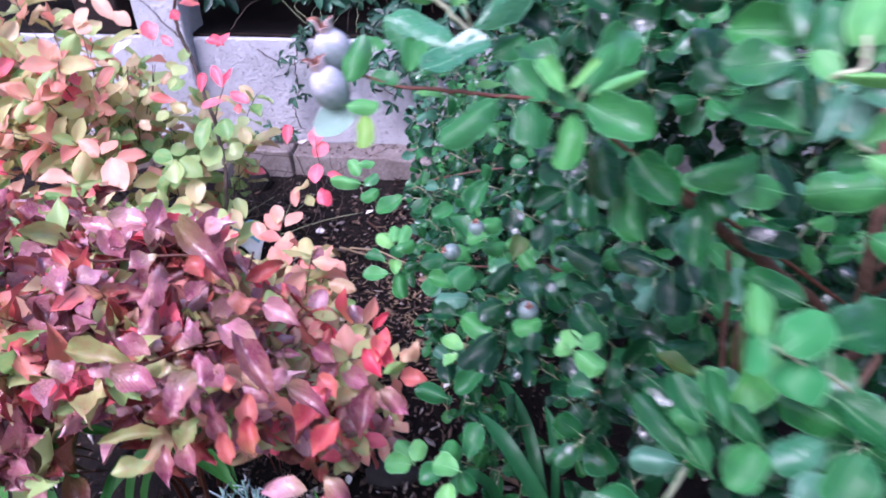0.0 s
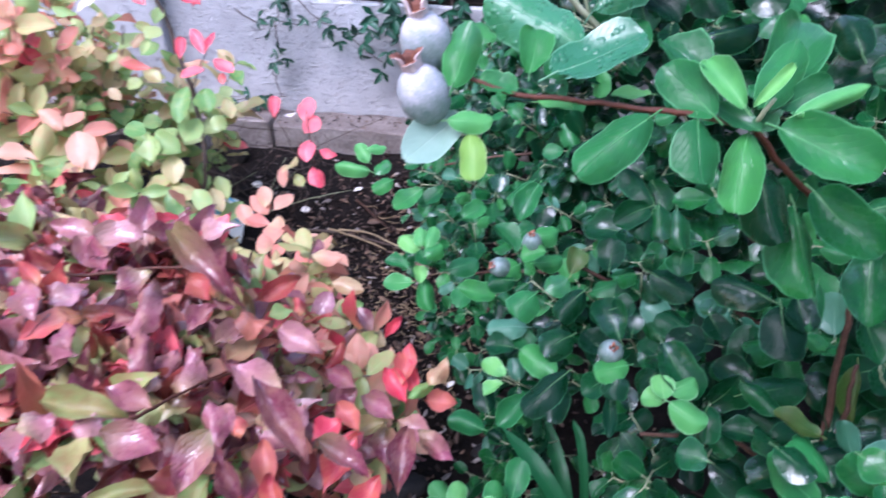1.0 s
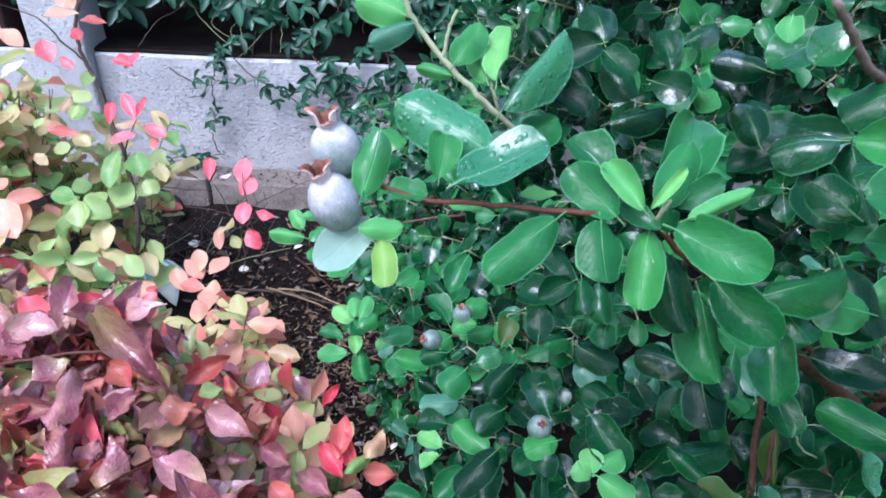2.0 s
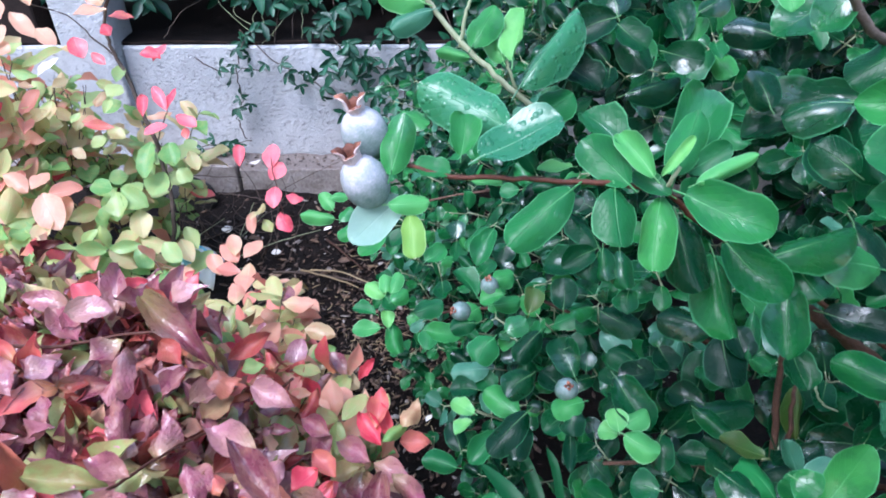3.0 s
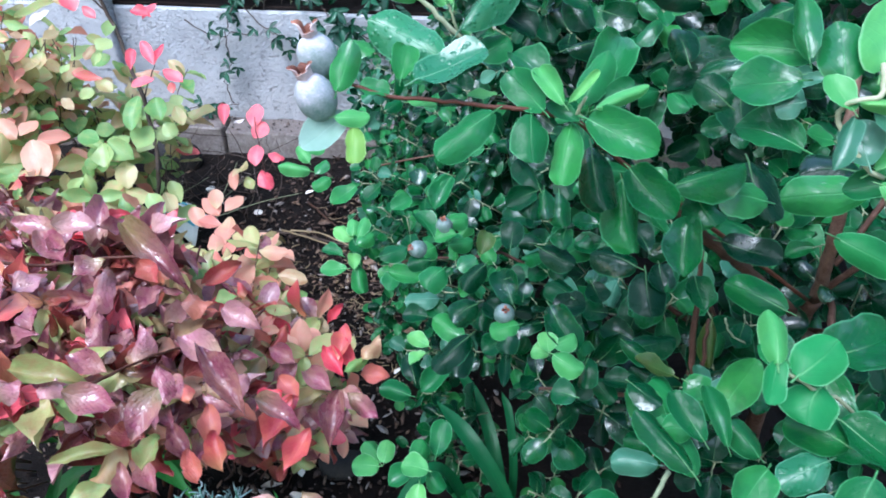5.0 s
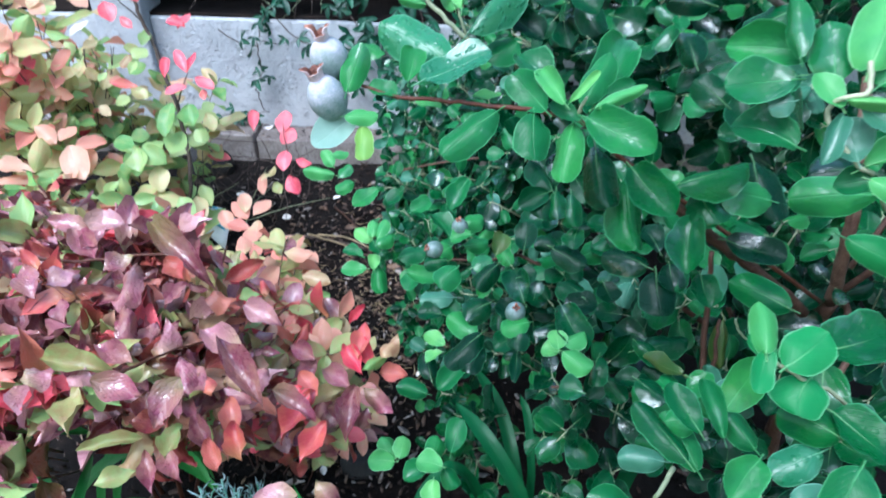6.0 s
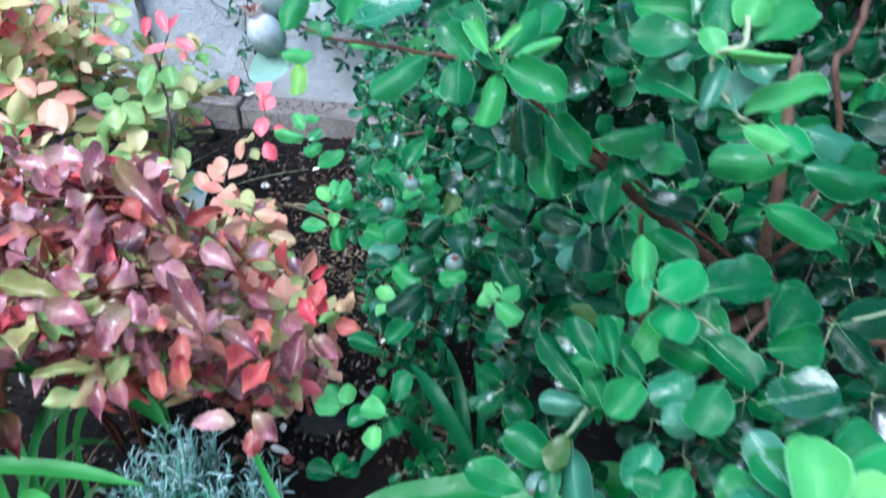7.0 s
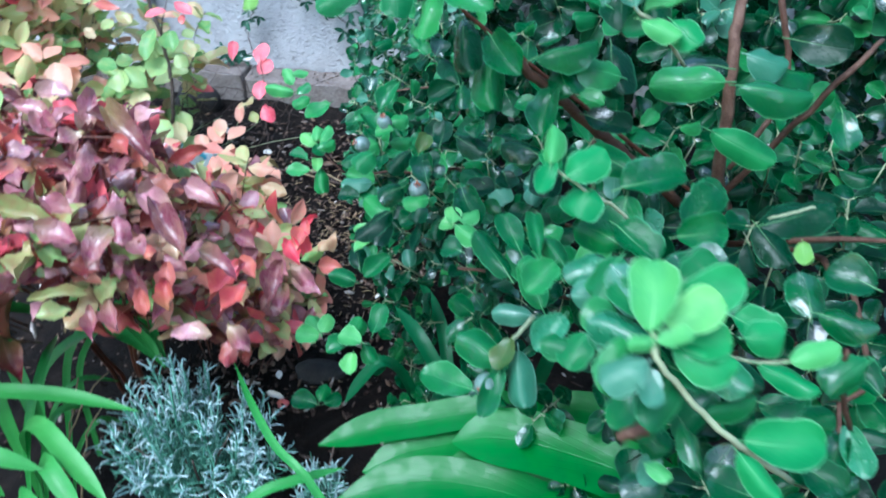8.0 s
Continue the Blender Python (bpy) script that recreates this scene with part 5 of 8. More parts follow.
put_leaf(guava, "guava", "dark", (-0.065, 0.853, 0.753), (-0.069, 0.834, 0.740), 0.025, (-0.02, -0.55, 0.84))
put_leaf(guava, "guava", "dark", (0.011, 0.654, 0.744), (-0.014, 0.629, 0.728), 0.026, (-0.09, -0.46, 0.88))
put_leaf(guava, "guava", "mid", (-0.036, 0.651, 0.740), (-0.055, 0.630, 0.728), 0.033, (-0.05, -0.46, 0.89))
# young rosettes at the near side
stem("twig", guava, [(0.148, 0.315, 0.934), (0.174, 0.314, 0.916), (0.204, 0.322, 0.894), (0.248, 0.338, 0.847)], 0.0011, 0.0016, "pale_twig", 0.0004)
stem("twig", guava, [(0.198, 0.401, 1.080), (0.197, 0.391, 1.065), (0.185, 0.398, 1.057), (0.186, 0.401, 1.044), (0.202, 0.386, 1.023), (0.221, 0.390, 1.011), (0.256, 0.421, 0.969)], 0.0016, 0.0016, "pale_twig", 0.0004)
put_leaf(guava, "guava", "lime", (0.147, 0.312, 0.938), (0.149, 0.341, 0.954), 0.017, (-0.22, -0.44, 0.87))
put_leaf(guava, "guava", "mid", (0.155, 0.313, 0.931), (0.143, 0.329, 0.936), 0.014, (-0.23, -0.44, 0.87))
put_leaf(guava, "guava", "bright", (0.150, 0.317, 0.936), (0.140, 0.296, 0.921), 0.015, (-0.22, -0.44, 0.87))
put_leaf(guava, "guava", "bright", (0.161, 0.311, 0.928), (0.187, 0.326, 0.943), 0.029, (-0.23, -0.43, 0.87))
put_leaf(guava, "guava", "bright", (0.180, 0.314, 0.917), (0.169, 0.296, 0.904), 0.033, (-0.25, -0.42, 0.87))
put_leaf(guava, "guava", "lime", (0.198, 0.399, 1.077), (0.214, 0.433, 1.111), 0.030, (-0.31, -0.59, 0.74))
put_leaf(guava, "guava", "mid", (0.208, 0.402, 1.065), (0.242, 0.413, 1.087), 0.032, (-0.31, -0.58, 0.75))
put_leaf(guava, "guava", "lime", (0.186, 0.389, 1.062), (0.222, 0.376, 1.066), 0.009, (-0.29, -0.58, 0.76))
put_leaf(guava, "guava", "silver", (0.200, 0.396, 1.056), (0.215, 0.379, 1.049), 0.019, (-0.30, -0.58, 0.76))
put_leaf(guava, "guava", "mid", (0.189, 0.414, 1.063), (0.190, 0.446, 1.089), 0.028, (-0.28, -0.60, 0.75))
put_leaf(guava, "guava", "lime", (0.188, 0.395, 1.054), (0.178, 0.416, 1.066), 0.016, (-0.29, -0.58, 0.76))
put_leaf(guava, "guava", "mid", (0.173, 0.432, 1.071), (0.172, 0.465, 1.098), 0.017, (-0.26, -0.62, 0.74))
put_leaf(guava, "guava", "silver", (0.201, 0.382, 1.026), (0.199, 0.407, 1.042), 0.024, (-0.30, -0.54, 0.79))
put_leaf(guava, "guava", "lime", (0.208, 0.385, 1.022), (0.258, 0.390, 1.044), 0.022, (-0.30, -0.54, 0.79))
put_leaf(guava, "guava", "bright", (0.226, 0.376, 1.020), (0.243, 0.356, 1.011), 0.022, (-0.30, -0.55, 0.78), variant=0)
put_leaf(guava, "guava", "lime", (0.205, 0.372, 1.020), (0.228, 0.354, 1.017), 0.016, (-0.30, -0.53, 0.79))
put_leaf(guava, "guava", "mid", (0.219, 0.384, 1.012), (0.196, 0.388, 1.006), 0.018, (-0.31, -0.53, 0.79))
put_leaf(guava, "guava", "silver", (0.189, 0.393, 1.051), (0.176, 0.372, 1.030), 0.013, (-0.29, -0.58, 0.77))
put_leaf(guava, "guava", "mid", (0.195, 0.461, 1.062), (0.146, 0.482, 1.061), 0.029, (-0.27, -0.61, 0.74))
put_leaf(guava, "guava", "mid", (0.180, 0.443, 1.052), (0.139, 0.450, 1.044), 0.032, (-0.26, -0.60, 0.75))
put_leaf(guava, "guava", "mid", (0.187, 0.428, 1.013), (0.151, 0.452, 1.018), 0.035, (-0.26, -0.56, 0.78))
put_leaf(guava, "guava", "silver", (0.180, 0.435, 1.041), (0.165, 0.436, 1.036), 0.018, (-0.26, -0.59, 0.76))
put_leaf(guava, "guava", "dark", (0.148, 0.462, 1.026), (0.129, 0.481, 1.036), 0.025, (-0.21, -0.60, 0.77))
put_leaf(guava, "guava", "silver", (0.372, 0.6, 0.914), (0.412, 0.587, 0.911), 0.04, (-0.22, -0.58, 0.78))
put_leaf(guava, "guava", "mid", (0.229, 0.518, 0.916), (0.187, 0.521, 0.922), 0.036, (-0.22, -0.58, 0.78))
put_leaf(guava, "guava", "deep", (0.393, 0.602, 0.899), (0.45, 0.602, 0.897), 0.044, (-0.22, -0.58, 0.78))
put_leaf(guava, "guava", "deep", (0.289, 0.379, 0.862), (0.289, 0.393, 0.881), 0.03, (-0.22, -0.58, 0.78))
put_leaf(guava, "guava", "silver", (0.277, 0.35, 0.859), (0.301, 0.345, 0.859), 0.024, (-0.22, -0.58, 0.78))
put_leaf(guava, "guava", "deep", (0.204, 0.300, 0.879), (0.173, 0.321, 0.879), 0.029, (-0.26, -0.38, 0.89))
put_leaf(guava, "guava", "deep", (0.204, 0.316, 0.885), (0.231, 0.285, 0.878), 0.032, (-0.26, -0.39, 0.88))
put_leaf(guava, "guava", "wet", (0.198, 0.302, 0.863), (0.167, 0.292, 0.850), 0.024, (-0.25, -0.37, 0.89))
put_leaf(guava, "guava", "mid", (0.200, 0.271, 0.889), (0.182, 0.246, 0.873), 0.030, (-0.27, -0.36, 0.89))
put_leaf(guava, "guava", "deep", (0.234, 0.272, 0.875), (0.275, 0.273, 0.889), 0.035, (-0.30, -0.34, 0.89))
put_leaf(guava, "guava", "deep", (0.290, 0.278, 0.867), (0.252, 0.269, 0.849), 0.025, (-0.35, -0.33, 0.88))
put_leaf(guava, "guava", "silver", (0.171, 0.270, 0.851), (0.195, 0.270, 0.857), 0.025, (-0.22, -0.34, 0.91))
put_leaf(guava, "guava", "mid", (0.160, 0.299, 0.858), (0.139, 0.278, 0.845), 0.026, (-0.21, -0.37, 0.90))
put_leaf(guava, "guava", "bright", (0.202, 0.493, 0.682), (0.173, 0.512, 0.71), 0.029, (-0.20, -0.42, 0.88))
put_leaf(guava, "guava", "deep", (0.128, 0.324, 0.822), (0.098, 0.367, 0.835), 0.022, (-0.16, -0.38, 0.91))
put_leaf(guava, "guava", "deep", (0.136, 0.335, 0.839), (0.120, 0.369, 0.851), 0.020, (-0.17, -0.39, 0.90))
put_leaf(guava, "guava", "mid", (0.152, 0.333, 0.837), (0.146, 0.374, 0.853), 0.015, (-0.19, -0.39, 0.90))
put_leaf(guava, "guava", "mid", (0.175, 0.464, 0.693), (0.135, 0.485, 0.723), 0.036, (-0.20, -0.42, 0.88))
# front rosette and its twigs
stem("twig", guava, [(0.187, 0.135, 0.947), (0.190, 0.127, 0.936), (0.204, 0.127, 0.919), (0.223, 0.125, 0.899), (0.246, 0.124, 0.879), (0.298, 0.145, 0.822)], 0.0016, 0.0021, "pale_twig", 0.0004)
stem("branch", guava, [(0.546, 0.679, 0.907), (0.494, 0.625, 0.890), (0.455, 0.640, 0.800), (0.417, 0.674, 0.680)], 0.0028, 0.0045, "bark", 0.001)
stem("twig", guava, [(0.352, 0.394, 0.846), (0.372, 0.397, 0.852), (0.392, 0.403, 0.855)], 0.0012, 0.0016, "pale_twig", 0.0004)
stem("twig", guava, [(0.256, 0.189, 0.881), (0.269, 0.180, 0.886), (0.284, 0.175, 0.894)], 0.001, 0.0012, "pale_twig", 0.0003)
stem("twig", guava, [(0.333, 0.203, 0.879), (0.341, 0.204, 0.847), (0.366, 0.207, 0.800)], 0.0015, 0.002, "bark", 0.0003)
stem("branch", guava, [(0.107, 0.493, 0.956), (0.142, 0.515, 0.916), (0.182, 0.538, 0.878), (0.223, 0.548, 0.840), (0.261, 0.562, 0.807), (0.344, 0.602, 0.723)], 0.0045, 0.007, "bark", 0.001)
stem("branch", guava, [(0.394, 0.725, 0.944), (0.386, 0.684, 0.892), (0.390, 0.663, 0.831), (0.399, 0.657, 0.758), (0.417, 0.674, 0.680)], 0.0062, 0.0085, "bark", 0.001)
stem("branch", guava, [(0.525, 0.88, 1.028), (0.511, 0.843, 0.978), (0.492, 0.809, 0.933), (0.447, 0.745, 0.934), (0.466, 0.724, 0.873), (0.472, 0.705, 0.815), (0.418, 0.667, 0.737)], 0.0052, 0.0035, "bark", 0.001)
stem("twig", guava, [(0.377, 0.399, 0.818), (0.397, 0.370, 0.845), (0.430, 0.347, 0.863)], 0.003, 0.002, "bark", 0.0006)
stem("twig", guava, [(0.137, 0.382, 0.679), (0.151, 0.399, 0.684), (0.166, 0.418, 0.691)], 0.002, 0.0025, "pale_twig", 0.0004)
# short brown tube standing in for a dead fruit or bud
stem("twig", guava, [(0.184, 0.132, 0.869), (0.190, 0.131, 0.875), (0.198, 0.133, 0.877)], 0.003, 0.0042, "bark", 0.0002)
put_leaf(guava, "guava", "lime", (0.185, 0.133, 0.951), (0.187, 0.168, 0.969), 0.025, (-0.16, -0.43, 0.89))
put_leaf(guava, "guava", "lime", (0.194, 0.138, 0.949), (0.221, 0.149, 0.960), 0.023, (-0.17, -0.44, 0.88))
put_leaf(guava, "guava", "wet", (0.188, 0.140, 0.936), (0.158, 0.154, 0.938), 0.021, (-0.16, -0.43, 0.89))
put_leaf(guava, "guava", "silver", (0.187, 0.155, 0.940), (0.172, 0.183, 0.951), 0.021, (-0.15, -0.45, 0.88))
put_leaf(guava, "guava", "bright", (0.199, 0.136, 0.939), (0.229, 0.126, 0.940), 0.024, (-0.18, -0.42, 0.89))
put_leaf(guava, "guava", "mid", (0.206, 0.139, 0.918), (0.190, 0.112, 0.902), 0.021, (-0.18, -0.40, 0.90))
put_leaf(guava, "guava", "mid", (0.181, 0.144, 0.934), (0.167, 0.118, 0.919), 0.020, (-0.14, -0.43, 0.89))
put_leaf(guava, "guava", "bright", (0.201, 0.152, 0.951), (0.234, 0.162, 0.963), 0.024, (-0.18, -0.45, 0.87))
put_leaf(guava, "guava", "mid", (0.206, 0.167, 0.954), (0.224, 0.178, 0.964), 0.021, (-0.19, -0.47, 0.87))
put_leaf(guava, "guava", "lime", (0.188, 0.129, 0.947), (0.204, 0.129, 0.954), 0.011, (-0.22, -0.58, 0.78))
put_leaf(guava, "guava", "lime", (0.188, 0.129, 0.947), (0.174, 0.127, 0.945), 0.009, (-0.22, -0.58, 0.78))
put_leaf(guava, "guava", "silver", (0.185, 0.127, 0.936), (0.162, 0.119, 0.928), 0.023, (-0.16, -0.41, 0.90))
put_leaf(guava, "guava", "silver", (0.188, 0.128, 0.929), (0.186, 0.110, 0.921), 0.014, (-0.16, -0.41, 0.90))
put_leaf(guava, "guava", "bright", (0.199, 0.142, 0.938), (0.228, 0.137, 0.941), 0.023, (-0.18, -0.43, 0.89))
put_leaf(guava, "guava", "mid", (0.190, 0.155, 0.940), (0.172, 0.174, 0.946), 0.021, (-0.16, -0.44, 0.88))
put_leaf(guava, "guava", "mid", (0.175, 0.160, 0.930), (0.157, 0.166, 0.931), 0.022, (-0.13, -0.44, 0.89))
put_leaf(guava, "guava", "deep", (0.203, 0.140, 0.919), (0.224, 0.128, 0.918), 0.016, (-0.18, -0.41, 0.90))
put_leaf(guava, "guava", "bright", (0.250, 0.129, 0.877), (0.290, 0.124, 0.885), 0.028, (-0.22, -0.35, 0.91))
put_leaf(guava, "guava", "bright", (0.241, 0.115, 0.885), (0.257, 0.092, 0.880), 0.015, (-0.22, -0.34, 0.91))
put_leaf(guava, "guava", "bright", (0.266, 0.173, 0.892), (0.295, 0.155, 0.892), 0.015, (-0.24, -0.40, 0.88))
put_leaf(guava, "guava", "lime", (0.280, 0.168, 0.901), (0.306, 0.173, 0.911), 0.016, (-0.26, -0.40, 0.88))
put_leaf(guava, "guava", "bright", (0.261, 0.189, 0.897), (0.283, 0.189, 0.903), 0.024, (-0.23, -0.42, 0.88))
put_leaf(guava, "guava", "deep", (0.283, 0.178, 0.849), (0.307, 0.181, 0.857), 0.011, (-0.24, -0.37, 0.90))
put_leaf(guava, "guava", "mid", (0.241, 0.167, 0.853), (0.274, 0.175, 0.864), 0.014, (-0.19, -0.37, 0.91))
put_leaf(guava, "guava", "dark", (0.267, 0.215, 0.849), (0.289, 0.196, 0.845), 0.019, (-0.21, -0.41, 0.89))
put_leaf(guava, "guava", "wet", (0.375, 0.222, 0.785), (0.380, 0.186, 0.773), 0.020, (-0.29, -0.35, 0.89))
put_leaf(guava, "guava", "deep", (0.374, 0.218, 0.780), (0.358, 0.186, 0.763), 0.020, (-0.29, -0.34, 0.89))
put_leaf(guava, "guava", "deep", (0.344, 0.268, 0.848), (0.343, 0.301, 0.863), 0.029, (-0.28, -0.43, 0.86))
put_leaf(guava, "guava", "deep", (0.372, 0.260, 0.884), (0.345, 0.277, 0.883), 0.029, (-0.32, -0.43, 0.84))
put_leaf(guava, "guava", "deep", (0.340, 0.255, 0.863), (0.374, 0.240, 0.867), 0.024, (-0.28, -0.43, 0.86))
put_leaf(guava, "guava", "deep", (0.224, 0.149, 0.864), (0.231, 0.125, 0.855), 0.014, (-0.18, -0.37, 0.91))
put_leaf(guava, "guava", "deep", (0.207, 0.158, 0.844), (0.220, 0.145, 0.841), 0.021, (-0.15, -0.37, 0.92))
put_leaf(guava, "guava", "silver", (0.215, 0.150, 0.834), (0.205, 0.132, 0.825), 0.014, (-0.16, -0.35, 0.92))
put_leaf(guava, "guava", "lime", (0.204, 0.133, 0.845), (0.218, 0.126, 0.844), 0.011, (-0.15, -0.34, 0.93))
put_leaf(guava, "guava", "mid", (0.129, 0.372, 0.668), (0.087, 0.398, 0.678), 0.038, (-0.03, -0.42, 0.91))
put_leaf(guava, "guava", "olive", (0.142, 0.387, 0.686), (0.129, 0.357, 0.671), 0.025, (-0.04, -0.43, 0.90))
put_leaf(guava, "guava", "mid", (0.106, 0.366, 0.629), (0.051, 0.380, 0.634), 0.035, (-0.01, -0.39, 0.92))
put_leaf(guava, "guava", "silver", (0.150, 0.381, 0.677), (0.156, 0.329, 0.653), 0.031, (-0.05, -0.42, 0.90))
put_leaf(guava, "guava", "mid", (0.133, 0.369, 0.663), (0.115, 0.321, 0.641), 0.023, (-0.03, -0.41, 0.91))
put_leaf(guava, "guava", "mid", (0.165, 0.400, 0.767), (0.141, 0.405, 0.768), 0.024, (-0.07, -0.48, 0.87))
put_leaf(guava, "guava", "mid", (0.167, 0.379, 0.739), (0.145, 0.424, 0.760), 0.027, (-0.07, -0.46, 0.89))
put_leaf(guava, "guava", "silver", (0.166, 0.440, 0.671), (0.123, 0.445, 0.670), 0.027, (-0.06, -0.45, 0.89))
put_leaf(guava, "guava", "bright", (0.359, 0.603, 0.821), (0.421, 0.561, 0.808), 0.036, (-0.21, -0.56, 0.80))
put_leaf(guava, "guava", "mid", (0.358, 0.560, 0.897), (0.425, 0.540, 0.901), 0.040, (-0.23, -0.59, 0.77))
put_leaf(guava, "guava", "mid", (0.343, 0.561, 0.898), (0.271, 0.572, 0.886), 0.040, (-0.22, -0.59, 0.77))
put_leaf(guava, "guava", "dark", (0.360, 0.609, 0.894), (0.309, 0.619, 0.887), 0.049, (-0.22, -0.60, 0.77))
put_leaf(guava, "guava", "dark", (0.424, 0.632, 0.920), (0.480, 0.608, 0.920), 0.045, (-0.27, -0.61, 0.75))
put_leaf(guava, "guava", "deep", (0.410, 0.455, 0.921), (0.411, 0.424, 0.899), 0.024, (-0.31, -0.55, 0.78))
put_leaf(guava, "guava", "fresh", (0.359, 0.342, 0.860), (0.358, 0.325, 0.850), 0.014, (-0.28, -0.48, 0.84))
put_leaf(guava, "guava", "dark", (0.351, 0.407, 0.830), (0.374, 0.371, 0.815), 0.030, (-0.24, -0.49, 0.83))
put_leaf(guava, "guava", "dark", (0.353, 0.407, 0.830), (0.415, 0.415, 0.853), 0.039, (-0.25, -0.49, 0.83))
put_leaf(guava, "guava", "deep", (0.214, 0.368, 0.886), (0.265, 0.377, 0.900), 0.041, (-0.13, -0.54, 0.83))
put_leaf(guava, "guava", "deep", (0.219, 0.363, 0.879), (0.210, 0.326, 0.854), 0.037, (-0.14, -0.53, 0.84))
put_leaf(guava, "guava", "deep", (0.256, 0.330, 0.867), (0.294, 0.334, 0.877), 0.031, (-0.18, -0.50, 0.85))
put_leaf(guava, "guava", "deep", (0.266, 0.344, 0.868), (0.291, 0.371, 0.890), 0.032, (-0.19, -0.50, 0.84))
put_leaf(guava, "guava", "wet", (0.181, 0.169, 0.926), (0.167, 0.153, 0.915), 0.022, (-0.14, -0.45, 0.88))
put_leaf(guava, "guava", "mid", (0.194, 0.157, 0.876), (0.182, 0.139, 0.866), 0.018, (-0.14, -0.39, 0.91))
put_leaf(guava, "guava", "deep", (0.207, 0.154, 0.871), (0.197, 0.136, 0.862), 0.016, (-0.16, -0.38, 0.91))
put_leaf(guava, "guava", "wet", (0.242, 0.186, 0.878), (0.265, 0.168, 0.875), 0.024, (-0.20, -0.41, 0.89))
put_leaf(guava, "guava", "bright", (0.265, 0.219, 0.887), (0.292, 0.203, 0.885), 0.027, (-0.22, -0.44, 0.87))
put_leaf(guava, "guava", "deep", (0.254, 0.187, 0.846), (0.231, 0.162, 0.831), 0.022, (-0.20, -0.38, 0.90))
put_leaf(guava, "guava", "deep", (0.312, 0.191, 0.814), (0.343, 0.195, 0.825), 0.023, (-0.25, -0.35, 0.90))
put_leaf(guava, "guava", "dark", (0.324, 0.178, 0.797), (0.347, 0.159, 0.796), 0.026, (-0.26, -0.33, 0.91))
put_leaf(guava, "guava", "mid", (0.180, 0.235, 0.848), (0.164, 0.214, 0.835), 0.024, (-0.11, -0.44, 0.89))
put_leaf(guava, "guava", "mid", (0.176, 0.228, 0.838), (0.149, 0.236, 0.839), 0.024, (-0.10, -0.42, 0.90))
put_leaf(guava, "guava", "wet", (0.166, 0.256, 0.843), (0.146, 0.234, 0.829), 0.023, (-0.09, -0.45, 0.89))
put_leaf(guava, "guava", "deep", (0.292, 0.162, 0.778), (0.266, 0.174, 0.776), 0.026, (-0.22, -0.31, 0.92))
put_leaf(guava, "guava", "dark", (0.247, 0.189, 0.751), (0.215, 0.179, 0.741), 0.025, (-0.17, -0.33, 0.93))
put_leaf(guava, "guava", "mid", (0.348, 0.200, 0.873), (0.323, 0.184, 0.858), 0.025, (-0.31, -0.39, 0.87))
put_leaf(guava, "guava", "deep", (0.374, 0.209, 0.834), (0.356, 0.234, 0.838), 0.023, (-0.32, -0.37, 0.88))
put_leaf(guava, "guava", "deep", (0.282, 0.377, 0.877), (0.298, 0.385, 0.886), 0.024, (-0.22, -0.58, 0.78))
put_leaf(guava, "guava", "silver", (0.239, 0.318, 0.869), (0.218, 0.324, 0.879), 0.016, (-0.22, -0.58, 0.78))
put_leaf(guava, "guava", "mid", (0.172, 0.326, 0.834), (0.154, 0.348, 0.845), 0.020, (-0.09, -0.49, 0.87))
put_leaf(guava, "guava", "silver", (0.222, 0.493, 0.7), (0.251, 0.505, 0.716), 0.026, (-0.20, -0.42, 0.88))
put_leaf(guava, "guava", "wet", (0.301, 0.512, 0.726), (0.288, 0.534, 0.757), 0.028, (-0.20, -0.42, 0.88))
put_leaf(guava, "guava", "lime", (-0.115, 0.586, 0.468), (-0.149, 0.583, 0.472), 0.028, (0.12, -0.42, 0.90))
put_leaf(guava, "guava", "lime", (-0.113, 0.589, 0.472), (-0.133, 0.613, 0.486), 0.026, (0.12, -0.42, 0.90))
put_leaf(guava, "guava", "lime", (-0.108, 0.583, 0.480), (-0.104, 0.609, 0.492), 0.024, (0.12, -0.42, 0.90))
put_leaf(guava, "guava", "mid", (-0.066, 0.587, 0.467), (-0.101, 0.565, 0.460), 0.028, (0.10, -0.42, 0.90))
put_leaf(guava, "guava", "mid", (-0.066, 0.589, 0.470), (-0.058, 0.618, 0.483), 0.029, (0.10, -0.42, 0.90))
put_leaf(guava, "guava", "lime", (-0.052, 0.578, 0.471), (-0.086, 0.581, 0.476), 0.032, (0.09, -0.42, 0.90))
put_leaf(guava, "guava", "lime", (-0.063, 0.567, 0.458), (-0.064, 0.539, 0.445), 0.026, (0.09, -0.41, 0.91))
put_leaf(guava, "guava", "mid", (-0.050, 0.590, 0.453), (-0.031, 0.569, 0.442), 0.025, (0.09, -0.42, 0.90))
put_leaf(guava, "guava", "mid", (-0.041, 0.615, 0.452), (-0.030, 0.658, 0.472), 0.030, (0.08, -0.43, 0.90))
put_leaf(guava, "guava", "deep", (-0.133, 0.590, 0.311), (-0.174, 0.592, 0.317), 0.031, (0.12, -0.37, 0.92))
put_leaf(guava, "guava", "deep", (-0.129, 0.593, 0.315), (-0.122, 0.620, 0.325), 0.023, (0.12, -0.37, 0.92))
put_leaf(guava, "guava", "deep", (-0.120, 0.591, 0.312), (-0.096, 0.607, 0.315), 0.023, (0.11, -0.37, 0.92))
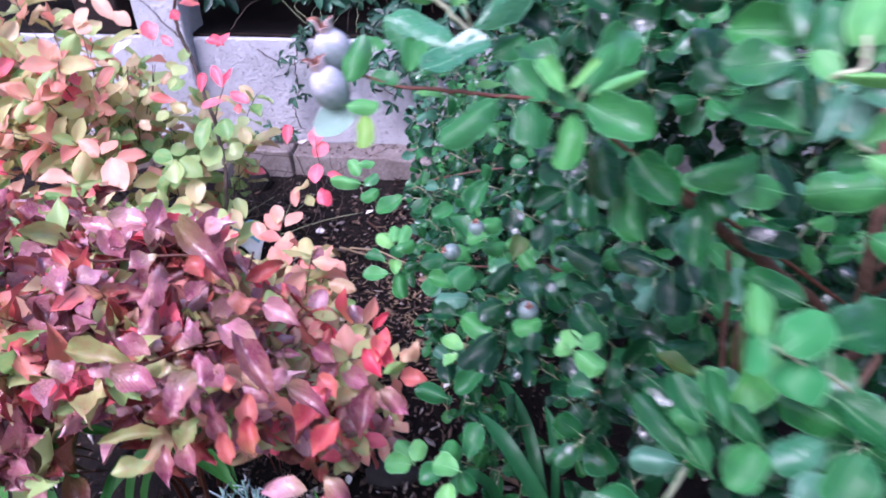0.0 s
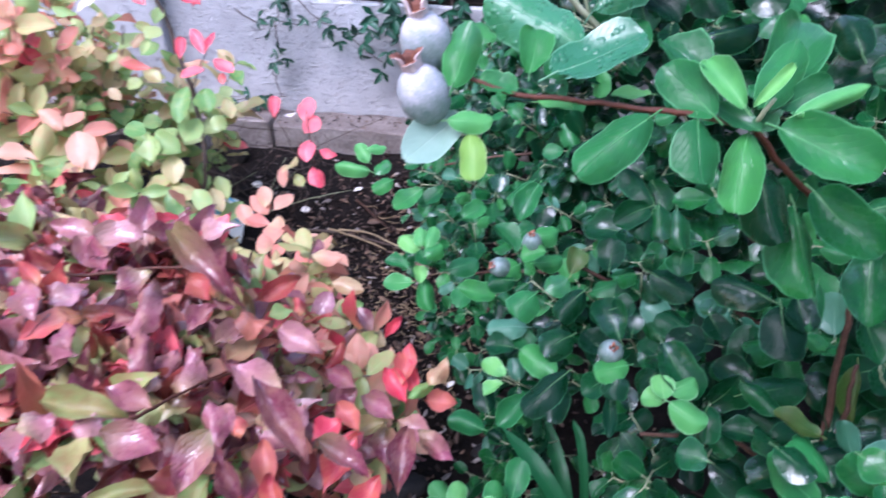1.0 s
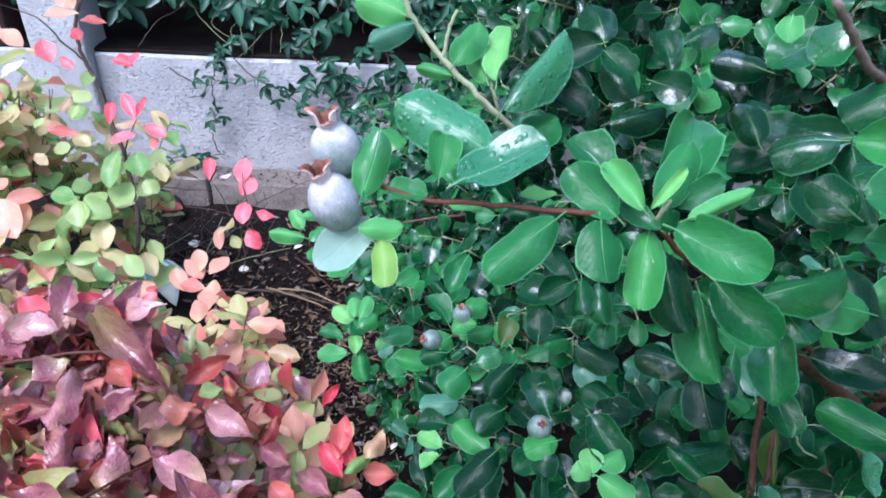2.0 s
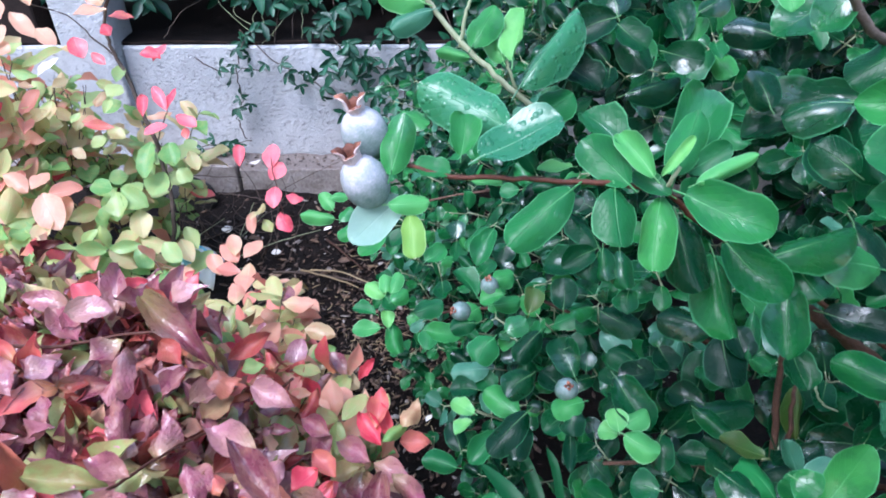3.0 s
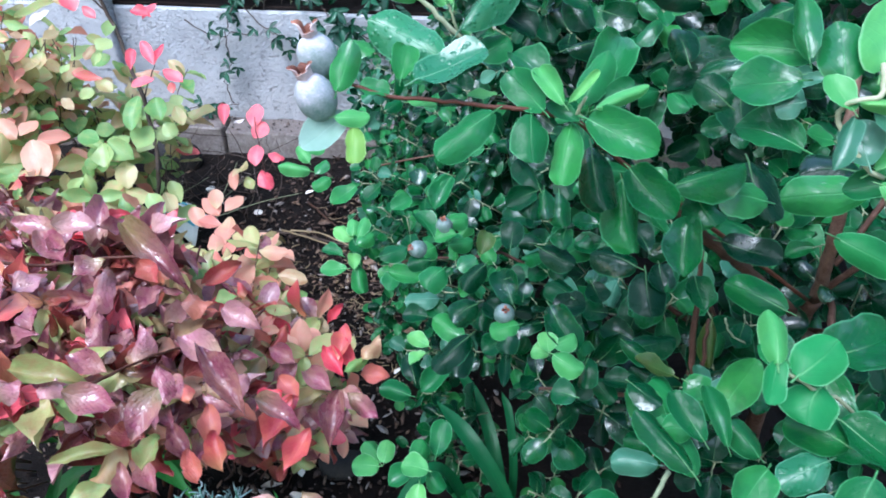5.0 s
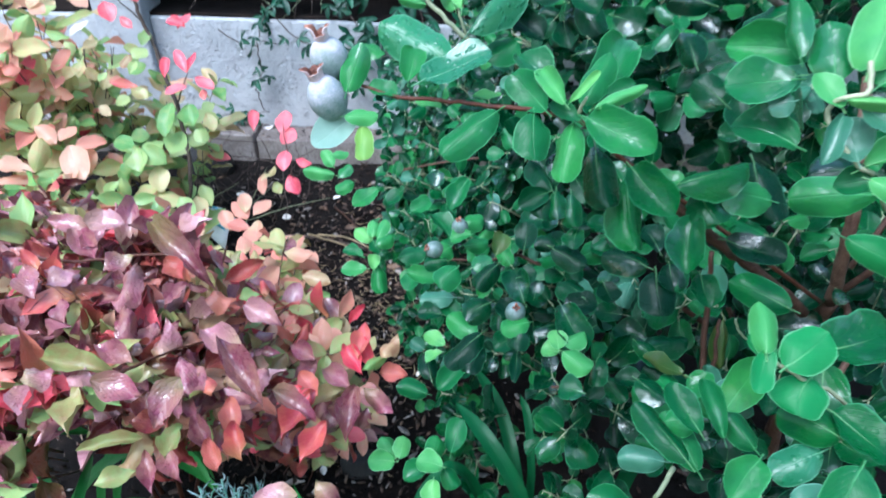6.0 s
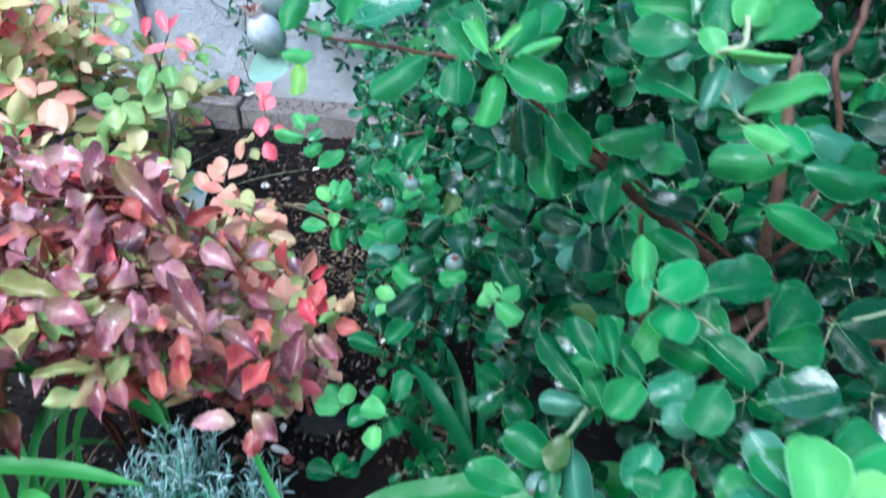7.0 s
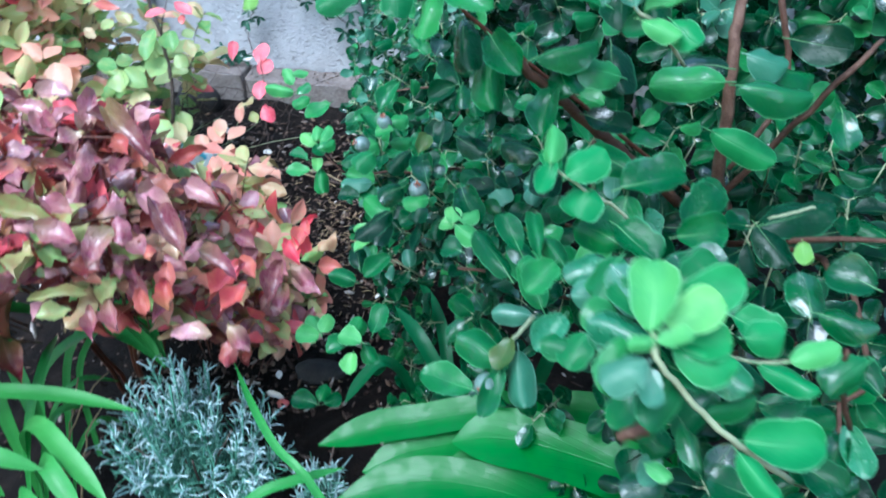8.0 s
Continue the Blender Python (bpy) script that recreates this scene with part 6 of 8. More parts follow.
# blueberry leaves: purple bush
put_leaf(purple_bush, "pointed", "plum", (-0.489, 0.760, 0.668), (-0.500, 0.843, 0.709), 0.032)
put_leaf(purple_bush, "pointed", "crimson", (-0.504, 0.783, 0.685), (-0.542, 0.807, 0.708), 0.029)
put_leaf(purple_bush, "pointed", "crimson", (-0.501, 0.777, 0.676), (-0.536, 0.791, 0.693), 0.023)
put_leaf(purple_bush, "pointed", "crimson", (-0.491, 0.813, 0.693), (-0.462, 0.830, 0.693), 0.016)
put_leaf(purple_bush, "pointed", "plum", (-0.434, 0.745, 0.735), (-0.344, 0.686, 0.682), 0.034)
put_leaf(purple_bush, "pointed", "plum", (-0.524, 0.760, 0.704), (-0.583, 0.764, 0.724), 0.028)
put_leaf(purple_bush, "pointed", "plum", (-0.521, 0.724, 0.704), (-0.489, 0.765, 0.713), 0.032)
put_leaf(purple_bush, "pointed", "plum", (-0.502, 0.716, 0.693), (-0.541, 0.748, 0.719), 0.032)
put_leaf(purple_bush, "pointed", "purple", (-0.332, 0.694, 0.678), (-0.288, 0.729, 0.686), 0.023)
put_leaf(purple_bush, "pointed", "plum", (-0.429, 0.682, 0.713), (-0.440, 0.621, 0.689), 0.034)
put_leaf(purple_bush, "pointed", "plum", (-0.423, 0.670, 0.732), (-0.452, 0.642, 0.727), 0.030)
put_leaf(purple_bush, "pointed", "plum", (-0.378, 0.572, 0.657), (-0.385, 0.628, 0.679), 0.030)
put_leaf(purple_bush, "pointed", "moss", (-0.465, 0.515, 0.716), (-0.396, 0.521, 0.696), 0.028)
put_leaf(purple_bush, "pointed", "plum", (-0.475, 0.488, 0.712), (-0.448, 0.512, 0.711), 0.029)
put_leaf(purple_bush, "pointed", "plum", (-0.421, 0.485, 0.707), (-0.415, 0.509, 0.713), 0.024)
put_leaf(purple_bush, "pointed", "purple", (-0.386, 0.670, 0.731), (-0.360, 0.650, 0.716), 0.025)
put_leaf(purple_bush, "pointed", "plum", (-0.356, 0.653, 0.706), (-0.379, 0.621, 0.697), 0.023)
put_leaf(purple_bush, "pointed", "purple", (-0.355, 0.675, 0.667), (-0.316, 0.683, 0.663), 0.031)
put_leaf(purple_bush, "pointed", "plum", (-0.382, 0.673, 0.629), (-0.327, 0.710, 0.632), 0.028)
put_leaf(purple_bush, "pointed", "red", (-0.352, 0.696, 0.627), (-0.321, 0.706, 0.626), 0.024)
put_leaf(purple_bush, "pointed", "moss", (-0.366, 0.664, 0.615), (-0.334, 0.700, 0.623), 0.035)
put_leaf(purple_bush, "pointed", "plum", (-0.304, 0.671, 0.661), (-0.255, 0.654, 0.646), 0.031)
put_leaf(purple_bush, "pointed", "plum", (-0.264, 0.548, 0.693), (-0.316, 0.570, 0.709), 0.031)
put_leaf(purple_bush, "pointed", "purple", (-0.308, 0.539, 0.680), (-0.271, 0.574, 0.686), 0.030)
put_leaf(purple_bush, "pointed", "plum", (-0.287, 0.530, 0.667), (-0.266, 0.574, 0.679), 0.027)
put_leaf(purple_bush, "pointed", "plum", (-0.395, 0.579, 0.668), (-0.428, 0.580, 0.676), 0.021)
put_leaf(purple_bush, "pointed", "crimson", (-0.457, 0.603, 0.667), (-0.427, 0.616, 0.664), 0.017)
put_leaf(purple_bush, "pointed", "purple", (-0.496, 0.644, 0.693), (-0.466, 0.656, 0.688), 0.020)
put_leaf(purple_bush, "pointed", "plum", (-0.532, 0.651, 0.703), (-0.506, 0.675, 0.705), 0.030)
put_leaf(purple_bush, "pointed", "plum", (-0.533, 0.626, 0.703), (-0.560, 0.662, 0.726), 0.030)
put_leaf(purple_bush, "pointed", "plum", (-0.486, 0.596, 0.693), (-0.500, 0.622, 0.707), 0.023)
put_leaf(purple_bush, "pointed", "moss", (-0.463, 0.596, 0.658), (-0.498, 0.643, 0.685), 0.030)
put_leaf(purple_bush, "pointed", "plum", (-0.325, 0.532, 0.706), (-0.310, 0.495, 0.689), 0.024)
put_leaf(purple_bush, "pointed", "moss", (-0.403, 0.531, 0.668), (-0.382, 0.560, 0.673), 0.018)
put_leaf(purple_bush, "pointed", "green", (-0.417, 0.506, 0.702), (-0.395, 0.494, 0.693), 0.021)
put_leaf(purple_bush, "pointed", "red", (-0.295, 0.731, 0.625), (-0.308, 0.754, 0.637), 0.013)
put_leaf(purple_bush, "pointed", "green", (-0.351, 0.768, 0.590), (-0.320, 0.778, 0.590), 0.021)
put_leaf(purple_bush, "pointed", "plum", (-0.190, 0.711, 0.471), (-0.237, 0.739, 0.484), 0.031)
put_leaf(purple_bush, "pointed", "moss", (-0.197, 0.709, 0.468), (-0.244, 0.684, 0.462), 0.025)
put_leaf(purple_bush, "pointed", "plum", (-0.186, 0.711, 0.471), (-0.133, 0.688, 0.459), 0.030)
put_leaf(purple_bush, "pointed", "plum", (-0.202, 0.712, 0.453), (-0.196, 0.666, 0.437), 0.036)
put_leaf(purple_bush, "pointed", "green", (-0.174, 0.726, 0.493), (-0.133, 0.760, 0.503), 0.017)
put_leaf(purple_bush, "pointed", "moss", (-0.148, 0.743, 0.500), (-0.125, 0.784, 0.516), 0.025)
put_leaf(purple_bush, "pointed", "red", (-0.182, 0.743, 0.500), (-0.177, 0.800, 0.523), 0.028)
put_leaf(purple_bush, "pointed", "crimson", (-0.160, 0.741, 0.480), (-0.190, 0.798, 0.503), 0.025)
put_leaf(purple_bush, "pointed", "red", (-0.154, 0.753, 0.461), (-0.110, 0.753, 0.459), 0.030)
put_leaf(purple_bush, "pointed", "crimson", (-0.175, 0.730, 0.481), (-0.208, 0.775, 0.500), 0.029)
put_leaf(purple_bush, "pointed", "crimson", (-0.247, 0.669, 0.515), (-0.278, 0.641, 0.508), 0.032)
put_leaf(purple_bush, "pointed", "red", (-0.257, 0.694, 0.516), (-0.226, 0.665, 0.502), 0.028)
put_leaf(purple_bush, "pointed", "plum", (-0.239, 0.707, 0.500), (-0.263, 0.727, 0.510), 0.030)
put_leaf(purple_bush, "pointed", "plum", (-0.238, 0.719, 0.518), (-0.277, 0.739, 0.530), 0.027)
put_leaf(purple_bush, "pointed", "red", (-0.270, 0.824, 0.495), (-0.290, 0.777, 0.477), 0.020)
put_leaf(purple_bush, "pointed", "crimson", (-0.231, 0.936, 0.393), (-0.206, 0.974, 0.408), 0.018)
put_leaf(purple_bush, "pointed", "peach", (-0.226, 0.870, 0.384), (-0.219, 0.914, 0.402), 0.023)
put_leaf(purple_bush, "pointed", "plum", (-0.280, 0.574, 0.589), (-0.318, 0.589, 0.599), 0.025)
put_leaf(purple_bush, "pointed", "red", (-0.322, 0.565, 0.612), (-0.338, 0.586, 0.622), 0.017)
put_leaf(purple_bush, "pointed", "peach", (-0.392, 0.660, 0.610), (-0.367, 0.660, 0.604), 0.022)
put_leaf(purple_bush, "pointed", "plum", (-0.190, 0.425, 0.625), (-0.234, 0.415, 0.630), 0.023)
put_leaf(purple_bush, "pointed", "plum", (-0.172, 0.435, 0.636), (-0.143, 0.409, 0.619), 0.023)
put_leaf(purple_bush, "pointed", "purple", (-0.171, 0.430, 0.614), (-0.170, 0.399, 0.601), 0.022)
put_leaf(purple_bush, "pointed", "red", (-0.265, 0.480, 0.603), (-0.283, 0.519, 0.623), 0.025)
put_leaf(purple_bush, "pointed", "purple", (-0.283, 0.460, 0.610), (-0.299, 0.491, 0.627), 0.020)
put_leaf(purple_bush, "pointed", "plum", (-0.232, 0.489, 0.678), (-0.290, 0.549, 0.720), 0.027)
put_leaf(purple_bush, "pointed", "plum", (-0.366, 0.512, 0.715), (-0.405, 0.519, 0.732), 0.023)
put_leaf(purple_bush, "pointed", "plum", (-0.399, 0.486, 0.716), (-0.351, 0.484, 0.697), 0.031)
put_leaf(purple_bush, "pointed", "plum", (-0.310, 0.492, 0.718), (-0.324, 0.443, 0.699), 0.031)
put_leaf(purple_bush, "pointed", "purple", (-0.330, 0.475, 0.665), (-0.365, 0.470, 0.674), 0.023)
put_leaf(purple_bush, "pointed", "moss", (-0.392, 0.423, 0.635), (-0.358, 0.445, 0.631), 0.021)
put_leaf(purple_bush, "pointed", "plum", (-0.434, 0.615, 0.819), (-0.395, 0.626, 0.809), 0.028)
put_leaf(purple_bush, "pointed", "plum", (-0.236, 0.529, 0.663), (-0.184, 0.508, 0.641), 0.023)
put_leaf(purple_bush, "pointed", "red", (-0.178, 0.523, 0.619), (-0.201, 0.476, 0.603), 0.025)
put_leaf(purple_bush, "pointed", "moss", (-0.348, 0.479, 0.606), (-0.341, 0.517, 0.619), 0.026)
put_leaf(purple_bush, "pointed", "red", (-0.304, 0.571, 0.601), (-0.291, 0.521, 0.579), 0.025)
put_leaf(purple_bush, "pointed", "plum", (-0.347, 0.559, 0.583), (-0.316, 0.520, 0.561), 0.024)
put_leaf(purple_bush, "pointed", "plum", (-0.396, 0.522, 0.562), (-0.375, 0.476, 0.540), 0.019)
put_leaf(purple_bush, "pointed", "plum", (-0.371, 0.527, 0.571), (-0.347, 0.488, 0.551), 0.023)
put_leaf(purple_bush, "pointed", "moss", (-0.400, 0.531, 0.575), (-0.466, 0.505, 0.583), 0.018)
put_leaf(purple_bush, "pointed", "red", (-0.208, 0.589, 0.596), (-0.236, 0.525, 0.573), 0.029)
put_leaf(purple_bush, "pointed", "crimson", (-0.204, 0.589, 0.596), (-0.231, 0.566, 0.590), 0.019)
put_leaf(purple_bush, "pointed", "plum", (-0.160, 0.607, 0.589), (-0.165, 0.542, 0.562), 0.029)
put_leaf(purple_bush, "pointed", "plum", (-0.149, 0.605, 0.586), (-0.112, 0.578, 0.571), 0.024)
put_leaf(purple_bush, "pointed", "moss", (-0.207, 0.571, 0.570), (-0.199, 0.543, 0.558), 0.021)
put_leaf(purple_bush, "pointed", "plum", (-0.432, 0.575, 0.603), (-0.456, 0.537, 0.595), 0.033)
put_leaf(purple_bush, "pointed", "purple", (-0.395, 0.560, 0.619), (-0.390, 0.524, 0.603), 0.027)
put_leaf(purple_bush, "pointed", "plum", (-0.442, 0.571, 0.633), (-0.377, 0.548, 0.605), 0.035)
put_leaf(purple_bush, "pointed", "green", (-0.417, 0.544, 0.559), (-0.431, 0.532, 0.558), 0.015)
put_leaf(purple_bush, "pointed", "green", (-0.387, 0.565, 0.590), (-0.385, 0.546, 0.582), 0.013)
put_leaf(purple_bush, "pointed", "plum", (-0.358, 0.590, 0.627), (-0.328, 0.569, 0.612), 0.028)
put_leaf(purple_bush, "pointed", "moss", (-0.305, 0.604, 0.615), (-0.293, 0.580, 0.602), 0.026)
put_leaf(purple_bush, "pointed", "plum", (-0.264, 0.604, 0.617), (-0.284, 0.575, 0.607), 0.025)
# blueberry leaves: low yellow bush
put_leaf(low_bush, "blueberry", "moss", (-0.275, 1.017, 0.423), (-0.330, 1.030, 0.432), 0.035)
put_leaf(low_bush, "blueberry", "moss", (-0.295, 0.984, 0.374), (-0.319, 1.029, 0.393), 0.043)
put_leaf(low_bush, "blueberry", "yellow", (-0.276, 0.973, 0.358), (-0.327, 0.951, 0.354), 0.035)
put_leaf(low_bush, "blueberry", "yellow", (-0.276, 0.984, 0.374), (-0.235, 0.955, 0.360), 0.035)
put_leaf(low_bush, "blueberry", "green", (-0.320, 0.995, 0.391), (-0.278, 1.018, 0.395), 0.033)
put_leaf(low_bush, "blueberry", "plum", (-0.254, 0.963, 0.380), (-0.286, 1.003, 0.396), 0.029)
put_leaf(low_bush, "blueberry", "yellow", (-0.386, 1.004, 0.315), (-0.362, 1.059, 0.331), 0.037)
put_leaf(low_bush, "blueberry", "yellow", (-0.387, 1.069, 0.322), (-0.383, 1.126, 0.343), 0.036)
put_leaf(low_bush, "blueberry", "peach", (-0.418, 0.987, 0.290), (-0.452, 1.016, 0.304), 0.037)
put_leaf(low_bush, "blueberry", "yellow", (-0.405, 0.930, 0.294), (-0.439, 0.957, 0.307), 0.029)
put_leaf(low_bush, "blueberry", "peach", (-0.425, 0.930, 0.295), (-0.385, 0.923, 0.287), 0.026)
put_leaf(low_bush, "blueberry", "yellow", (-0.356, 0.924, 0.285), (-0.389, 0.952, 0.298), 0.029)
put_leaf(low_bush, "blueberry", "peach", (-0.243, 0.875, 0.392), (-0.264, 0.911, 0.406), 0.036)
put_leaf(low_bush, "blueberry", "yellow", (-0.208, 0.870, 0.384), (-0.182, 0.907, 0.395), 0.027)
put_leaf(low_bush, "blueberry", "green", (-0.279, 0.908, 0.351), (-0.240, 0.895, 0.343), 0.028)
put_leaf(low_bush, "blueberry", "peach", (-0.246, 0.816, 0.394), (-0.214, 0.852, 0.403), 0.034)
put_leaf(low_bush, "blueberry", "yellow", (-0.256, 0.760, 0.400), (-0.282, 0.783, 0.409), 0.033)
put_leaf(low_bush, "blueberry", "yellow", (-0.330, 0.751, 0.387), (-0.296, 0.777, 0.391), 0.033)
put_leaf(low_bush, "blueberry", "green", (-0.346, 0.738, 0.367), (-0.326, 0.763, 0.372), 0.028)
put_leaf(low_bush, "blueberry", "peach", (-0.556, 1.417, 0.301), (-0.602, 1.456, 0.326), 0.044)
put_leaf(low_bush, "blueberry", "peach", (-0.562, 1.425, 0.312), (-0.578, 1.476, 0.338), 0.038)
put_leaf(low_bush, "blueberry", "peach", (-0.543, 1.421, 0.307), (-0.509, 1.469, 0.323), 0.040)
put_leaf(low_bush, "blueberry", "peach", (-0.524, 1.397, 0.307), (-0.523, 1.329, 0.277), 0.053)
put_leaf(low_bush, "blueberry", "peach", (-0.550, 1.402, 0.279), (-0.606, 1.404, 0.289), 0.038)
put_leaf(low_bush, "blueberry", "peach", (-0.596, 1.399, 0.275), (-0.627, 1.448, 0.301), 0.038)
put_leaf(low_bush, "blueberry", "yellow", (-0.526, 1.241, 0.309), (-0.583, 1.241, 0.318), 0.026)
put_leaf(low_bush, "blueberry", "peach", (-0.520, 1.245, 0.314), (-0.533, 1.294, 0.336), 0.038)
put_leaf(low_bush, "blueberry", "peach", (-0.502, 1.241, 0.309), (-0.484, 1.275, 0.320), 0.029)
put_leaf(low_bush, "blueberry", "yellow", (-0.488, 1.199, 0.335), (-0.437, 1.192, 0.325), 0.030)
put_leaf(low_bush, "blueberry", "moss", (-0.500, 1.176, 0.302), (-0.495, 1.251, 0.331), 0.028)
put_leaf(low_bush, "blueberry", "green", (-0.505, 1.196, 0.331), (-0.515, 1.165, 0.320), 0.023)
put_leaf(low_bush, "blueberry", "peach", (-0.580, 1.196, 0.332), (-0.530, 1.167, 0.311), 0.034)
put_leaf(low_bush, "blueberry", "red", (-0.465, 1.380, 0.246), (-0.522, 1.384, 0.255), 0.034)
put_leaf(low_bush, "blueberry", "yellow", (-0.638, 1.316, 0.330), (-0.641, 1.251, 0.302), 0.070)
put_leaf(low_bush, "blueberry", "peach", (-0.625, 1.329, 0.350), (-0.670, 1.259, 0.328), 0.064)
put_leaf(low_bush, "blueberry", "peach", (-0.557, 1.183, 0.312), (-0.605, 1.202, 0.328), 0.041)
put_leaf(low_bush, "blueberry", "yellow", (-0.464, 1.132, 0.325), (-0.478, 1.086, 0.309), 0.044)
# blueberry leaves: back bush
put_leaf(back_bush, "blueberry", "peach", (-0.982, 1.700, 0.810), (-1.012, 1.738, 0.851), 0.043)
put_leaf(back_bush, "blueberry", "peach", (-1.064, 1.712, 0.827), (-1.040, 1.673, 0.788), 0.038)
put_leaf(back_bush, "blueberry", "peach", (-0.997, 1.642, 0.814), (-0.942, 1.611, 0.767), 0.037)
put_leaf(back_bush, "blueberry", "peach", (-0.942, 1.621, 0.783), (-0.901, 1.603, 0.753), 0.039)
put_leaf(back_bush, "blueberry", "peach", (-1.035, 1.598, 0.748), (-1.025, 1.652, 0.781), 0.042)
put_leaf(back_bush, "blueberry", "peach", (-1.041, 1.602, 0.753), (-1.004, 1.604, 0.739), 0.044)
put_leaf(back_bush, "blueberry", "crimson", (-0.914, 1.710, 0.736), (-0.889, 1.672, 0.699), 0.045)
put_leaf(back_bush, "blueberry", "crimson", (-0.848, 1.724, 0.757), (-0.827, 1.706, 0.736), 0.029)
put_leaf(back_bush, "blueberry", "red", (-0.844, 1.756, 0.767), (-0.791, 1.770, 0.760), 0.032)
put_leaf(back_bush, "blueberry", "crimson", (-0.875, 1.688, 0.703), (-0.843, 1.673, 0.681), 0.024)
put_leaf(back_bush, "blueberry", "crimson", (-0.836, 1.974, 0.590), (-0.891, 1.975, 0.607), 0.037)
put_leaf(back_bush, "blueberry", "crimson", (-0.859, 1.970, 0.584), (-0.833, 2.022, 0.614), 0.034)
put_leaf(back_bush, "blueberry", "crimson", (-0.669, 1.519, 0.631), (-0.704, 1.562, 0.670), 0.027)
put_leaf(back_bush, "blueberry", "crimson", (-0.669, 1.519, 0.631), (-0.658, 1.570, 0.662), 0.017)
put_leaf(back_bush, "blueberry", "crimson", (-0.720, 1.512, 0.621), (-0.728, 1.559, 0.655), 0.025)
put_leaf(back_bush, "blueberry", "crimson", (-0.650, 1.512, 0.620), (-0.605, 1.498, 0.599), 0.032)
put_leaf(back_bush, "blueberry", "crimson", (-0.669, 1.502, 0.605), (-0.711, 1.474, 0.599), 0.029)
put_leaf(back_bush, "blueberry", "red", (-0.780, 1.499, 0.602), (-0.840, 1.489, 0.614), 0.025)
put_leaf(back_bush, "blueberry", "red", (-0.627, 1.484, 0.579), (-0.636, 1.506, 0.596), 0.020)
put_leaf(back_bush, "blueberry", "peach", (-0.811, 1.691, 0.797), (-0.874, 1.659, 0.795), 0.051)
put_leaf(back_bush, "blueberry", "peach", (-0.823, 1.699, 0.808), (-0.862, 1.722, 0.840), 0.046)
put_leaf(back_bush, "blueberry", "yellow", (-1.033, 1.671, 0.678), (-0.965, 1.737, 0.695), 0.034)
put_leaf(back_bush, "blueberry", "bleached", (-0.984, 1.631, 0.672), (-0.953, 1.687, 0.698), 0.031)
put_leaf(back_bush, "blueberry", "yellow", (-0.947, 1.696, 0.715), (-0.913, 1.702, 0.705), 0.021)
put_leaf(back_bush, "blueberry", "green", (-0.846, 1.618, 0.421), (-0.887, 1.601, 0.423), 0.047)
put_leaf(back_bush, "blueberry", "green", (-0.845, 1.544, 0.400), (-0.914, 1.557, 0.428), 0.035)
put_leaf(back_bush, "blueberry", "green", (-0.845, 1.540, 0.394), (-0.784, 1.548, 0.380), 0.032)
put_leaf(back_bush, "blueberry", "green", (-0.849, 1.536, 0.389), (-0.844, 1.498, 0.365), 0.032)
put_leaf(back_bush, "blueberry", "green", (-0.859, 1.537, 0.389), (-0.881, 1.498, 0.374), 0.041)
put_leaf(back_bush, "blueberry", "green", (-0.845, 1.544, 0.400), (-0.804, 1.595, 0.417), 0.049)
put_leaf(back_bush, "blueberry", "green", (-0.824, 1.707, 0.373), (-0.877, 1.769, 0.425), 0.053)
put_leaf(back_bush, "blueberry", "green", (-0.817, 1.698, 0.360), (-0.785, 1.676, 0.339), 0.074)
put_leaf(back_bush, "blueberry", "green", (-0.794, 1.706, 0.372), (-0.738, 1.704, 0.356), 0.044)
put_leaf(back_bush, "blueberry", "green", (-0.801, 1.723, 0.397), (-0.741, 1.788, 0.421), 0.050)
put_leaf(back_bush, "blueberry", "green", (-0.823, 1.723, 0.397), (-0.795, 1.759, 0.411), 0.059)
put_leaf(back_bush, "blueberry", "yellow", (-0.805, 1.528, 0.377), (-0.776, 1.475, 0.338), 0.043)
put_leaf(back_bush, "blueberry", "peach", (-0.973, 1.426, 0.493), (-1.028, 1.452, 0.528), 0.042)
put_leaf(back_bush, "blueberry", "peach", (-0.966, 1.429, 0.498), (-0.944, 1.474, 0.515), 0.044)
put_leaf(back_bush, "blueberry", "peach", (-0.930, 1.422, 0.487), (-0.871, 1.458, 0.486), 0.042)
put_leaf(back_bush, "blueberry", "peach", (-0.942, 1.425, 0.492), (-0.894, 1.360, 0.438), 0.069)
put_leaf(back_bush, "blueberry", "yellow", (-0.918, 1.394, 0.446), (-0.935, 1.329, 0.416), 0.044)
put_leaf(back_bush, "blueberry", "peach", (-0.894, 1.387, 0.435), (-0.929, 1.440, 0.476), 0.061)
put_leaf(back_bush, "blueberry", "green", (-1.016, 1.402, 0.458), (-1.006, 1.444, 0.476), 0.029)
put_leaf(back_bush, "blueberry", "green", (-1.029, 1.388, 0.437), (-0.973, 1.425, 0.435), 0.037)
put_leaf(back_bush, "blueberry", "green", (-1.017, 1.374, 0.417), (-0.975, 1.400, 0.414), 0.049)
put_leaf(back_bush, "blueberry", "yellow", (-1.030, 1.364, 0.402), (-0.973, 1.375, 0.386), 0.037)
put_leaf(back_bush, "blueberry", "green", (-0.987, 1.299, 0.394), (-0.940, 1.301, 0.378), 0.048)
put_leaf(back_bush, "blueberry", "yellow", (-0.945, 1.343, 0.370), (-0.888, 1.339, 0.348), 0.037)
put_leaf(back_bush, "blueberry", "yellow", (-0.884, 1.325, 0.344), (-0.840, 1.380, 0.357), 0.044)
put_leaf(back_bush, "blueberry", "green", (-0.785, 1.441, 0.337), (-0.746, 1.398, 0.303), 0.047)
put_leaf(back_bush, "blueberry", "green", (-0.725, 1.444, 0.342), (-0.682, 1.408, 0.311), 0.045)
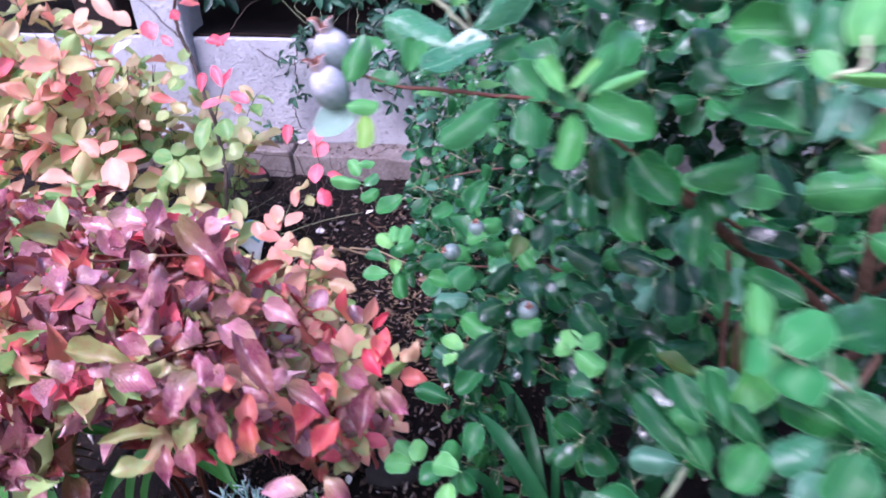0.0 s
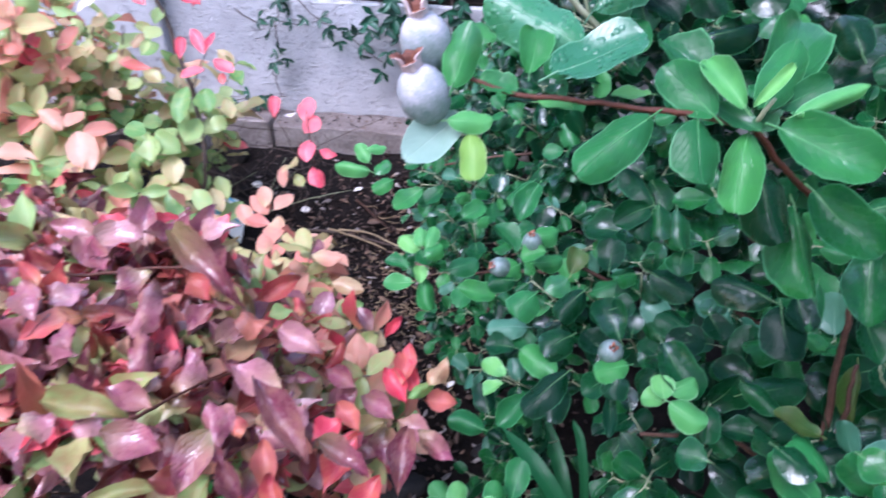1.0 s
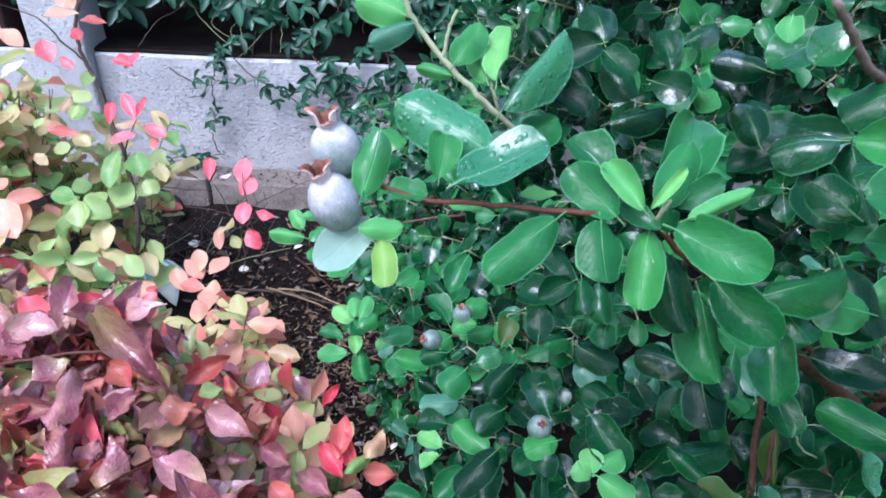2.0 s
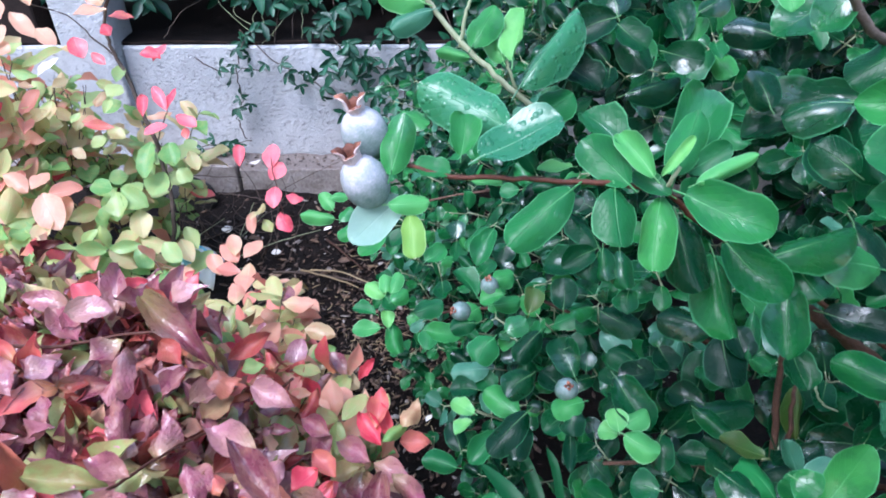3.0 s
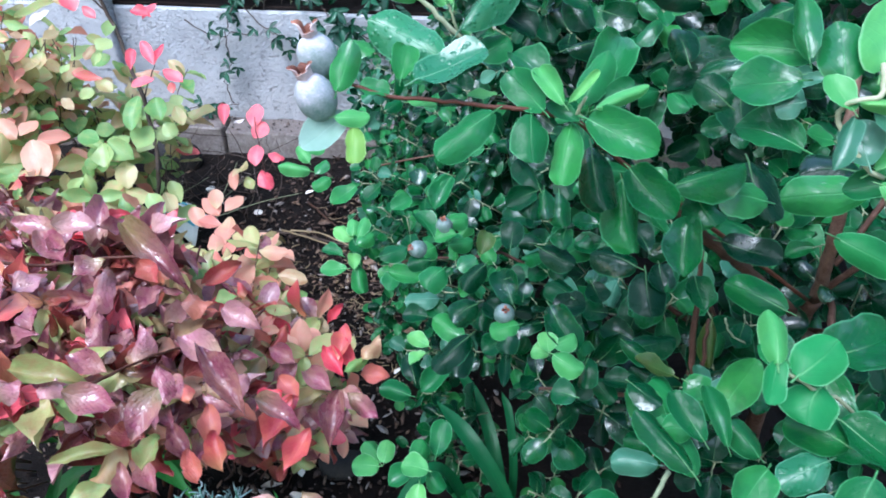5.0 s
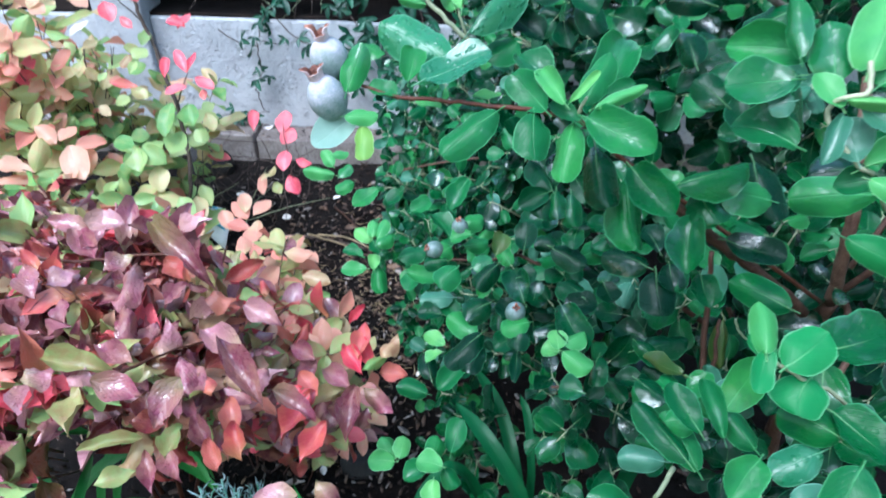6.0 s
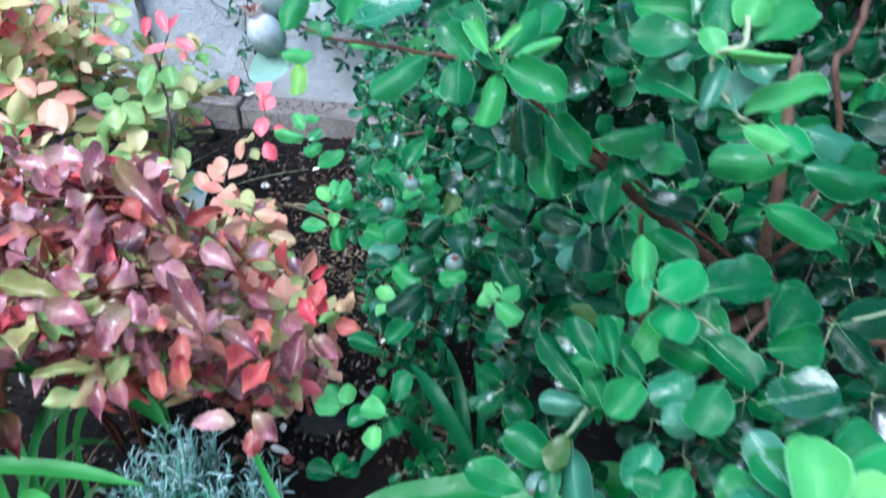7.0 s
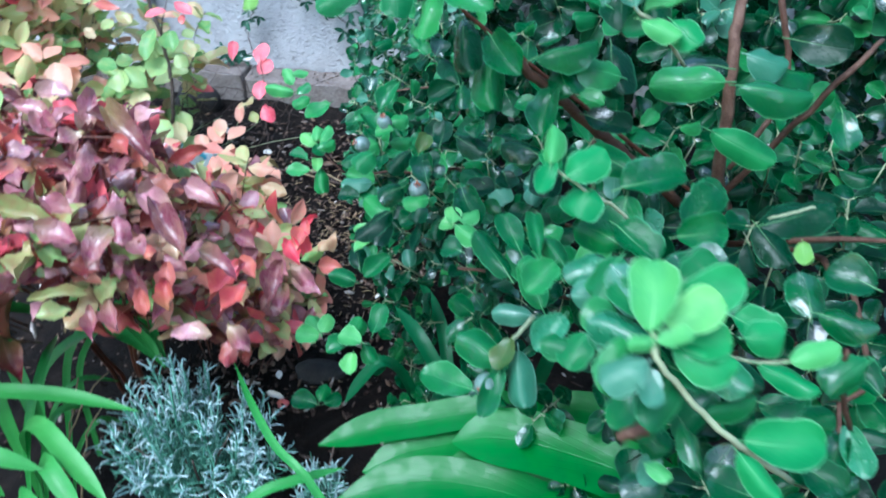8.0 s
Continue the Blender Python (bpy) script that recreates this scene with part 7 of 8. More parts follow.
put_leaf(back_bush, "blueberry", "yellow", (-0.778, 1.449, 0.348), (-0.716, 1.449, 0.331), 0.045)
put_leaf(back_bush, "blueberry", "green", (-0.727, 1.411, 0.293), (-0.741, 1.358, 0.269), 0.047)
put_leaf(back_bush, "blueberry", "green", (-0.805, 1.420, 0.305), (-0.759, 1.403, 0.283), 0.034)
put_leaf(back_bush, "blueberry", "yellow", (-0.723, 1.532, 0.292), (-0.689, 1.483, 0.257), 0.042)
put_leaf(back_bush, "blueberry", "green", (-0.682, 1.516, 0.268), (-0.717, 1.566, 0.303), 0.036)
put_leaf(back_bush, "blueberry", "green", (-0.704, 1.485, 0.222), (-0.660, 1.548, 0.245), 0.042)
put_leaf(back_bush, "blueberry", "green", (-1.065, 1.652, 0.560), (-1.043, 1.715, 0.591), 0.054)
put_leaf(back_bush, "blueberry", "yellow", (-1.011, 1.629, 0.526), (-1.003, 1.701, 0.567), 0.068)
put_leaf(back_bush, "blueberry", "yellow", (-0.943, 1.636, 0.536), (-0.945, 1.704, 0.579), 0.054)
put_leaf(back_bush, "blueberry", "green", (-0.929, 1.666, 0.580), (-0.890, 1.719, 0.601), 0.054)
put_leaf(back_bush, "blueberry", "green", (-0.879, 1.567, 0.523), (-0.861, 1.598, 0.537), 0.039)
put_leaf(back_bush, "blueberry", "yellow", (-1.092, 1.637, 0.538), (-1.058, 1.595, 0.498), 0.059)
put_leaf(back_bush, "blueberry", "yellow", (-0.970, 1.643, 0.547), (-1.015, 1.629, 0.555), 0.049)
put_leaf(back_bush, "blueberry", "green", (-0.875, 1.658, 0.568), (-0.844, 1.694, 0.582), 0.046)
put_leaf(back_bush, "blueberry", "yellow", (-1.050, 1.674, 0.593), (-1.078, 1.638, 0.581), 0.049)
put_leaf(back_bush, "blueberry", "peach", (-1.089, 1.569, 0.526), (-1.088, 1.610, 0.550), 0.052)
put_leaf(back_bush, "blueberry", "peach", (-1.093, 1.650, 0.646), (-1.055, 1.658, 0.635), 0.045)
put_leaf(back_bush, "blueberry", "yellow", (-0.999, 1.598, 0.481), (-0.970, 1.580, 0.459), 0.054)
put_leaf(back_bush, "blueberry", "green", (-0.937, 1.612, 0.411), (-0.963, 1.646, 0.440), 0.056)
# red-tipped sprig at the bush's foot
stem("twig", back_bush, [(-0.678, 1.722, 0.307), (-0.605, 1.658, 0.337), (-0.537, 1.617, 0.348), (-0.478, 1.574, 0.355)], 0.0014, 0.001, "grey_twig", 0.0006)
stem("twig", back_bush, [(-0.485, 1.572, 0.352), (-0.482, 1.587, 0.392), (-0.492, 1.610, 0.426), (-0.497, 1.638, 0.450)], 0.0016, 0.001, "red_stem", 0.0004)
stem("twig", back_bush, [(-0.478, 1.574, 0.355), (-0.467, 1.550, 0.337), (-0.456, 1.536, 0.317)], 0.0014, 0.001, "red_stem", 0.0004)
stem("twig", back_bush, [(-0.537, 1.617, 0.348), (-0.555, 1.634, 0.391), (-0.578, 1.645, 0.425)], 0.0014, 0.0008, "grey_twig", 0.0004)
put_leaf(back_bush, "blueberry", "crimson", (-0.580, 1.645, 0.425), (-0.590, 1.700, 0.461), 0.031)
put_leaf(back_bush, "blueberry", "crimson", (-0.500, 1.623, 0.427), (-0.501, 1.685, 0.466), 0.045)
put_leaf(back_bush, "blueberry", "crimson", (-0.496, 1.598, 0.409), (-0.472, 1.642, 0.432), 0.047)
put_leaf(back_bush, "blueberry", "crimson", (-0.485, 1.591, 0.397), (-0.488, 1.540, 0.367), 0.042)
put_leaf(back_bush, "blueberry", "crimson", (-0.462, 1.579, 0.380), (-0.420, 1.574, 0.371), 0.033)
put_leaf(back_bush, "blueberry", "crimson", (-0.476, 1.556, 0.346), (-0.449, 1.514, 0.317), 0.042)
put_leaf(back_bush, "blueberry", "yellow", (-0.539, 1.578, 0.325), (-0.529, 1.610, 0.342), 0.017)
put_leaf(back_bush, "blueberry", "yellow", (-0.532, 1.582, 0.331), (-0.557, 1.561, 0.323), 0.017)
put_leaf(back_bush, "blueberry", "peach", (-0.559, 1.599, 0.321), (-0.553, 1.549, 0.290), 0.029)
put_leaf(back_bush, "blueberry", "moss", (-0.531, 1.587, 0.303), (-0.507, 1.562, 0.284), 0.029)
put_leaf(back_bush, "blueberry", "bleached", (-0.566, 1.676, 0.417), (-0.540, 1.691, 0.421), 0.014)
stem("cane", back_bush, [(-0.802, 1.645, 0.192), (-0.785, 1.657, 0.264), (-0.785, 1.682, 0.336), (-0.793, 1.705, 0.406), (-0.790, 1.691, 0.492), (-0.812, 1.712, 0.559), (-0.833, 1.739, 0.636), (-0.848, 1.743, 0.677), (-0.851, 1.741, 0.745), (-0.822, 1.744, 0.821)], 0.0065, 0.0042, "grey_twig", 0.001)
stem("cane", back_bush, [(-0.848, 1.743, 0.677), (-0.889, 1.740, 0.726), (-0.926, 1.736, 0.774), (-1.000, 1.724, 0.810)], 0.0022, 0.001, "grey_twig", 0.001)
stem("cane", back_bush, [(-0.903, 1.687, 0.433), (-0.955, 1.682, 0.515), (-0.986, 1.691, 0.564), (-1.029, 1.672, 0.572)], 0.002, 0.001, "grey_twig", 0.001)
stem("cane", back_bush, [(-0.900, 1.575, 0.214), (-0.891, 1.590, 0.308), (-0.881, 1.595, 0.387)], 0.003, 0.0015, "grey_twig", 0.001)
stem("cane", back_bush, [(-0.791, 1.697, 0.466), (-0.721, 1.591, 0.559), (-0.666, 1.519, 0.631)], 0.002, 0.001, "grey_twig", 0.0008)
stem("cane", back_bush, [(-0.787, 1.710, 0.378), (-0.700, 1.748, 0.345), (-0.623, 1.789, 0.316)], 0.0018, 0.001, "grey_twig", 0.0008)
stem("cane", purple_bush, [(-0.578, 0.683, 0.715), (-0.550, 0.692, 0.711), (-0.511, 0.699, 0.703), (-0.443, 0.721, 0.700), (-0.390, 0.719, 0.697)], 0.0022, 0.0015, "red_stem", 0.0006)
stem("cane", purple_bush, [(-0.397, 0.503, 0.698), (-0.384, 0.540, 0.682), (-0.362, 0.595, 0.656), (-0.333, 0.662, 0.612)], 0.002, 0.0012, "red_stem", 0.0006)
put_leaf(back_bush, "blueberry", "peach", (-1.062, 1.694, 0.549), (-1.086, 1.658, 0.533), 0.030)
put_leaf(back_bush, "blueberry", "green", (-1.006, 1.730, 0.460), (-1.047, 1.710, 0.463), 0.032)
put_leaf(back_bush, "blueberry", "green", (-0.963, 1.599, 0.535), (-1.002, 1.582, 0.539), 0.030)
put_leaf(back_bush, "blueberry", "yellow", (-1.035, 1.574, 0.534), (-1.053, 1.552, 0.527), 0.021)
put_leaf(back_bush, "blueberry", "green", (-0.850, 1.711, 0.625), (-0.845, 1.751, 0.655), 0.032)
put_leaf(back_bush, "blueberry", "yellow", (-0.948, 1.686, 0.485), (-0.966, 1.724, 0.519), 0.036)
put_leaf(back_bush, "blueberry", "yellow", (-0.925, 1.569, 0.526), (-0.897, 1.554, 0.505), 0.026)
put_leaf(back_bush, "blueberry", "green", (-1.048, 1.616, 0.507), (-1.082, 1.591, 0.504), 0.029)
put_leaf(back_bush, "blueberry", "green", (-0.929, 1.744, 0.516), (-0.970, 1.740, 0.528), 0.028)
put_leaf(back_bush, "blueberry", "peach", (-0.954, 1.673, 0.483), (-0.928, 1.716, 0.503), 0.036)
put_leaf(back_bush, "blueberry", "yellow", (-0.946, 1.732, 0.568), (-0.988, 1.729, 0.583), 0.030)
put_leaf(back_bush, "blueberry", "yellow", (-1.060, 1.647, 0.517), (-1.093, 1.650, 0.533), 0.026)
put_leaf(back_bush, "blueberry", "green", (-0.890, 1.585, 0.603), (-0.903, 1.559, 0.589), 0.020)
put_leaf(back_bush, "blueberry", "yellow", (-0.989, 1.668, 0.581), (-0.954, 1.655, 0.557), 0.029)
put_leaf(back_bush, "blueberry", "green", (-1.010, 1.767, 0.513), (-0.979, 1.793, 0.519), 0.027)
put_leaf(back_bush, "blueberry", "green", (-1.081, 1.807, 0.588), (-1.109, 1.813, 0.605), 0.023)
put_leaf(back_bush, "blueberry", "green", (-1.013, 1.664, 0.610), (-1.036, 1.694, 0.643), 0.034)
put_leaf(back_bush, "blueberry", "moss", (-0.848, 1.619, 0.512), (-0.874, 1.589, 0.500), 0.028)
put_leaf(back_bush, "blueberry", "moss", (-0.858, 1.613, 0.554), (-0.815, 1.600, 0.529), 0.034)
put_leaf(back_bush, "blueberry", "green", (-0.945, 1.657, 0.531), (-0.911, 1.680, 0.534), 0.027)
put_leaf(back_bush, "blueberry", "yellow", (-0.954, 1.706, 0.636), (-0.986, 1.677, 0.627), 0.029)
put_leaf(back_bush, "blueberry", "green", (-0.975, 1.752, 0.596), (-1.004, 1.766, 0.619), 0.026)
put_leaf(back_bush, "blueberry", "yellow", (-1.071, 1.743, 0.496), (-1.079, 1.768, 0.518), 0.023)
put_leaf(back_bush, "blueberry", "moss", (-1.084, 1.655, 0.598), (-1.111, 1.667, 0.619), 0.025)
put_leaf(back_bush, "blueberry", "green", (-1.050, 1.754, 0.565), (-1.074, 1.718, 0.549), 0.031)
put_leaf(back_bush, "blueberry", "green", (-1.064, 1.613, 0.537), (-1.025, 1.634, 0.534), 0.030)
put_leaf(back_bush, "blueberry", "yellow", (-1.074, 1.678, 0.509), (-1.066, 1.650, 0.486), 0.025)
put_leaf(back_bush, "blueberry", "green", (-1.084, 1.661, 0.554), (-1.046, 1.688, 0.555), 0.031)
put_leaf(back_bush, "blueberry", "moss", (-0.878, 1.699, 0.608), (-0.895, 1.663, 0.587), 0.031)
put_leaf(back_bush, "blueberry", "moss", (-1.017, 1.658, 0.637), (-1.048, 1.652, 0.646), 0.023)
put_leaf(back_bush, "blueberry", "green", (-1.053, 1.668, 0.511), (-1.087, 1.688, 0.540), 0.033)
put_leaf(back_bush, "blueberry", "peach", (-0.991, 1.658, 0.567), (-0.973, 1.691, 0.583), 0.028)
put_leaf(back_bush, "blueberry", "yellow", (-1.001, 1.688, 0.574), (-0.975, 1.710, 0.580), 0.023)
put_leaf(back_bush, "blueberry", "peach", (-0.861, 1.609, 0.566), (-0.901, 1.599, 0.575), 0.029)
put_leaf(back_bush, "blueberry", "green", (-0.921, 1.653, 0.508), (-0.946, 1.677, 0.535), 0.029)
put_leaf(back_bush, "blueberry", "yellow", (-0.905, 1.696, 0.482), (-0.877, 1.740, 0.502), 0.036)
put_leaf(back_bush, "blueberry", "yellow", (-1.118, 1.660, 0.499), (-1.142, 1.692, 0.533), 0.036)
put_leaf(back_bush, "blueberry", "peach", (-1.050, 1.564, 0.572), (-1.031, 1.545, 0.550), 0.024)
put_leaf(back_bush, "blueberry", "green", (-0.942, 1.673, 0.640), (-0.917, 1.695, 0.647), 0.022)
put_leaf(back_bush, "blueberry", "green", (-0.844, 1.603, 0.593), (-0.840, 1.635, 0.615), 0.024)
put_leaf(back_bush, "blueberry", "green", (-0.901, 1.771, 0.589), (-0.895, 1.742, 0.564), 0.027)
put_leaf(back_bush, "blueberry", "green", (-1.082, 1.621, 0.566), (-1.068, 1.647, 0.578), 0.021)
put_leaf(back_bush, "blueberry", "yellow", (-0.984, 1.742, 0.529), (-0.947, 1.743, 0.515), 0.027)
put_leaf(back_bush, "blueberry", "yellow", (-0.938, 1.788, 0.596), (-0.897, 1.791, 0.582), 0.030)
put_leaf(back_bush, "blueberry", "green", (-1.080, 1.661, 0.571), (-1.088, 1.630, 0.552), 0.025)
put_leaf(back_bush, "blueberry", "yellow", (-0.964, 1.621, 0.619), (-0.962, 1.582, 0.589), 0.033)
stem("twig", back_bush, [(-1.000, 1.692, 0.406), (-0.985, 1.677, 0.506), (-0.956, 1.678, 0.578), (-0.971, 1.690, 0.630)], 0.0016, 0.0009, "grey_twig", 0.0008)
stem("twig", back_bush, [(-1.116, 1.694, 0.408), (-1.056, 1.678, 0.508), (-1.037, 1.680, 0.580), (-1.005, 1.691, 0.631)], 0.0016, 0.0009, "grey_twig", 0.0008)
stem("twig", back_bush, [(-1.033, 1.692, 0.406), (-1.011, 1.677, 0.507), (-0.993, 1.679, 0.579), (-0.985, 1.690, 0.631)], 0.0016, 0.0009, "grey_twig", 0.0008)
stem("twig", back_bush, [(-1.061, 1.693, 0.407), (-1.008, 1.677, 0.507), (-0.995, 1.679, 0.579), (-0.988, 1.690, 0.631)], 0.0016, 0.0009, "grey_twig", 0.0008)
stem("twig", back_bush, [(-0.990, 1.692, 0.405), (-0.962, 1.676, 0.506), (-0.926, 1.678, 0.578), (-0.912, 1.689, 0.629)], 0.0016, 0.0009, "grey_twig", 0.0008)
stem("twig", back_bush, [(-1.023, 1.692, 0.406), (-0.952, 1.676, 0.506), (-0.926, 1.678, 0.578), (-0.919, 1.689, 0.629)], 0.0016, 0.0009, "grey_twig", 0.0008)
put_leaf(back_bush, "blueberry", "green", (-0.754, 1.592, 0.525), (-0.760, 1.515, 0.471), 0.047)
put_leaf(back_bush, "blueberry", "green", (-0.713, 1.590, 0.522), (-0.695, 1.546, 0.485), 0.052)
put_leaf(back_bush, "blueberry", "green", (-0.733, 1.568, 0.456), (-0.752, 1.512, 0.423), 0.058)
put_leaf(back_bush, "blueberry", "green", (-0.691, 1.557, 0.475), (-0.663, 1.533, 0.450), 0.039)
put_leaf(back_bush, "blueberry", "green", (-0.676, 1.592, 0.525), (-0.652, 1.578, 0.508), 0.034)
put_leaf(back_bush, "blueberry", "yellow", (-0.667, 1.577, 0.504), (-0.643, 1.542, 0.471), 0.034)
put_leaf(back_bush, "blueberry", "green", (-0.837, 1.512, 0.446), (-0.883, 1.506, 0.458), 0.052)
put_leaf(back_bush, "blueberry", "green", (-0.831, 1.509, 0.440), (-0.811, 1.460, 0.401), 0.052)
put_leaf(back_bush, "blueberry", "green", (-0.818, 1.512, 0.445), (-0.759, 1.491, 0.411), 0.052)
put_leaf(back_bush, "blueberry", "yellow", (-0.783, 1.503, 0.397), (-0.768, 1.445, 0.356), 0.052)
put_leaf(back_bush, "blueberry", "green", (-0.854, 1.654, 0.613), (-0.828, 1.685, 0.628), 0.052)
# fruits
guava_fruit((-0.131, 0.507, 1.040), (-0.137, 0.506, 1.063), 0.0145, 1.0)
guava_fruit((-0.131, 0.484, 1.020), (-0.139, 0.483, 1.041), 0.0143, 1.0)
guava_fruit((0.028, 0.585, 0.731), (0.028, 0.578, 0.743), 0.0112, 0.5)
guava_fruit((-0.034, 0.744, 0.734), (-0.036, 0.741, 0.748), 0.0108, 0.55)
guava_fruit((-0.067, 0.744, 0.698), (-0.078, 0.736, 0.707), 0.0116, 0.55)
guava_fruit((0.119, 0.357, 0.649), (0.113, 0.341, 0.655), 0.0115, 0.4)
put_leaf(guava, "guava", "mid", (0.042, 0.572, 0.728), (0.012, 0.564, 0.723), 0.024, variant=0)
put_leaf(guava, "guava", "deep", (-0.050, 0.732, 0.690), (-0.080, 0.727, 0.688), 0.024, variant=2)
put_leaf(guava, "guava", "mid", (-0.020, 0.731, 0.732), (-0.046, 0.727, 0.724), 0.022, variant=1)


# ---- strap-leaved plants ----
def strap(parent, points, width, fold=0.25, tone="strap", name="leaf", twist=0.0):
    """A long arching leaf along points, channelled and tapering to its tip."""
    line = smooth_line(points, 5)
    n = len(line) - 1
    verts, uvs = [], []
    for i, p in enumerate(line):
        v = i / n
        d = (line[min(i + 1, n)] - line[max(i - 1, 0)]).normalized()
        up = Vector((0, -0.3, 1)) - d * d.dot(Vector((0, -0.3, 1)))
        if up.length < 0.05:
            up = Vector((0.2, -1, 0)) - d * d.dot(Vector((0.2, -1, 0)))
        up.normalize()
        up = Matrix.Rotation(twist * v, 3, d) @ up
        x = d.cross(up)
        w = width * 0.5 * strap_profile(v)
        for j in range(5):
            u = j / 2 - 1
            verts.append(p + x * u * w + up * (fold * abs(u) * w))
            uvs.append((0.5 + u * 0.5, v))
    faces = [(i * 5 + j, i * 5 + j + 1, (i + 1) * 5 + j + 1, (i + 1) * 5 + j) for i in range(n) for j in range(4)]
    return part(name, mesh_of(name, [tuple(v) for v in verts], faces, [M[tone]], uvs), parent)


clivia = thing("strap_leaved_plant", (0.30, 0.50, 0.0), "strap-leaved clump with broad arching glossy green leaves", "plant", "strap-leaved plants")
for pts, w in (
    ([(0.42, 0.56, 0.02), (0.34, 0.57, 0.28), (0.20, 0.565, 0.365), (0.034, 0.543, 0.345), (-0.041, 0.528, 0.335), (-0.113, 0.510, 0.315)], 0.052),
    ([(0.52, 0.36, 0.02), (0.47, 0.37, 0.30), (0.344, 0.412, 0.410), (0.240, 0.454, 0.415), (0.149, 0.482, 0.400), (0.087, 0.486, 0.378)], 0.086),
    ([(0.46, 0.60, 0.02), (0.44, 0.58, 0.26), (0.343, 0.553, 0.362), (0.271, 0.570, 0.365), (0.194, 0.567, 0.345)], 0.058),
    ([(0.44, 0.42, 0.02), (0.36, 0.43, 0.26), (0.24, 0.44, 0.345), (0.152, 0.485, 0.350), (0.065, 0.464, 0.335)], 0.050),
    ([(0.40, 0.50, 0.02), (0.30, 0.52, 0.26), (0.16, 0.528, 0.325), (0.037, 0.510, 0.322), (-0.042, 0.479, 0.300)], 0.062),
    ([(0.40, 0.38, 0.02), (0.32, 0.39, 0.28), (0.20, 0.410, 0.362), (0.091, 0.430, 0.366), (0.014, 0.426, 0.358), (-0.066, 0.405, 0.338)], 0.064),
    ([(0.54, 0.40, 0.02), (0.50, 0.41, 0.28), (0.379, 0.420, 0.372), (0.245, 0.430, 0.372), (0.150, 0.436, 0.352)], 0.066),
    ([(0.36, 0.34, 0.02), (0.28, 0.34, 0.28), (0.15, 0.345, 0.345), (0.02, 0.345, 0.330)], 0.060),
    ([(0.44, 0.44, 0.02), (0.50, 0.42, 0.30), (0.44, 0.36, 0.42), (0.34, 0.31, 0.42)], 0.066),
):
    strap(clivia, pts, w, 0.22)

blades = thing("strap_leaved_plant", (0.10, 0.74, 0.0), "tuft of narrow upright green strap leaves under the guava", "plant", "strap-leaved plants")
for pts, w in (
    ([(0.10, 0.72, 0.0), (0.075, 0.77, 0.16), (0.047, 0.872, 0.235), (-0.009, 0.992, 0.250)], 0.026),
    ([(0.10, 0.70, 0.0), (0.08, 0.70, 0.20), (0.023, 0.758, 0.289), (-0.038, 0.842, 0.300)], 0.030),
    ([(0.06, 0.72, 0.0), (0.00, 0.735, 0.20), (-0.043, 0.721, 0.278), (-0.081, 0.700, 0.250), (-0.109, 0.673, 0.215)], 0.024),
    ([(0.09, 0.74, 0.0), (0.10, 0.79, 0.16), (0.092, 0.85, 0.25), (0.08, 0.89, 0.27)], 0.016),
    ([(0.13, 0.70, 0.0), (0.20, 0.68, 0.20), (0.24, 0.70, 0.34), (0.27, 0.76, 0.42)], 0.026),
):
    # these leaves use the shaded copy of the strap tone
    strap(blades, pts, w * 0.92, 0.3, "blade")

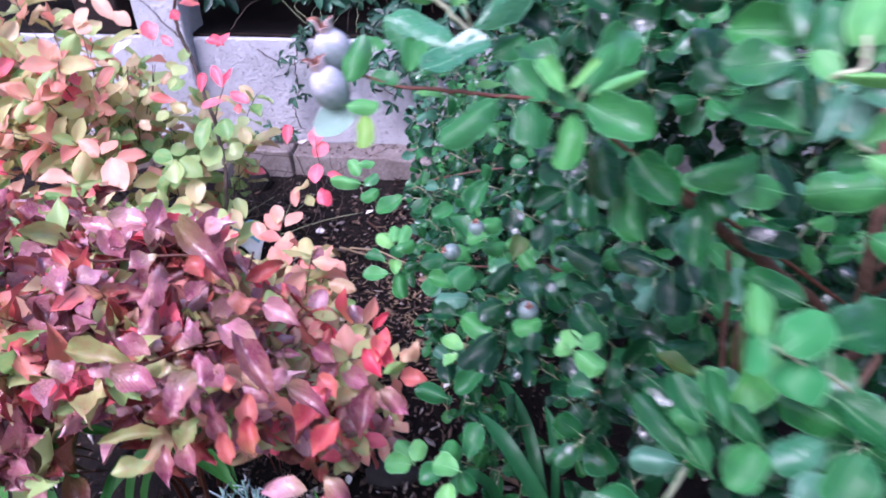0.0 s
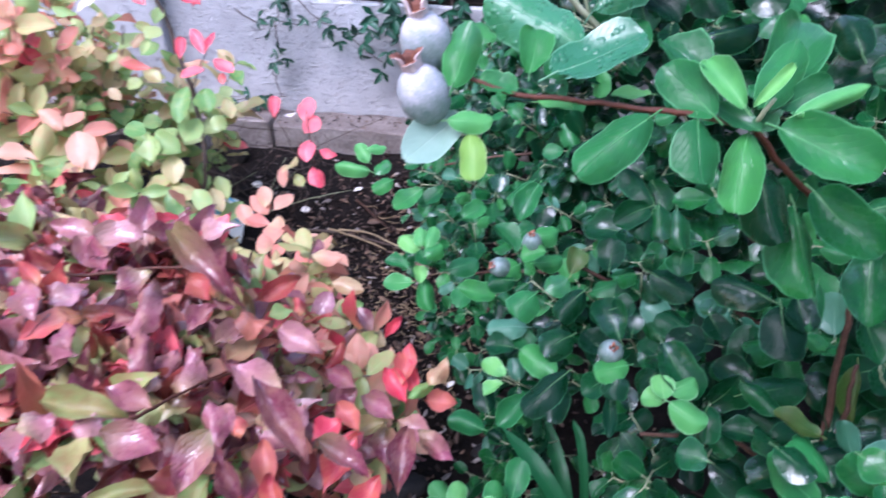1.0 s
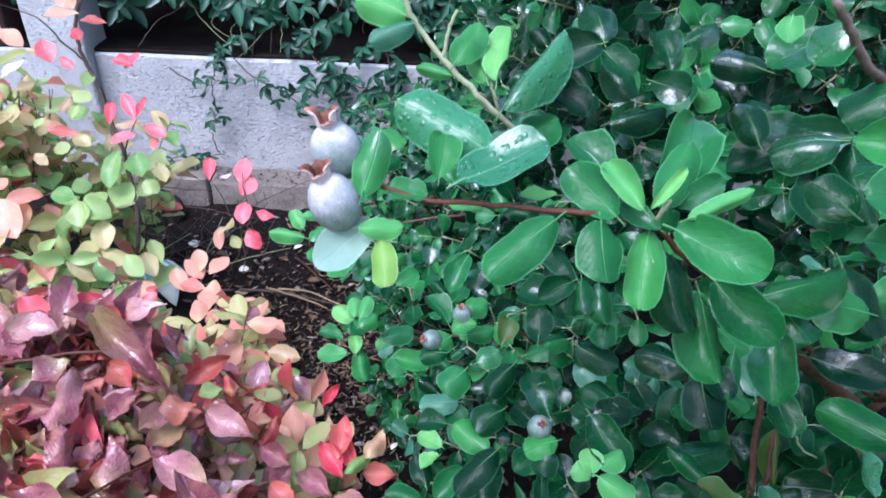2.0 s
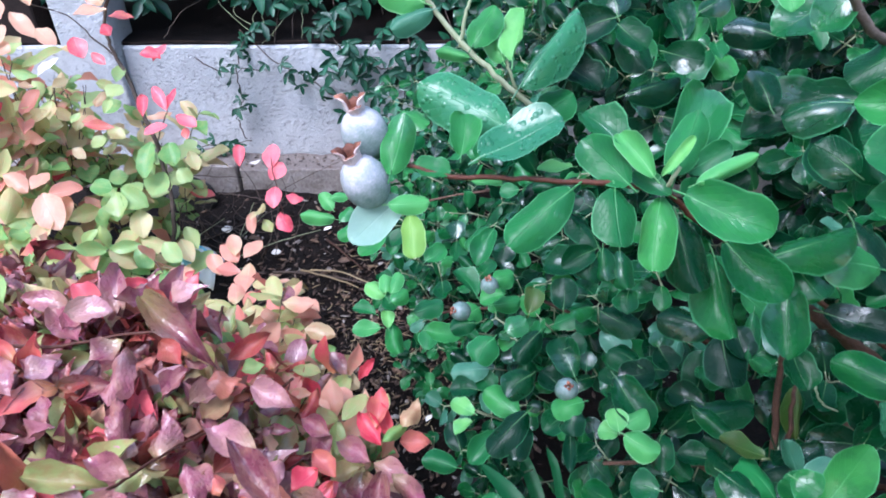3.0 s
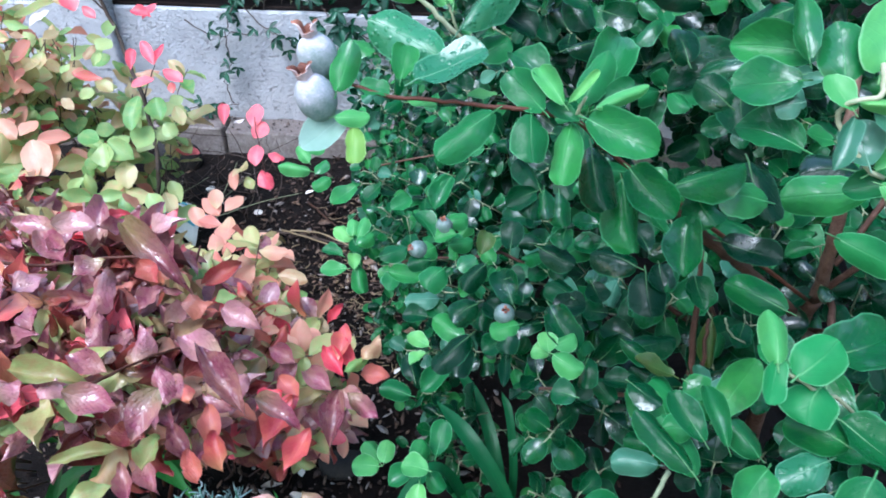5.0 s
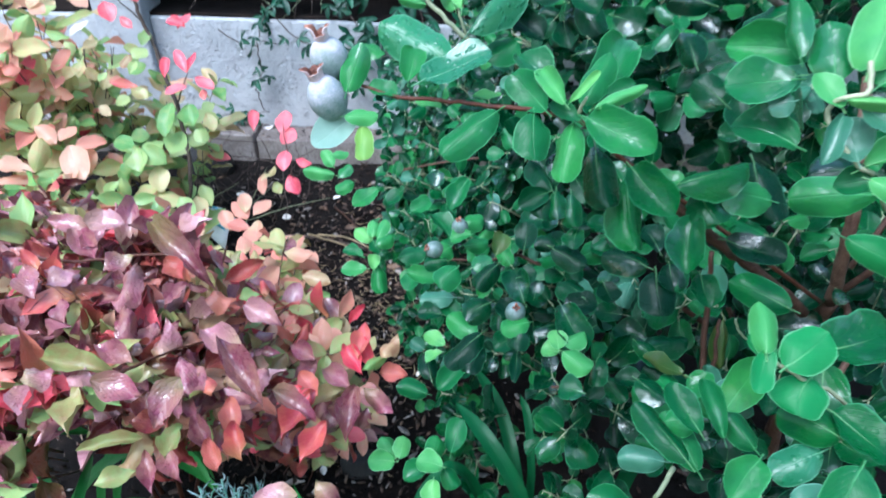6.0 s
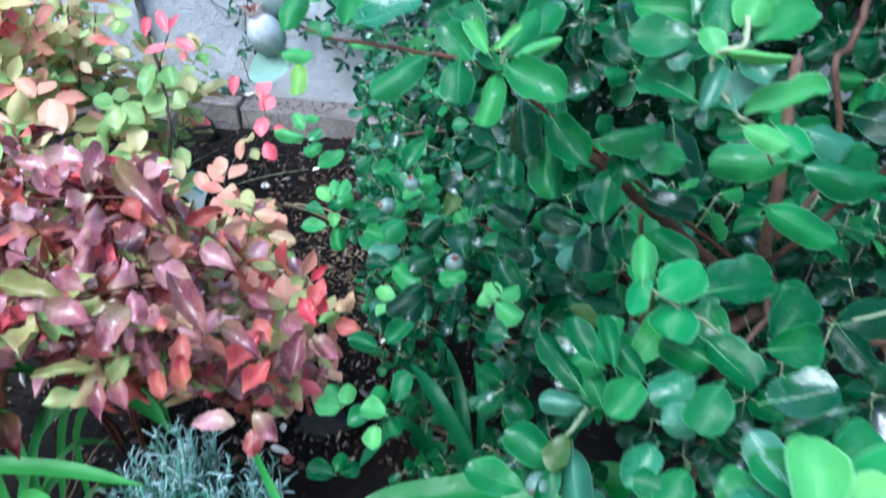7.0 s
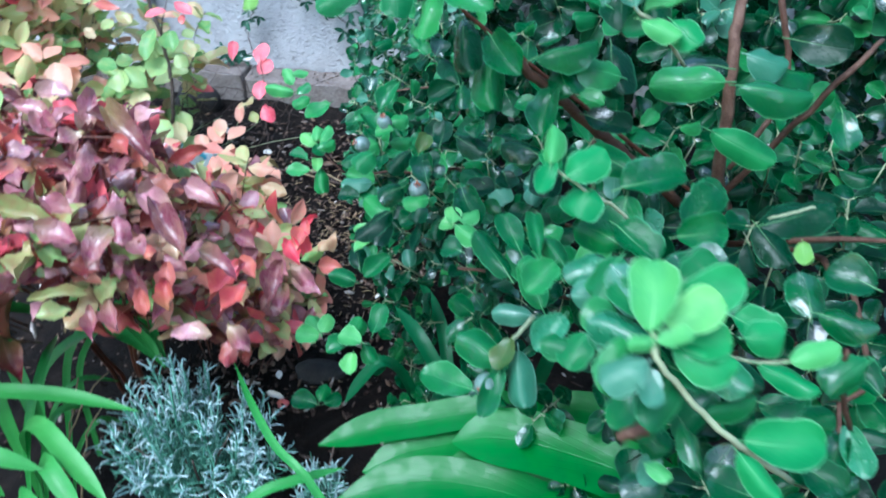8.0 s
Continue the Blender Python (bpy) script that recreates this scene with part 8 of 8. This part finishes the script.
agapanthus = thing("strap_leaved_plant", (-0.66, 0.52, 0.0), "bright green strap-leaved clump beside the silver shrublet", "plant", "strap-leaved plants")
for pts, w in (
    ([(-0.74, 0.52, 0.02), (-0.72, 0.53, 0.28), (-0.64, 0.532, 0.352), (-0.598, 0.530, 0.362), (-0.495, 0.533, 0.358), (-0.389, 0.530, 0.338)], 0.025),
    ([(-0.66, 0.56, 0.02), (-0.62, 0.55, 0.22), (-0.546, 0.513, 0.308), (-0.467, 0.458, 0.300), (-0.398, 0.410, 0.280)], 0.028),
    ([(-0.62, 0.50, 0.02), (-0.56, 0.49, 0.22), (-0.508, 0.455, 0.300), (-0.465, 0.421, 0.298), (-0.424, 0.389, 0.280)], 0.027),
    ([(-0.68, 0.62, 0.02), (-0.66, 0.68, 0.22), (-0.563, 0.722, 0.305), (-0.493, 0.713, 0.302), (-0.404, 0.667, 0.280)], 0.024),
    ([(-0.66, 0.66, 0.02), (-0.64, 0.74, 0.22), (-0.557, 0.788, 0.305), (-0.481, 0.757, 0.300), (-0.424, 0.692, 0.272)], 0.020),
    ([(-0.60, 0.56, 0.02), (-0.605, 0.575, 0.22), (-0.660, 0.640, 0.335), (-0.740, 0.735, 0.375)], 0.025),
    ([(-0.64, 0.54, 0.02), (-0.645, 0.56, 0.24), (-0.690, 0.62, 0.350), (-0.76, 0.68, 0.380)], 0.022),
    ([(-0.68, 0.48, 0.02), (-0.66, 0.46, 0.28), (-0.58, 0.44, 0.335), (-0.50, 0.44, 0.305)], 0.026),
    ([(-0.66, 0.52, 0.02), (-0.62, 0.56, 0.22), (-0.61, 0.64, 0.30), (-0.63, 0.72, 0.29)], 0.016),
    ([(-0.70, 0.46, 0.02), (-0.68, 0.40, 0.26), (-0.60, 0.36, 0.33), (-0.52, 0.36, 0.29)], 0.022),
    ([(-0.62, 0.48, 0.02), (-0.58, 0.45, 0.20), (-0.53, 0.42, 0.25), (-0.46, 0.37, 0.22)], 0.026),
    ([(-0.74, 0.56, 0.02), (-0.78, 0.62, 0.28), (-0.74, 0.70, 0.36), (-0.62, 0.75, 0.31)], 0.024),
    ([(-0.60, 0.66, 0.02), (-0.60, 0.70, 0.22), (-0.530, 0.735, 0.325), (-0.450, 0.690, 0.325), (-0.405, 0.650, 0.300)], 0.018),
    ([(-0.64, 0.54, 0.02), (-0.62, 0.57, 0.15), (-0.59, 0.61, 0.22), (-0.54, 0.66, 0.18)], 0.014),
    ([(-0.60, 0.56, 0.02), (-0.57, 0.58, 0.14), (-0.53, 0.62, 0.19), (-0.50, 0.66, 0.10)], 0.012),
    ([(-0.66, 0.58, 0.02), (-0.63, 0.62, 0.17), (-0.58, 0.66, 0.24), (-0.53, 0.70, 0.20)], 0.012),
    ([(-0.02, 0.36, 0.02), (-0.05, 0.39, 0.24), (-0.109, 0.434, 0.338), (-0.164, 0.476, 0.352), (-0.216, 0.542, 0.356), (-0.275, 0.635, 0.345)], 0.012),
    ([(-0.28, 0.38, 0.02), (-0.24, 0.40, 0.22), (-0.188, 0.426, 0.300), (-0.130, 0.454, 0.308), (-0.069, 0.485, 0.300)], 0.016),
):
    strap(agapanthus, pts, w, 0.28, "strap_light", twist=RNG.uniform(-0.25, 0.25))
for pts in (
    [(-0.60, 0.54, 0.01), (-0.585, 0.56, 0.14), (-0.545, 0.60, 0.24), (-0.515, 0.66, 0.27)],
    [(-0.58, 0.55, 0.01), (-0.560, 0.555, 0.12), (-0.520, 0.565, 0.22), (-0.500, 0.60, 0.26)],
    [(-0.62, 0.56, 0.01), (-0.590, 0.60, 0.16), (-0.575, 0.66, 0.25)],
):
    stem("dry_stalk", agapanthus, pts, 0.0022, 0.0014, "dead_stalk", 0.002)


# ---- silver shrublet ----
def needle_stem(heap, foot, tip, rng, length, tone="silver_needle"):
    """A stalk with thin curled needles all along, tufted at the tip."""
    pts = smooth_line([foot, (foot + tip) / 2 + random_unit(rng) * 0.012, tip], 3)
    v, f = tube_arrays(pts, [0.0018] * len(pts), 4)
    heap.add((np.array(v), f, np.full((len(v), 2), 0.5), np.zeros(len(v))), Matrix.Identity(4), "needle_green")
    axis = (tip - foot).normalized()
    for k in range(36):
        t = rng.uniform(0.05, 1.0) ** 0.75
        i = t * (len(pts) - 1)
        a = pts[min(int(i), len(pts) - 2)].lerp(pts[min(int(i) + 1, len(pts) - 1)], i - int(i))
        d = (random_unit(rng) + axis * (0.5 + t)).normalized()
        ln = length * rng.uniform(0.5, 1.2) * (0.6 if t > 0.85 else 1)
        bend = random_unit(rng)
        q = [a, a + d * ln * 0.45, a + d * ln * 0.8 + bend * ln * 0.22, a + d * ln * 0.95 + bend * ln * 0.6]
        v, f = tube_arrays(q, [0.0011, 0.0015, 0.0014, 0.0007], 3)
        heap.add((np.array(v), f, np.full((len(v), 2), 0.5), np.zeros(len(v))), Matrix.Identity(4), tone if t > rng.uniform(0.45, 0.95) else "needle_green")


def silver_shrub(place, spread, height, stems, seed, label):
    rng = random.Random(seed)
    sh = thing("silver_shrublet", place, label, "plant", "silver shrublets")
    heap = Heap(["silver_needle", "needle_green"])
    c = Vector(place)
    for _ in range(stems):
        a, r = rng.uniform(0, 6.28), math.sqrt(rng.random())
        tip = c + Vector((math.cos(a) * spread[0] * r, math.sin(a) * spread[1] * r, height * (1.0 - 0.45 * r * r) * rng.uniform(0.8, 1.08)))
        foot = c + (tip - c) * 0.4
        foot.z = height * 0.15
        needle_stem(heap, foot, tip, rng, 0.030)
    part("needles", heap.done("needles"), sh, "curled silver-grey needle leaves", "stuff")
    for k in range(5):
        a = k * 1.3
        stem("stalk", sh, [c + Vector((0, 0, -0.01)), c + Vector((0.03 * math.cos(a), 0.03 * math.sin(a), height * 0.4)), c + Vector((0.08 * math.cos(a), 0.07 * math.sin(a), height * 0.7))], 0.003, 0.0015, "grey_twig")
    return sh


silver_shrub((-0.350, 0.565, 0.0), (0.160, 0.150), 0.375, 74, 31, "silver-grey curry plant with fine curled needle leaves")
silver_shrub((-0.145, 0.565, 0.0), (0.045, 0.04), 0.215, 12, 32, "small outlying tuft of silver-grey needle leaves")


# ---- vine on the wall ----
def vine_leaf_arrays(seed):
    """Three pointed leaflets joined at the stalk."""
    vs, fs, us, rs, n = [], [], [], [], 0
    base = blade_arrays(blueberry_profile, 4, 2, 0.15, 0.15, 0.02, seed)
    for ang, sc in ((0, 1.0), (1.15, 0.8), (-1.15, 0.8)):
        m = np.array(Matrix.Rotation(ang, 3, "Z"))
        vs.append((base[0] * np.array((0.42, 1, 1)) * sc) @ m.T)
        fs += [tuple(k + n for k in q) for q in base[1]]
        us.append(base[2])
        rs.append(base[3])
        n += len(base[0])
    return np.concatenate(vs), fs, np.concatenate(us), np.concatenate(rs)


VINE = [vine_leaf_arrays(s) for s in (40, 41, 42)]
vine = thing("wall_vine", (-0.3, 2.75, 0.38), "dark green vine hanging over the wall from the raised bed", "vine")


def vine_strand(points, leaves, size, rng, heap, spread=0.03):
    line = smooth_line(points, 6, 0.003, rng)
    v, f = tube_arrays(line, [0.0020] * len(line), 4)
    part("strand", mesh_of("strand", v, f, [M["grey_twig"]]), vine)
    for k in range(leaves):
        p = rng.choice(line) + Vector((rng.gauss(0, spread), -abs(rng.gauss(0, 0.012)) - 0.006, rng.gauss(0, spread)))
        d = Vector((rng.gauss(0, 0.7), -0.35, -0.6 + rng.gauss(0, 0.4))).normalized()
        ln = size * rng.uniform(0.7, 1.25)
        heap.add(rng.choice(VINE), leaf_pose(p, p + d * ln, ln, (0.1, -1, 0.5), rng.gauss(0, 0.5)), "ivy")


def build_vine():
    rng = random.Random(9)
    heap = Heap(["ivy"])
    w = -0.012
    vine_strand([(-0.72, 2.45, 0.50), (-0.728, 2.39 + w, 0.477), (-0.764, 2.39 + w, 0.379), (-0.755, 2.39 + w, 0.298), (-0.79, 2.39 + w, 0.246), (-0.77, 2.39 + w, 0.15)], 10, 0.045, rng, heap, 0.012)
    vine_strand([(-0.74, 2.44, 0.52), (-0.62, 2.38 + w, 0.43), (-0.567, 2.38 + w, 0.40), (-0.48, 2.37 + w, 0.34), (-0.406, 2.36 + w, 0.291)], 17, 0.044, rng, heap, 0.028)
    vine_strand([(-0.90, 2.41, 0.44), (-0.80, 2.39 + w, 0.40), (-0.66, 2.38 + w, 0.41)], 3, 0.04, rng, heap, 0.015)
    vine_strand([(-0.95, 2.39 + w, 0.125), (-0.86, 2.38 + w, 0.14), (-0.75, 2.375 + w, 0.15)], 9, 0.04, rng, heap, 0.012)
    vine_strand([(-0.5, 2.5, 0.56), (-0.40, 2.37 + w, 0.48), (-0.30, 2.355 + w, 0.42), (-0.22, 2.345 + w, 0.40)], 40, 0.055, rng, heap, 0.05)
    for k in range(14):
        x = -1.05 + k * 0.10
        vine_strand([(x, 2.85, 0.72), (x + 0.03, 2.62, 0.72), (x + rng.uniform(-0.04, 0.04), 2.48, 0.72 if x < -0.72 else 0.66), (x + rng.uniform(-0.05, 0.05), 2.45, (0.70 if x < -0.72 else 0.58) + rng.uniform(-0.03, 0.05))], 16, 0.075, rng, heap, 0.035)
    for k in range(10):
        x = -0.2 + k * 0.14
        vine_strand([(x, 2.7, 0.70), (x, 2.45, 0.60), (x + 0.03, 2.34, 0.45), (x, 2.32, 0.30)], 26, 0.06, rng, heap, 0.05)
    for _ in range(1500):
        x, y = rng.uniform(-2.2, 1.4), rng.uniform(2.55, 3.0)
        z = rng.uniform(0.62, 1.35)
        p = Vector((x, y, z))
        d = Vector((rng.gauss(0, 0.6), -0.5, -0.5 + rng.gauss(0, 0.4))).normalized()
        heap.add(rng.choice(VINE), leaf_pose(p, p + d * 0.08, 0.08 * rng.uniform(0.7, 1.2), (0, -1, 0.5), rng.gauss(0, 0.5)), "ivy")
    part("foliage", heap.done("foliage"), vine, "dark green three-lobed vine leaves", "stuff")
    # dry hanging straws
    for k in range(9):
        x = rng.uniform(-0.85, -0.25)
        stem("dry_strand", vine, [(x, 2.50, 0.62), (x + rng.gauss(0, 0.05), 2.44, 0.58), (x + rng.gauss(0, 0.07), 2.40, 0.47 + rng.uniform(-0.02, 0.06))], 0.0013, 0.0008, rng.choice(("pale_twig", "grey_twig", "grey_twig")), 0.002)


build_vine()


# ---- litter on the soil ----
def chip_arrays(rng):
    n = 5
    v = []
    for z in (0.0, 0.18):
        for k in range(n):
            a = 2 * math.pi * k / n
            v.append((math.cos(a) * rng.uniform(0.3, 0.6) , math.sin(a) * rng.uniform(0.7, 1.1), z + rng.uniform(-0.05, 0.05)))
    f = [tuple(range(n))[::-1], tuple(range(n, 2 * n))] + [(k, (k + 1) % n, n + (k + 1) % n, n + k) for k in range(n)]
    return np.array(v), f, np.full((2 * n, 2), 0.5), np.zeros(2 * n)


def build_mulch():
    rng = random.Random(77)
    forms = [chip_arrays(rng) for _ in range(8)]
    heap = Heap(["mulch", "dead", "pale_chip", "soil"])
    for _ in range(6800):
        x, y = rng.uniform(-1.3, 0.5), rng.uniform(0.35, 2.25)
        if rng.random() < 0.55:
            x, y = rng.gauss(-0.30, 0.22), rng.uniform(0.8, 2.1)
        s = rng.choice((0.002, 0.003, 0.004, 0.006, 0.008, 0.011)) * rng.uniform(0.7, 1.4)
        m = Matrix.Translation((x, y, soil_z(x, y) + 0.008)) @ Euler((rng.gauss(0, 0.4), rng.gauss(0, 0.4), rng.uniform(0, 6.3))).to_matrix().to_4x4() @ Matrix.Diagonal((s, s * rng.uniform(0.8, 1.7), s, 1))
        heap.add(rng.choice(forms), m, rng.choices(("mulch", "dead", "pale_chip", "soil"), (6.0, 2.0, 1.5, 5))[0])
    for _ in range(420):
        x = rng.uniform(-1.6, 0.2)
        y, s = wall_y(x) - rng.uniform(0.015, 0.12), rng.uniform(0.002, 0.007)
        m = Matrix.Translation((x, y, 0.088)) @ Euler((0, 0, rng.uniform(0, 6.3))).to_matrix().to_4x4() @ Matrix.Diagonal((s, s * rng.uniform(0.8, 1.8), s, 1))
        heap.add(rng.choice(forms), m, rng.choices(("mulch", "dead", "pale_chip", "soil"), (4, 1, 0.3, 4))[0])
    return heap.done("mulch")


tagged(new("mulch", build_mulch()), "crumbs of bark mulch scattered over the soil", "mulch", kind="stuff")


def build_straw():
    rng = random.Random(78)
    heap = Heap(["pale_twig", "grey_twig", "dead", "dead_stalk"])
    for _ in range(900):
        x, y = rng.gauss(-0.18, 0.12), rng.gauss(1.62, 0.20)
        if rng.random() < 0.35:
            x, y = rng.uniform(-0.5, 0.0), rng.uniform(1.1, 1.6)
        a = rng.uniform(0, 6.3)
        ln = rng.uniform(0.008, 0.03)
        d = Vector((math.cos(a) * ln, math.sin(a) * ln, rng.uniform(0, 0.006)))
        p = Vector((x, y, soil_z(x, y) + 0.012))
        twig_line = [p, p + d * 0.5 + random_unit(rng) * 0.002, p + d]
        v, f = tube_arrays(twig_line, [0.0012, 0.0014, 0.0008], 4)
        heap.add((np.array(v), f, np.full((len(v), 2), 0.5), np.zeros(len(v))), Matrix.Identity(4), rng.choice(("dead_stalk", "dead_stalk", "grey_twig", "dead")))
    return heap.done("straw")


tagged(new("straw", build_straw()), "pale straw and dry stalk bits on the soil", "straw", kind="stuff")


def fallen(x, y, length, width, tone, label, turn=None, lift=0.012):
    a = RNG.uniform(0, 6.3) if turn is None else turn
    z = soil_z(x, y) + lift
    ob = new("fallen_leaf", leaf_mesh("blueberry", RNG.randrange(4), tone))
    ob.matrix_basis = leaf_pose((x, y, z), (x + math.cos(a) * length, y + math.sin(a) * length, z + 0.006), width, (0, -0.2, 1), RNG.gauss(0, 0.35))
    return tagged(ob, label, "leaf", "fallen leaves")


for x, y, ln, w, tone in ((-0.535, 1.592, 0.035, 0.022, "bleached"), (-0.806, 2.021, 0.04, 0.024, "bleached"), (-0.951, 2.27, 0.03, 0.02, "bleached"), (-0.135, 1.182, 0.02, 0.02, "bleached"), (-0.33, 0.861, 0.05, 0.016, "bleached"), (-0.345, 0.88, 0.045, 0.014, "bleached"), (-0.31, 0.90, 0.02, 0.015, "bleached"), (-0.58, 1.86, 0.03, 0.02, "bleached"), (-0.46, 1.95, 0.03, 0.02, "bleached"), (-0.53, 1.52, 0.03, 0.02, "bleached")):
    fallen(x, y, ln, w, tone, "bleached dry petal-like leaf lying on the soil")
for x, y, ln, w, tone in ((-0.62, 1.66, 0.045, 0.026, "red"), (-0.30, 0.83, 0.03, 0.02, "red"), (-0.70, 1.95, 0.05, 0.025, "dead"), (-0.44, 1.55, 0.05, 0.024, "dead"), (-0.36, 1.35, 0.045, 0.022, "dead"), (-0.22, 1.45, 0.04, 0.02, "dead"), (-0.40, 1.80, 0.04, 0.02, "dead"), (-0.60, 1.75, 0.05, 0.02, "dead"), (-0.90, 1.60, 0.05, 0.024, "dead"), (-1.05, 1.85, 0.05, 0.024, "dead"), (-0.48, 1.68, 0.04, 0.02, "dead"), (-0.25, 1.62, 0.045, 0.02, "dead"), (-0.12, 1.32, 0.04, 0.02, "dead"), (0.0, 0.93, 0.05, 0.02, "dead"), (-0.05, 1.08, 0.03, 0.018, "dead")):
    fallen(x, y, ln, w, tone, "red fallen blueberry leaf on dark soil" if tone == "red" else "brown dead leaf curled on dark soil")


def stick(points, r, mat, label):
    pts = [(x, y, soil_z(x, y) + 0.008 + z) for x, y, z in points]
    line = smooth_line(pts, 4, 0.001)
    v, f = tube_arrays(line, [r * (1 - 0.5 * i / len(line)) for i in range(len(line))], 5)
    return tagged(new("dry_stick", mesh_of("dry_stick", v, f, [M[mat]])), label, "stick", "dry sticks")


stick([(-0.585, 1.752, 0.01), (-0.464, 1.730, 0.02), (-0.286, 1.676, 0.02)], 0.0045, "grey_twig", "grey dry stick lying on the soil")
stick([(-0.50, 1.742, 0.02), (-0.40, 1.695, 0.025), (-0.324, 1.649, 0.02)], 0.0035, "dead_stalk", "pale dry stalk lying across the soil")
stick([(-0.47, 1.735, 0.03), (-0.38, 1.715, 0.03), (-0.27, 1.655, 0.03)], 0.003, "dead_stalk", "pale dry stalk lying across the soil")
stick([(-0.445, 1.90, 0.01), (-0.38, 1.82, 0.02), (-0.32, 1.748, 0.02)], 0.004, "bark", "brown dry stick lying on the soil")
stick([(-0.98, 2.02, 0.05), (-0.82, 1.96, 0.06), (-0.62, 1.90, 0.05)], 0.0022, "grey_twig", "thin grey twig lying over the soil")
stick([(-0.95, 1.88, 0.03), (-0.80, 1.92, 0.05), (-0.60, 2.04, 0.05)], 0.002, "grey_twig", "thin grey twig lying over the soil")
stick([(-0.86, 1.80, 0.02), (-0.74, 1.90, 0.03), (-0.66, 2.06, 0.02)], 0.0018, "pale_twig", "thin pale twig lying over the soil")
stick([(-0.72, 1.84, 0.02), (-0.58, 1.86, 0.04), (-0.46, 1.92, 0.03)], 0.0018, "pale_twig", "thin pale twig lying over the soil")
stick([(-0.70, 1.62, 0.0), (-0.60, 1.66, 0.02), (-0.52, 1.72, 0.01)], 0.002, "grey_twig", "grey dry stick lying on the soil")


def pebble(x, y, rx, ry, rz, seed):
    bm = bmesh.new()
    bmesh.ops.create_icosphere(bm, subdivisions=3, radius=1)
    for v in bm.verts:
        v.co *= 1 + 0.22 * noise.noise(v.co * 1.3 + Vector((seed, 0, 0)))
        v.co = Vector((v.co.x * rx, v.co.y * ry, v.co.z * rz))
    me = bpy.data.meshes.new("stone")
    bm.to_mesh(me)
    bm.free()
    me.materials.append(M["stone"])
    me.polygons.foreach_set("use_smooth", [True] * len(me.polygons))
    ob = new("stone", me)
    ob.location = (x, y, soil_z(x, y) + rz * 0.35)
    return tagged(ob, "dark grey rounded stone half sunk in soil", "stone", "stones")


pebble(-0.226, 0.929, 0.06, 0.032, 0.024, 1)
pebble(-0.05, 1.02, 0.03, 0.022, 0.016, 5)
pebble(-0.95, 2.20, 0.09, 0.07, 0.075, 9)


# ---- crumpled plant label ----
def plant_label():
    tag = thing("plant_label", (-0.785, 1.72, 0.02), "crumpled white and blue plastic plant label on the soil", "label")
    n, m = 9, 7

    def sheet(u0, u1, v0, v1, lift, mat, name):
        vs, fs = [], []
        for i in range(n):
            for j in range(m):
                u, v = u0 + (u1 - u0) * i / (n - 1), v0 + (v1 - v0) * j / (m - 1)
                z = 0.05 + 0.018 * math.sin(u * 60 + 1) + 0.014 * math.sin(v * 75 + u * 30)
                vs.append((-0.785 + u + 0.3 * v, 1.72 - 0.25 * u + 0.75 * v, z + 0.03 + 0.6 * v + lift))
        for i in range(n - 1):
            for j in range(m - 1):
                fs.append((i * m + j, (i + 1) * m + j, (i + 1) * m + j + 1, i * m + j + 1))
        ob = part(name, mesh_of(name, vs, fs, [M[mat]]), tag)
        md = ob.modifiers.new("thick", "SOLIDIFY")
        md.thickness = 0.0008

    sheet(-0.06, 0.06, -0.045, 0.05, 0.0, "tag_white", "plastic_sheet")
    sheet(-0.055, -0.015, 0.0, 0.045, 0.0035, "tag_blue", "printed_band")
    sheet(0.0, 0.045, 0.02, 0.03, 0.0035, "tag_blue", "printed_bar")
    sheet(0.0, 0.05, -0.012, -0.002, 0.0035, "tag_blue", "printed_bar")


plant_label()
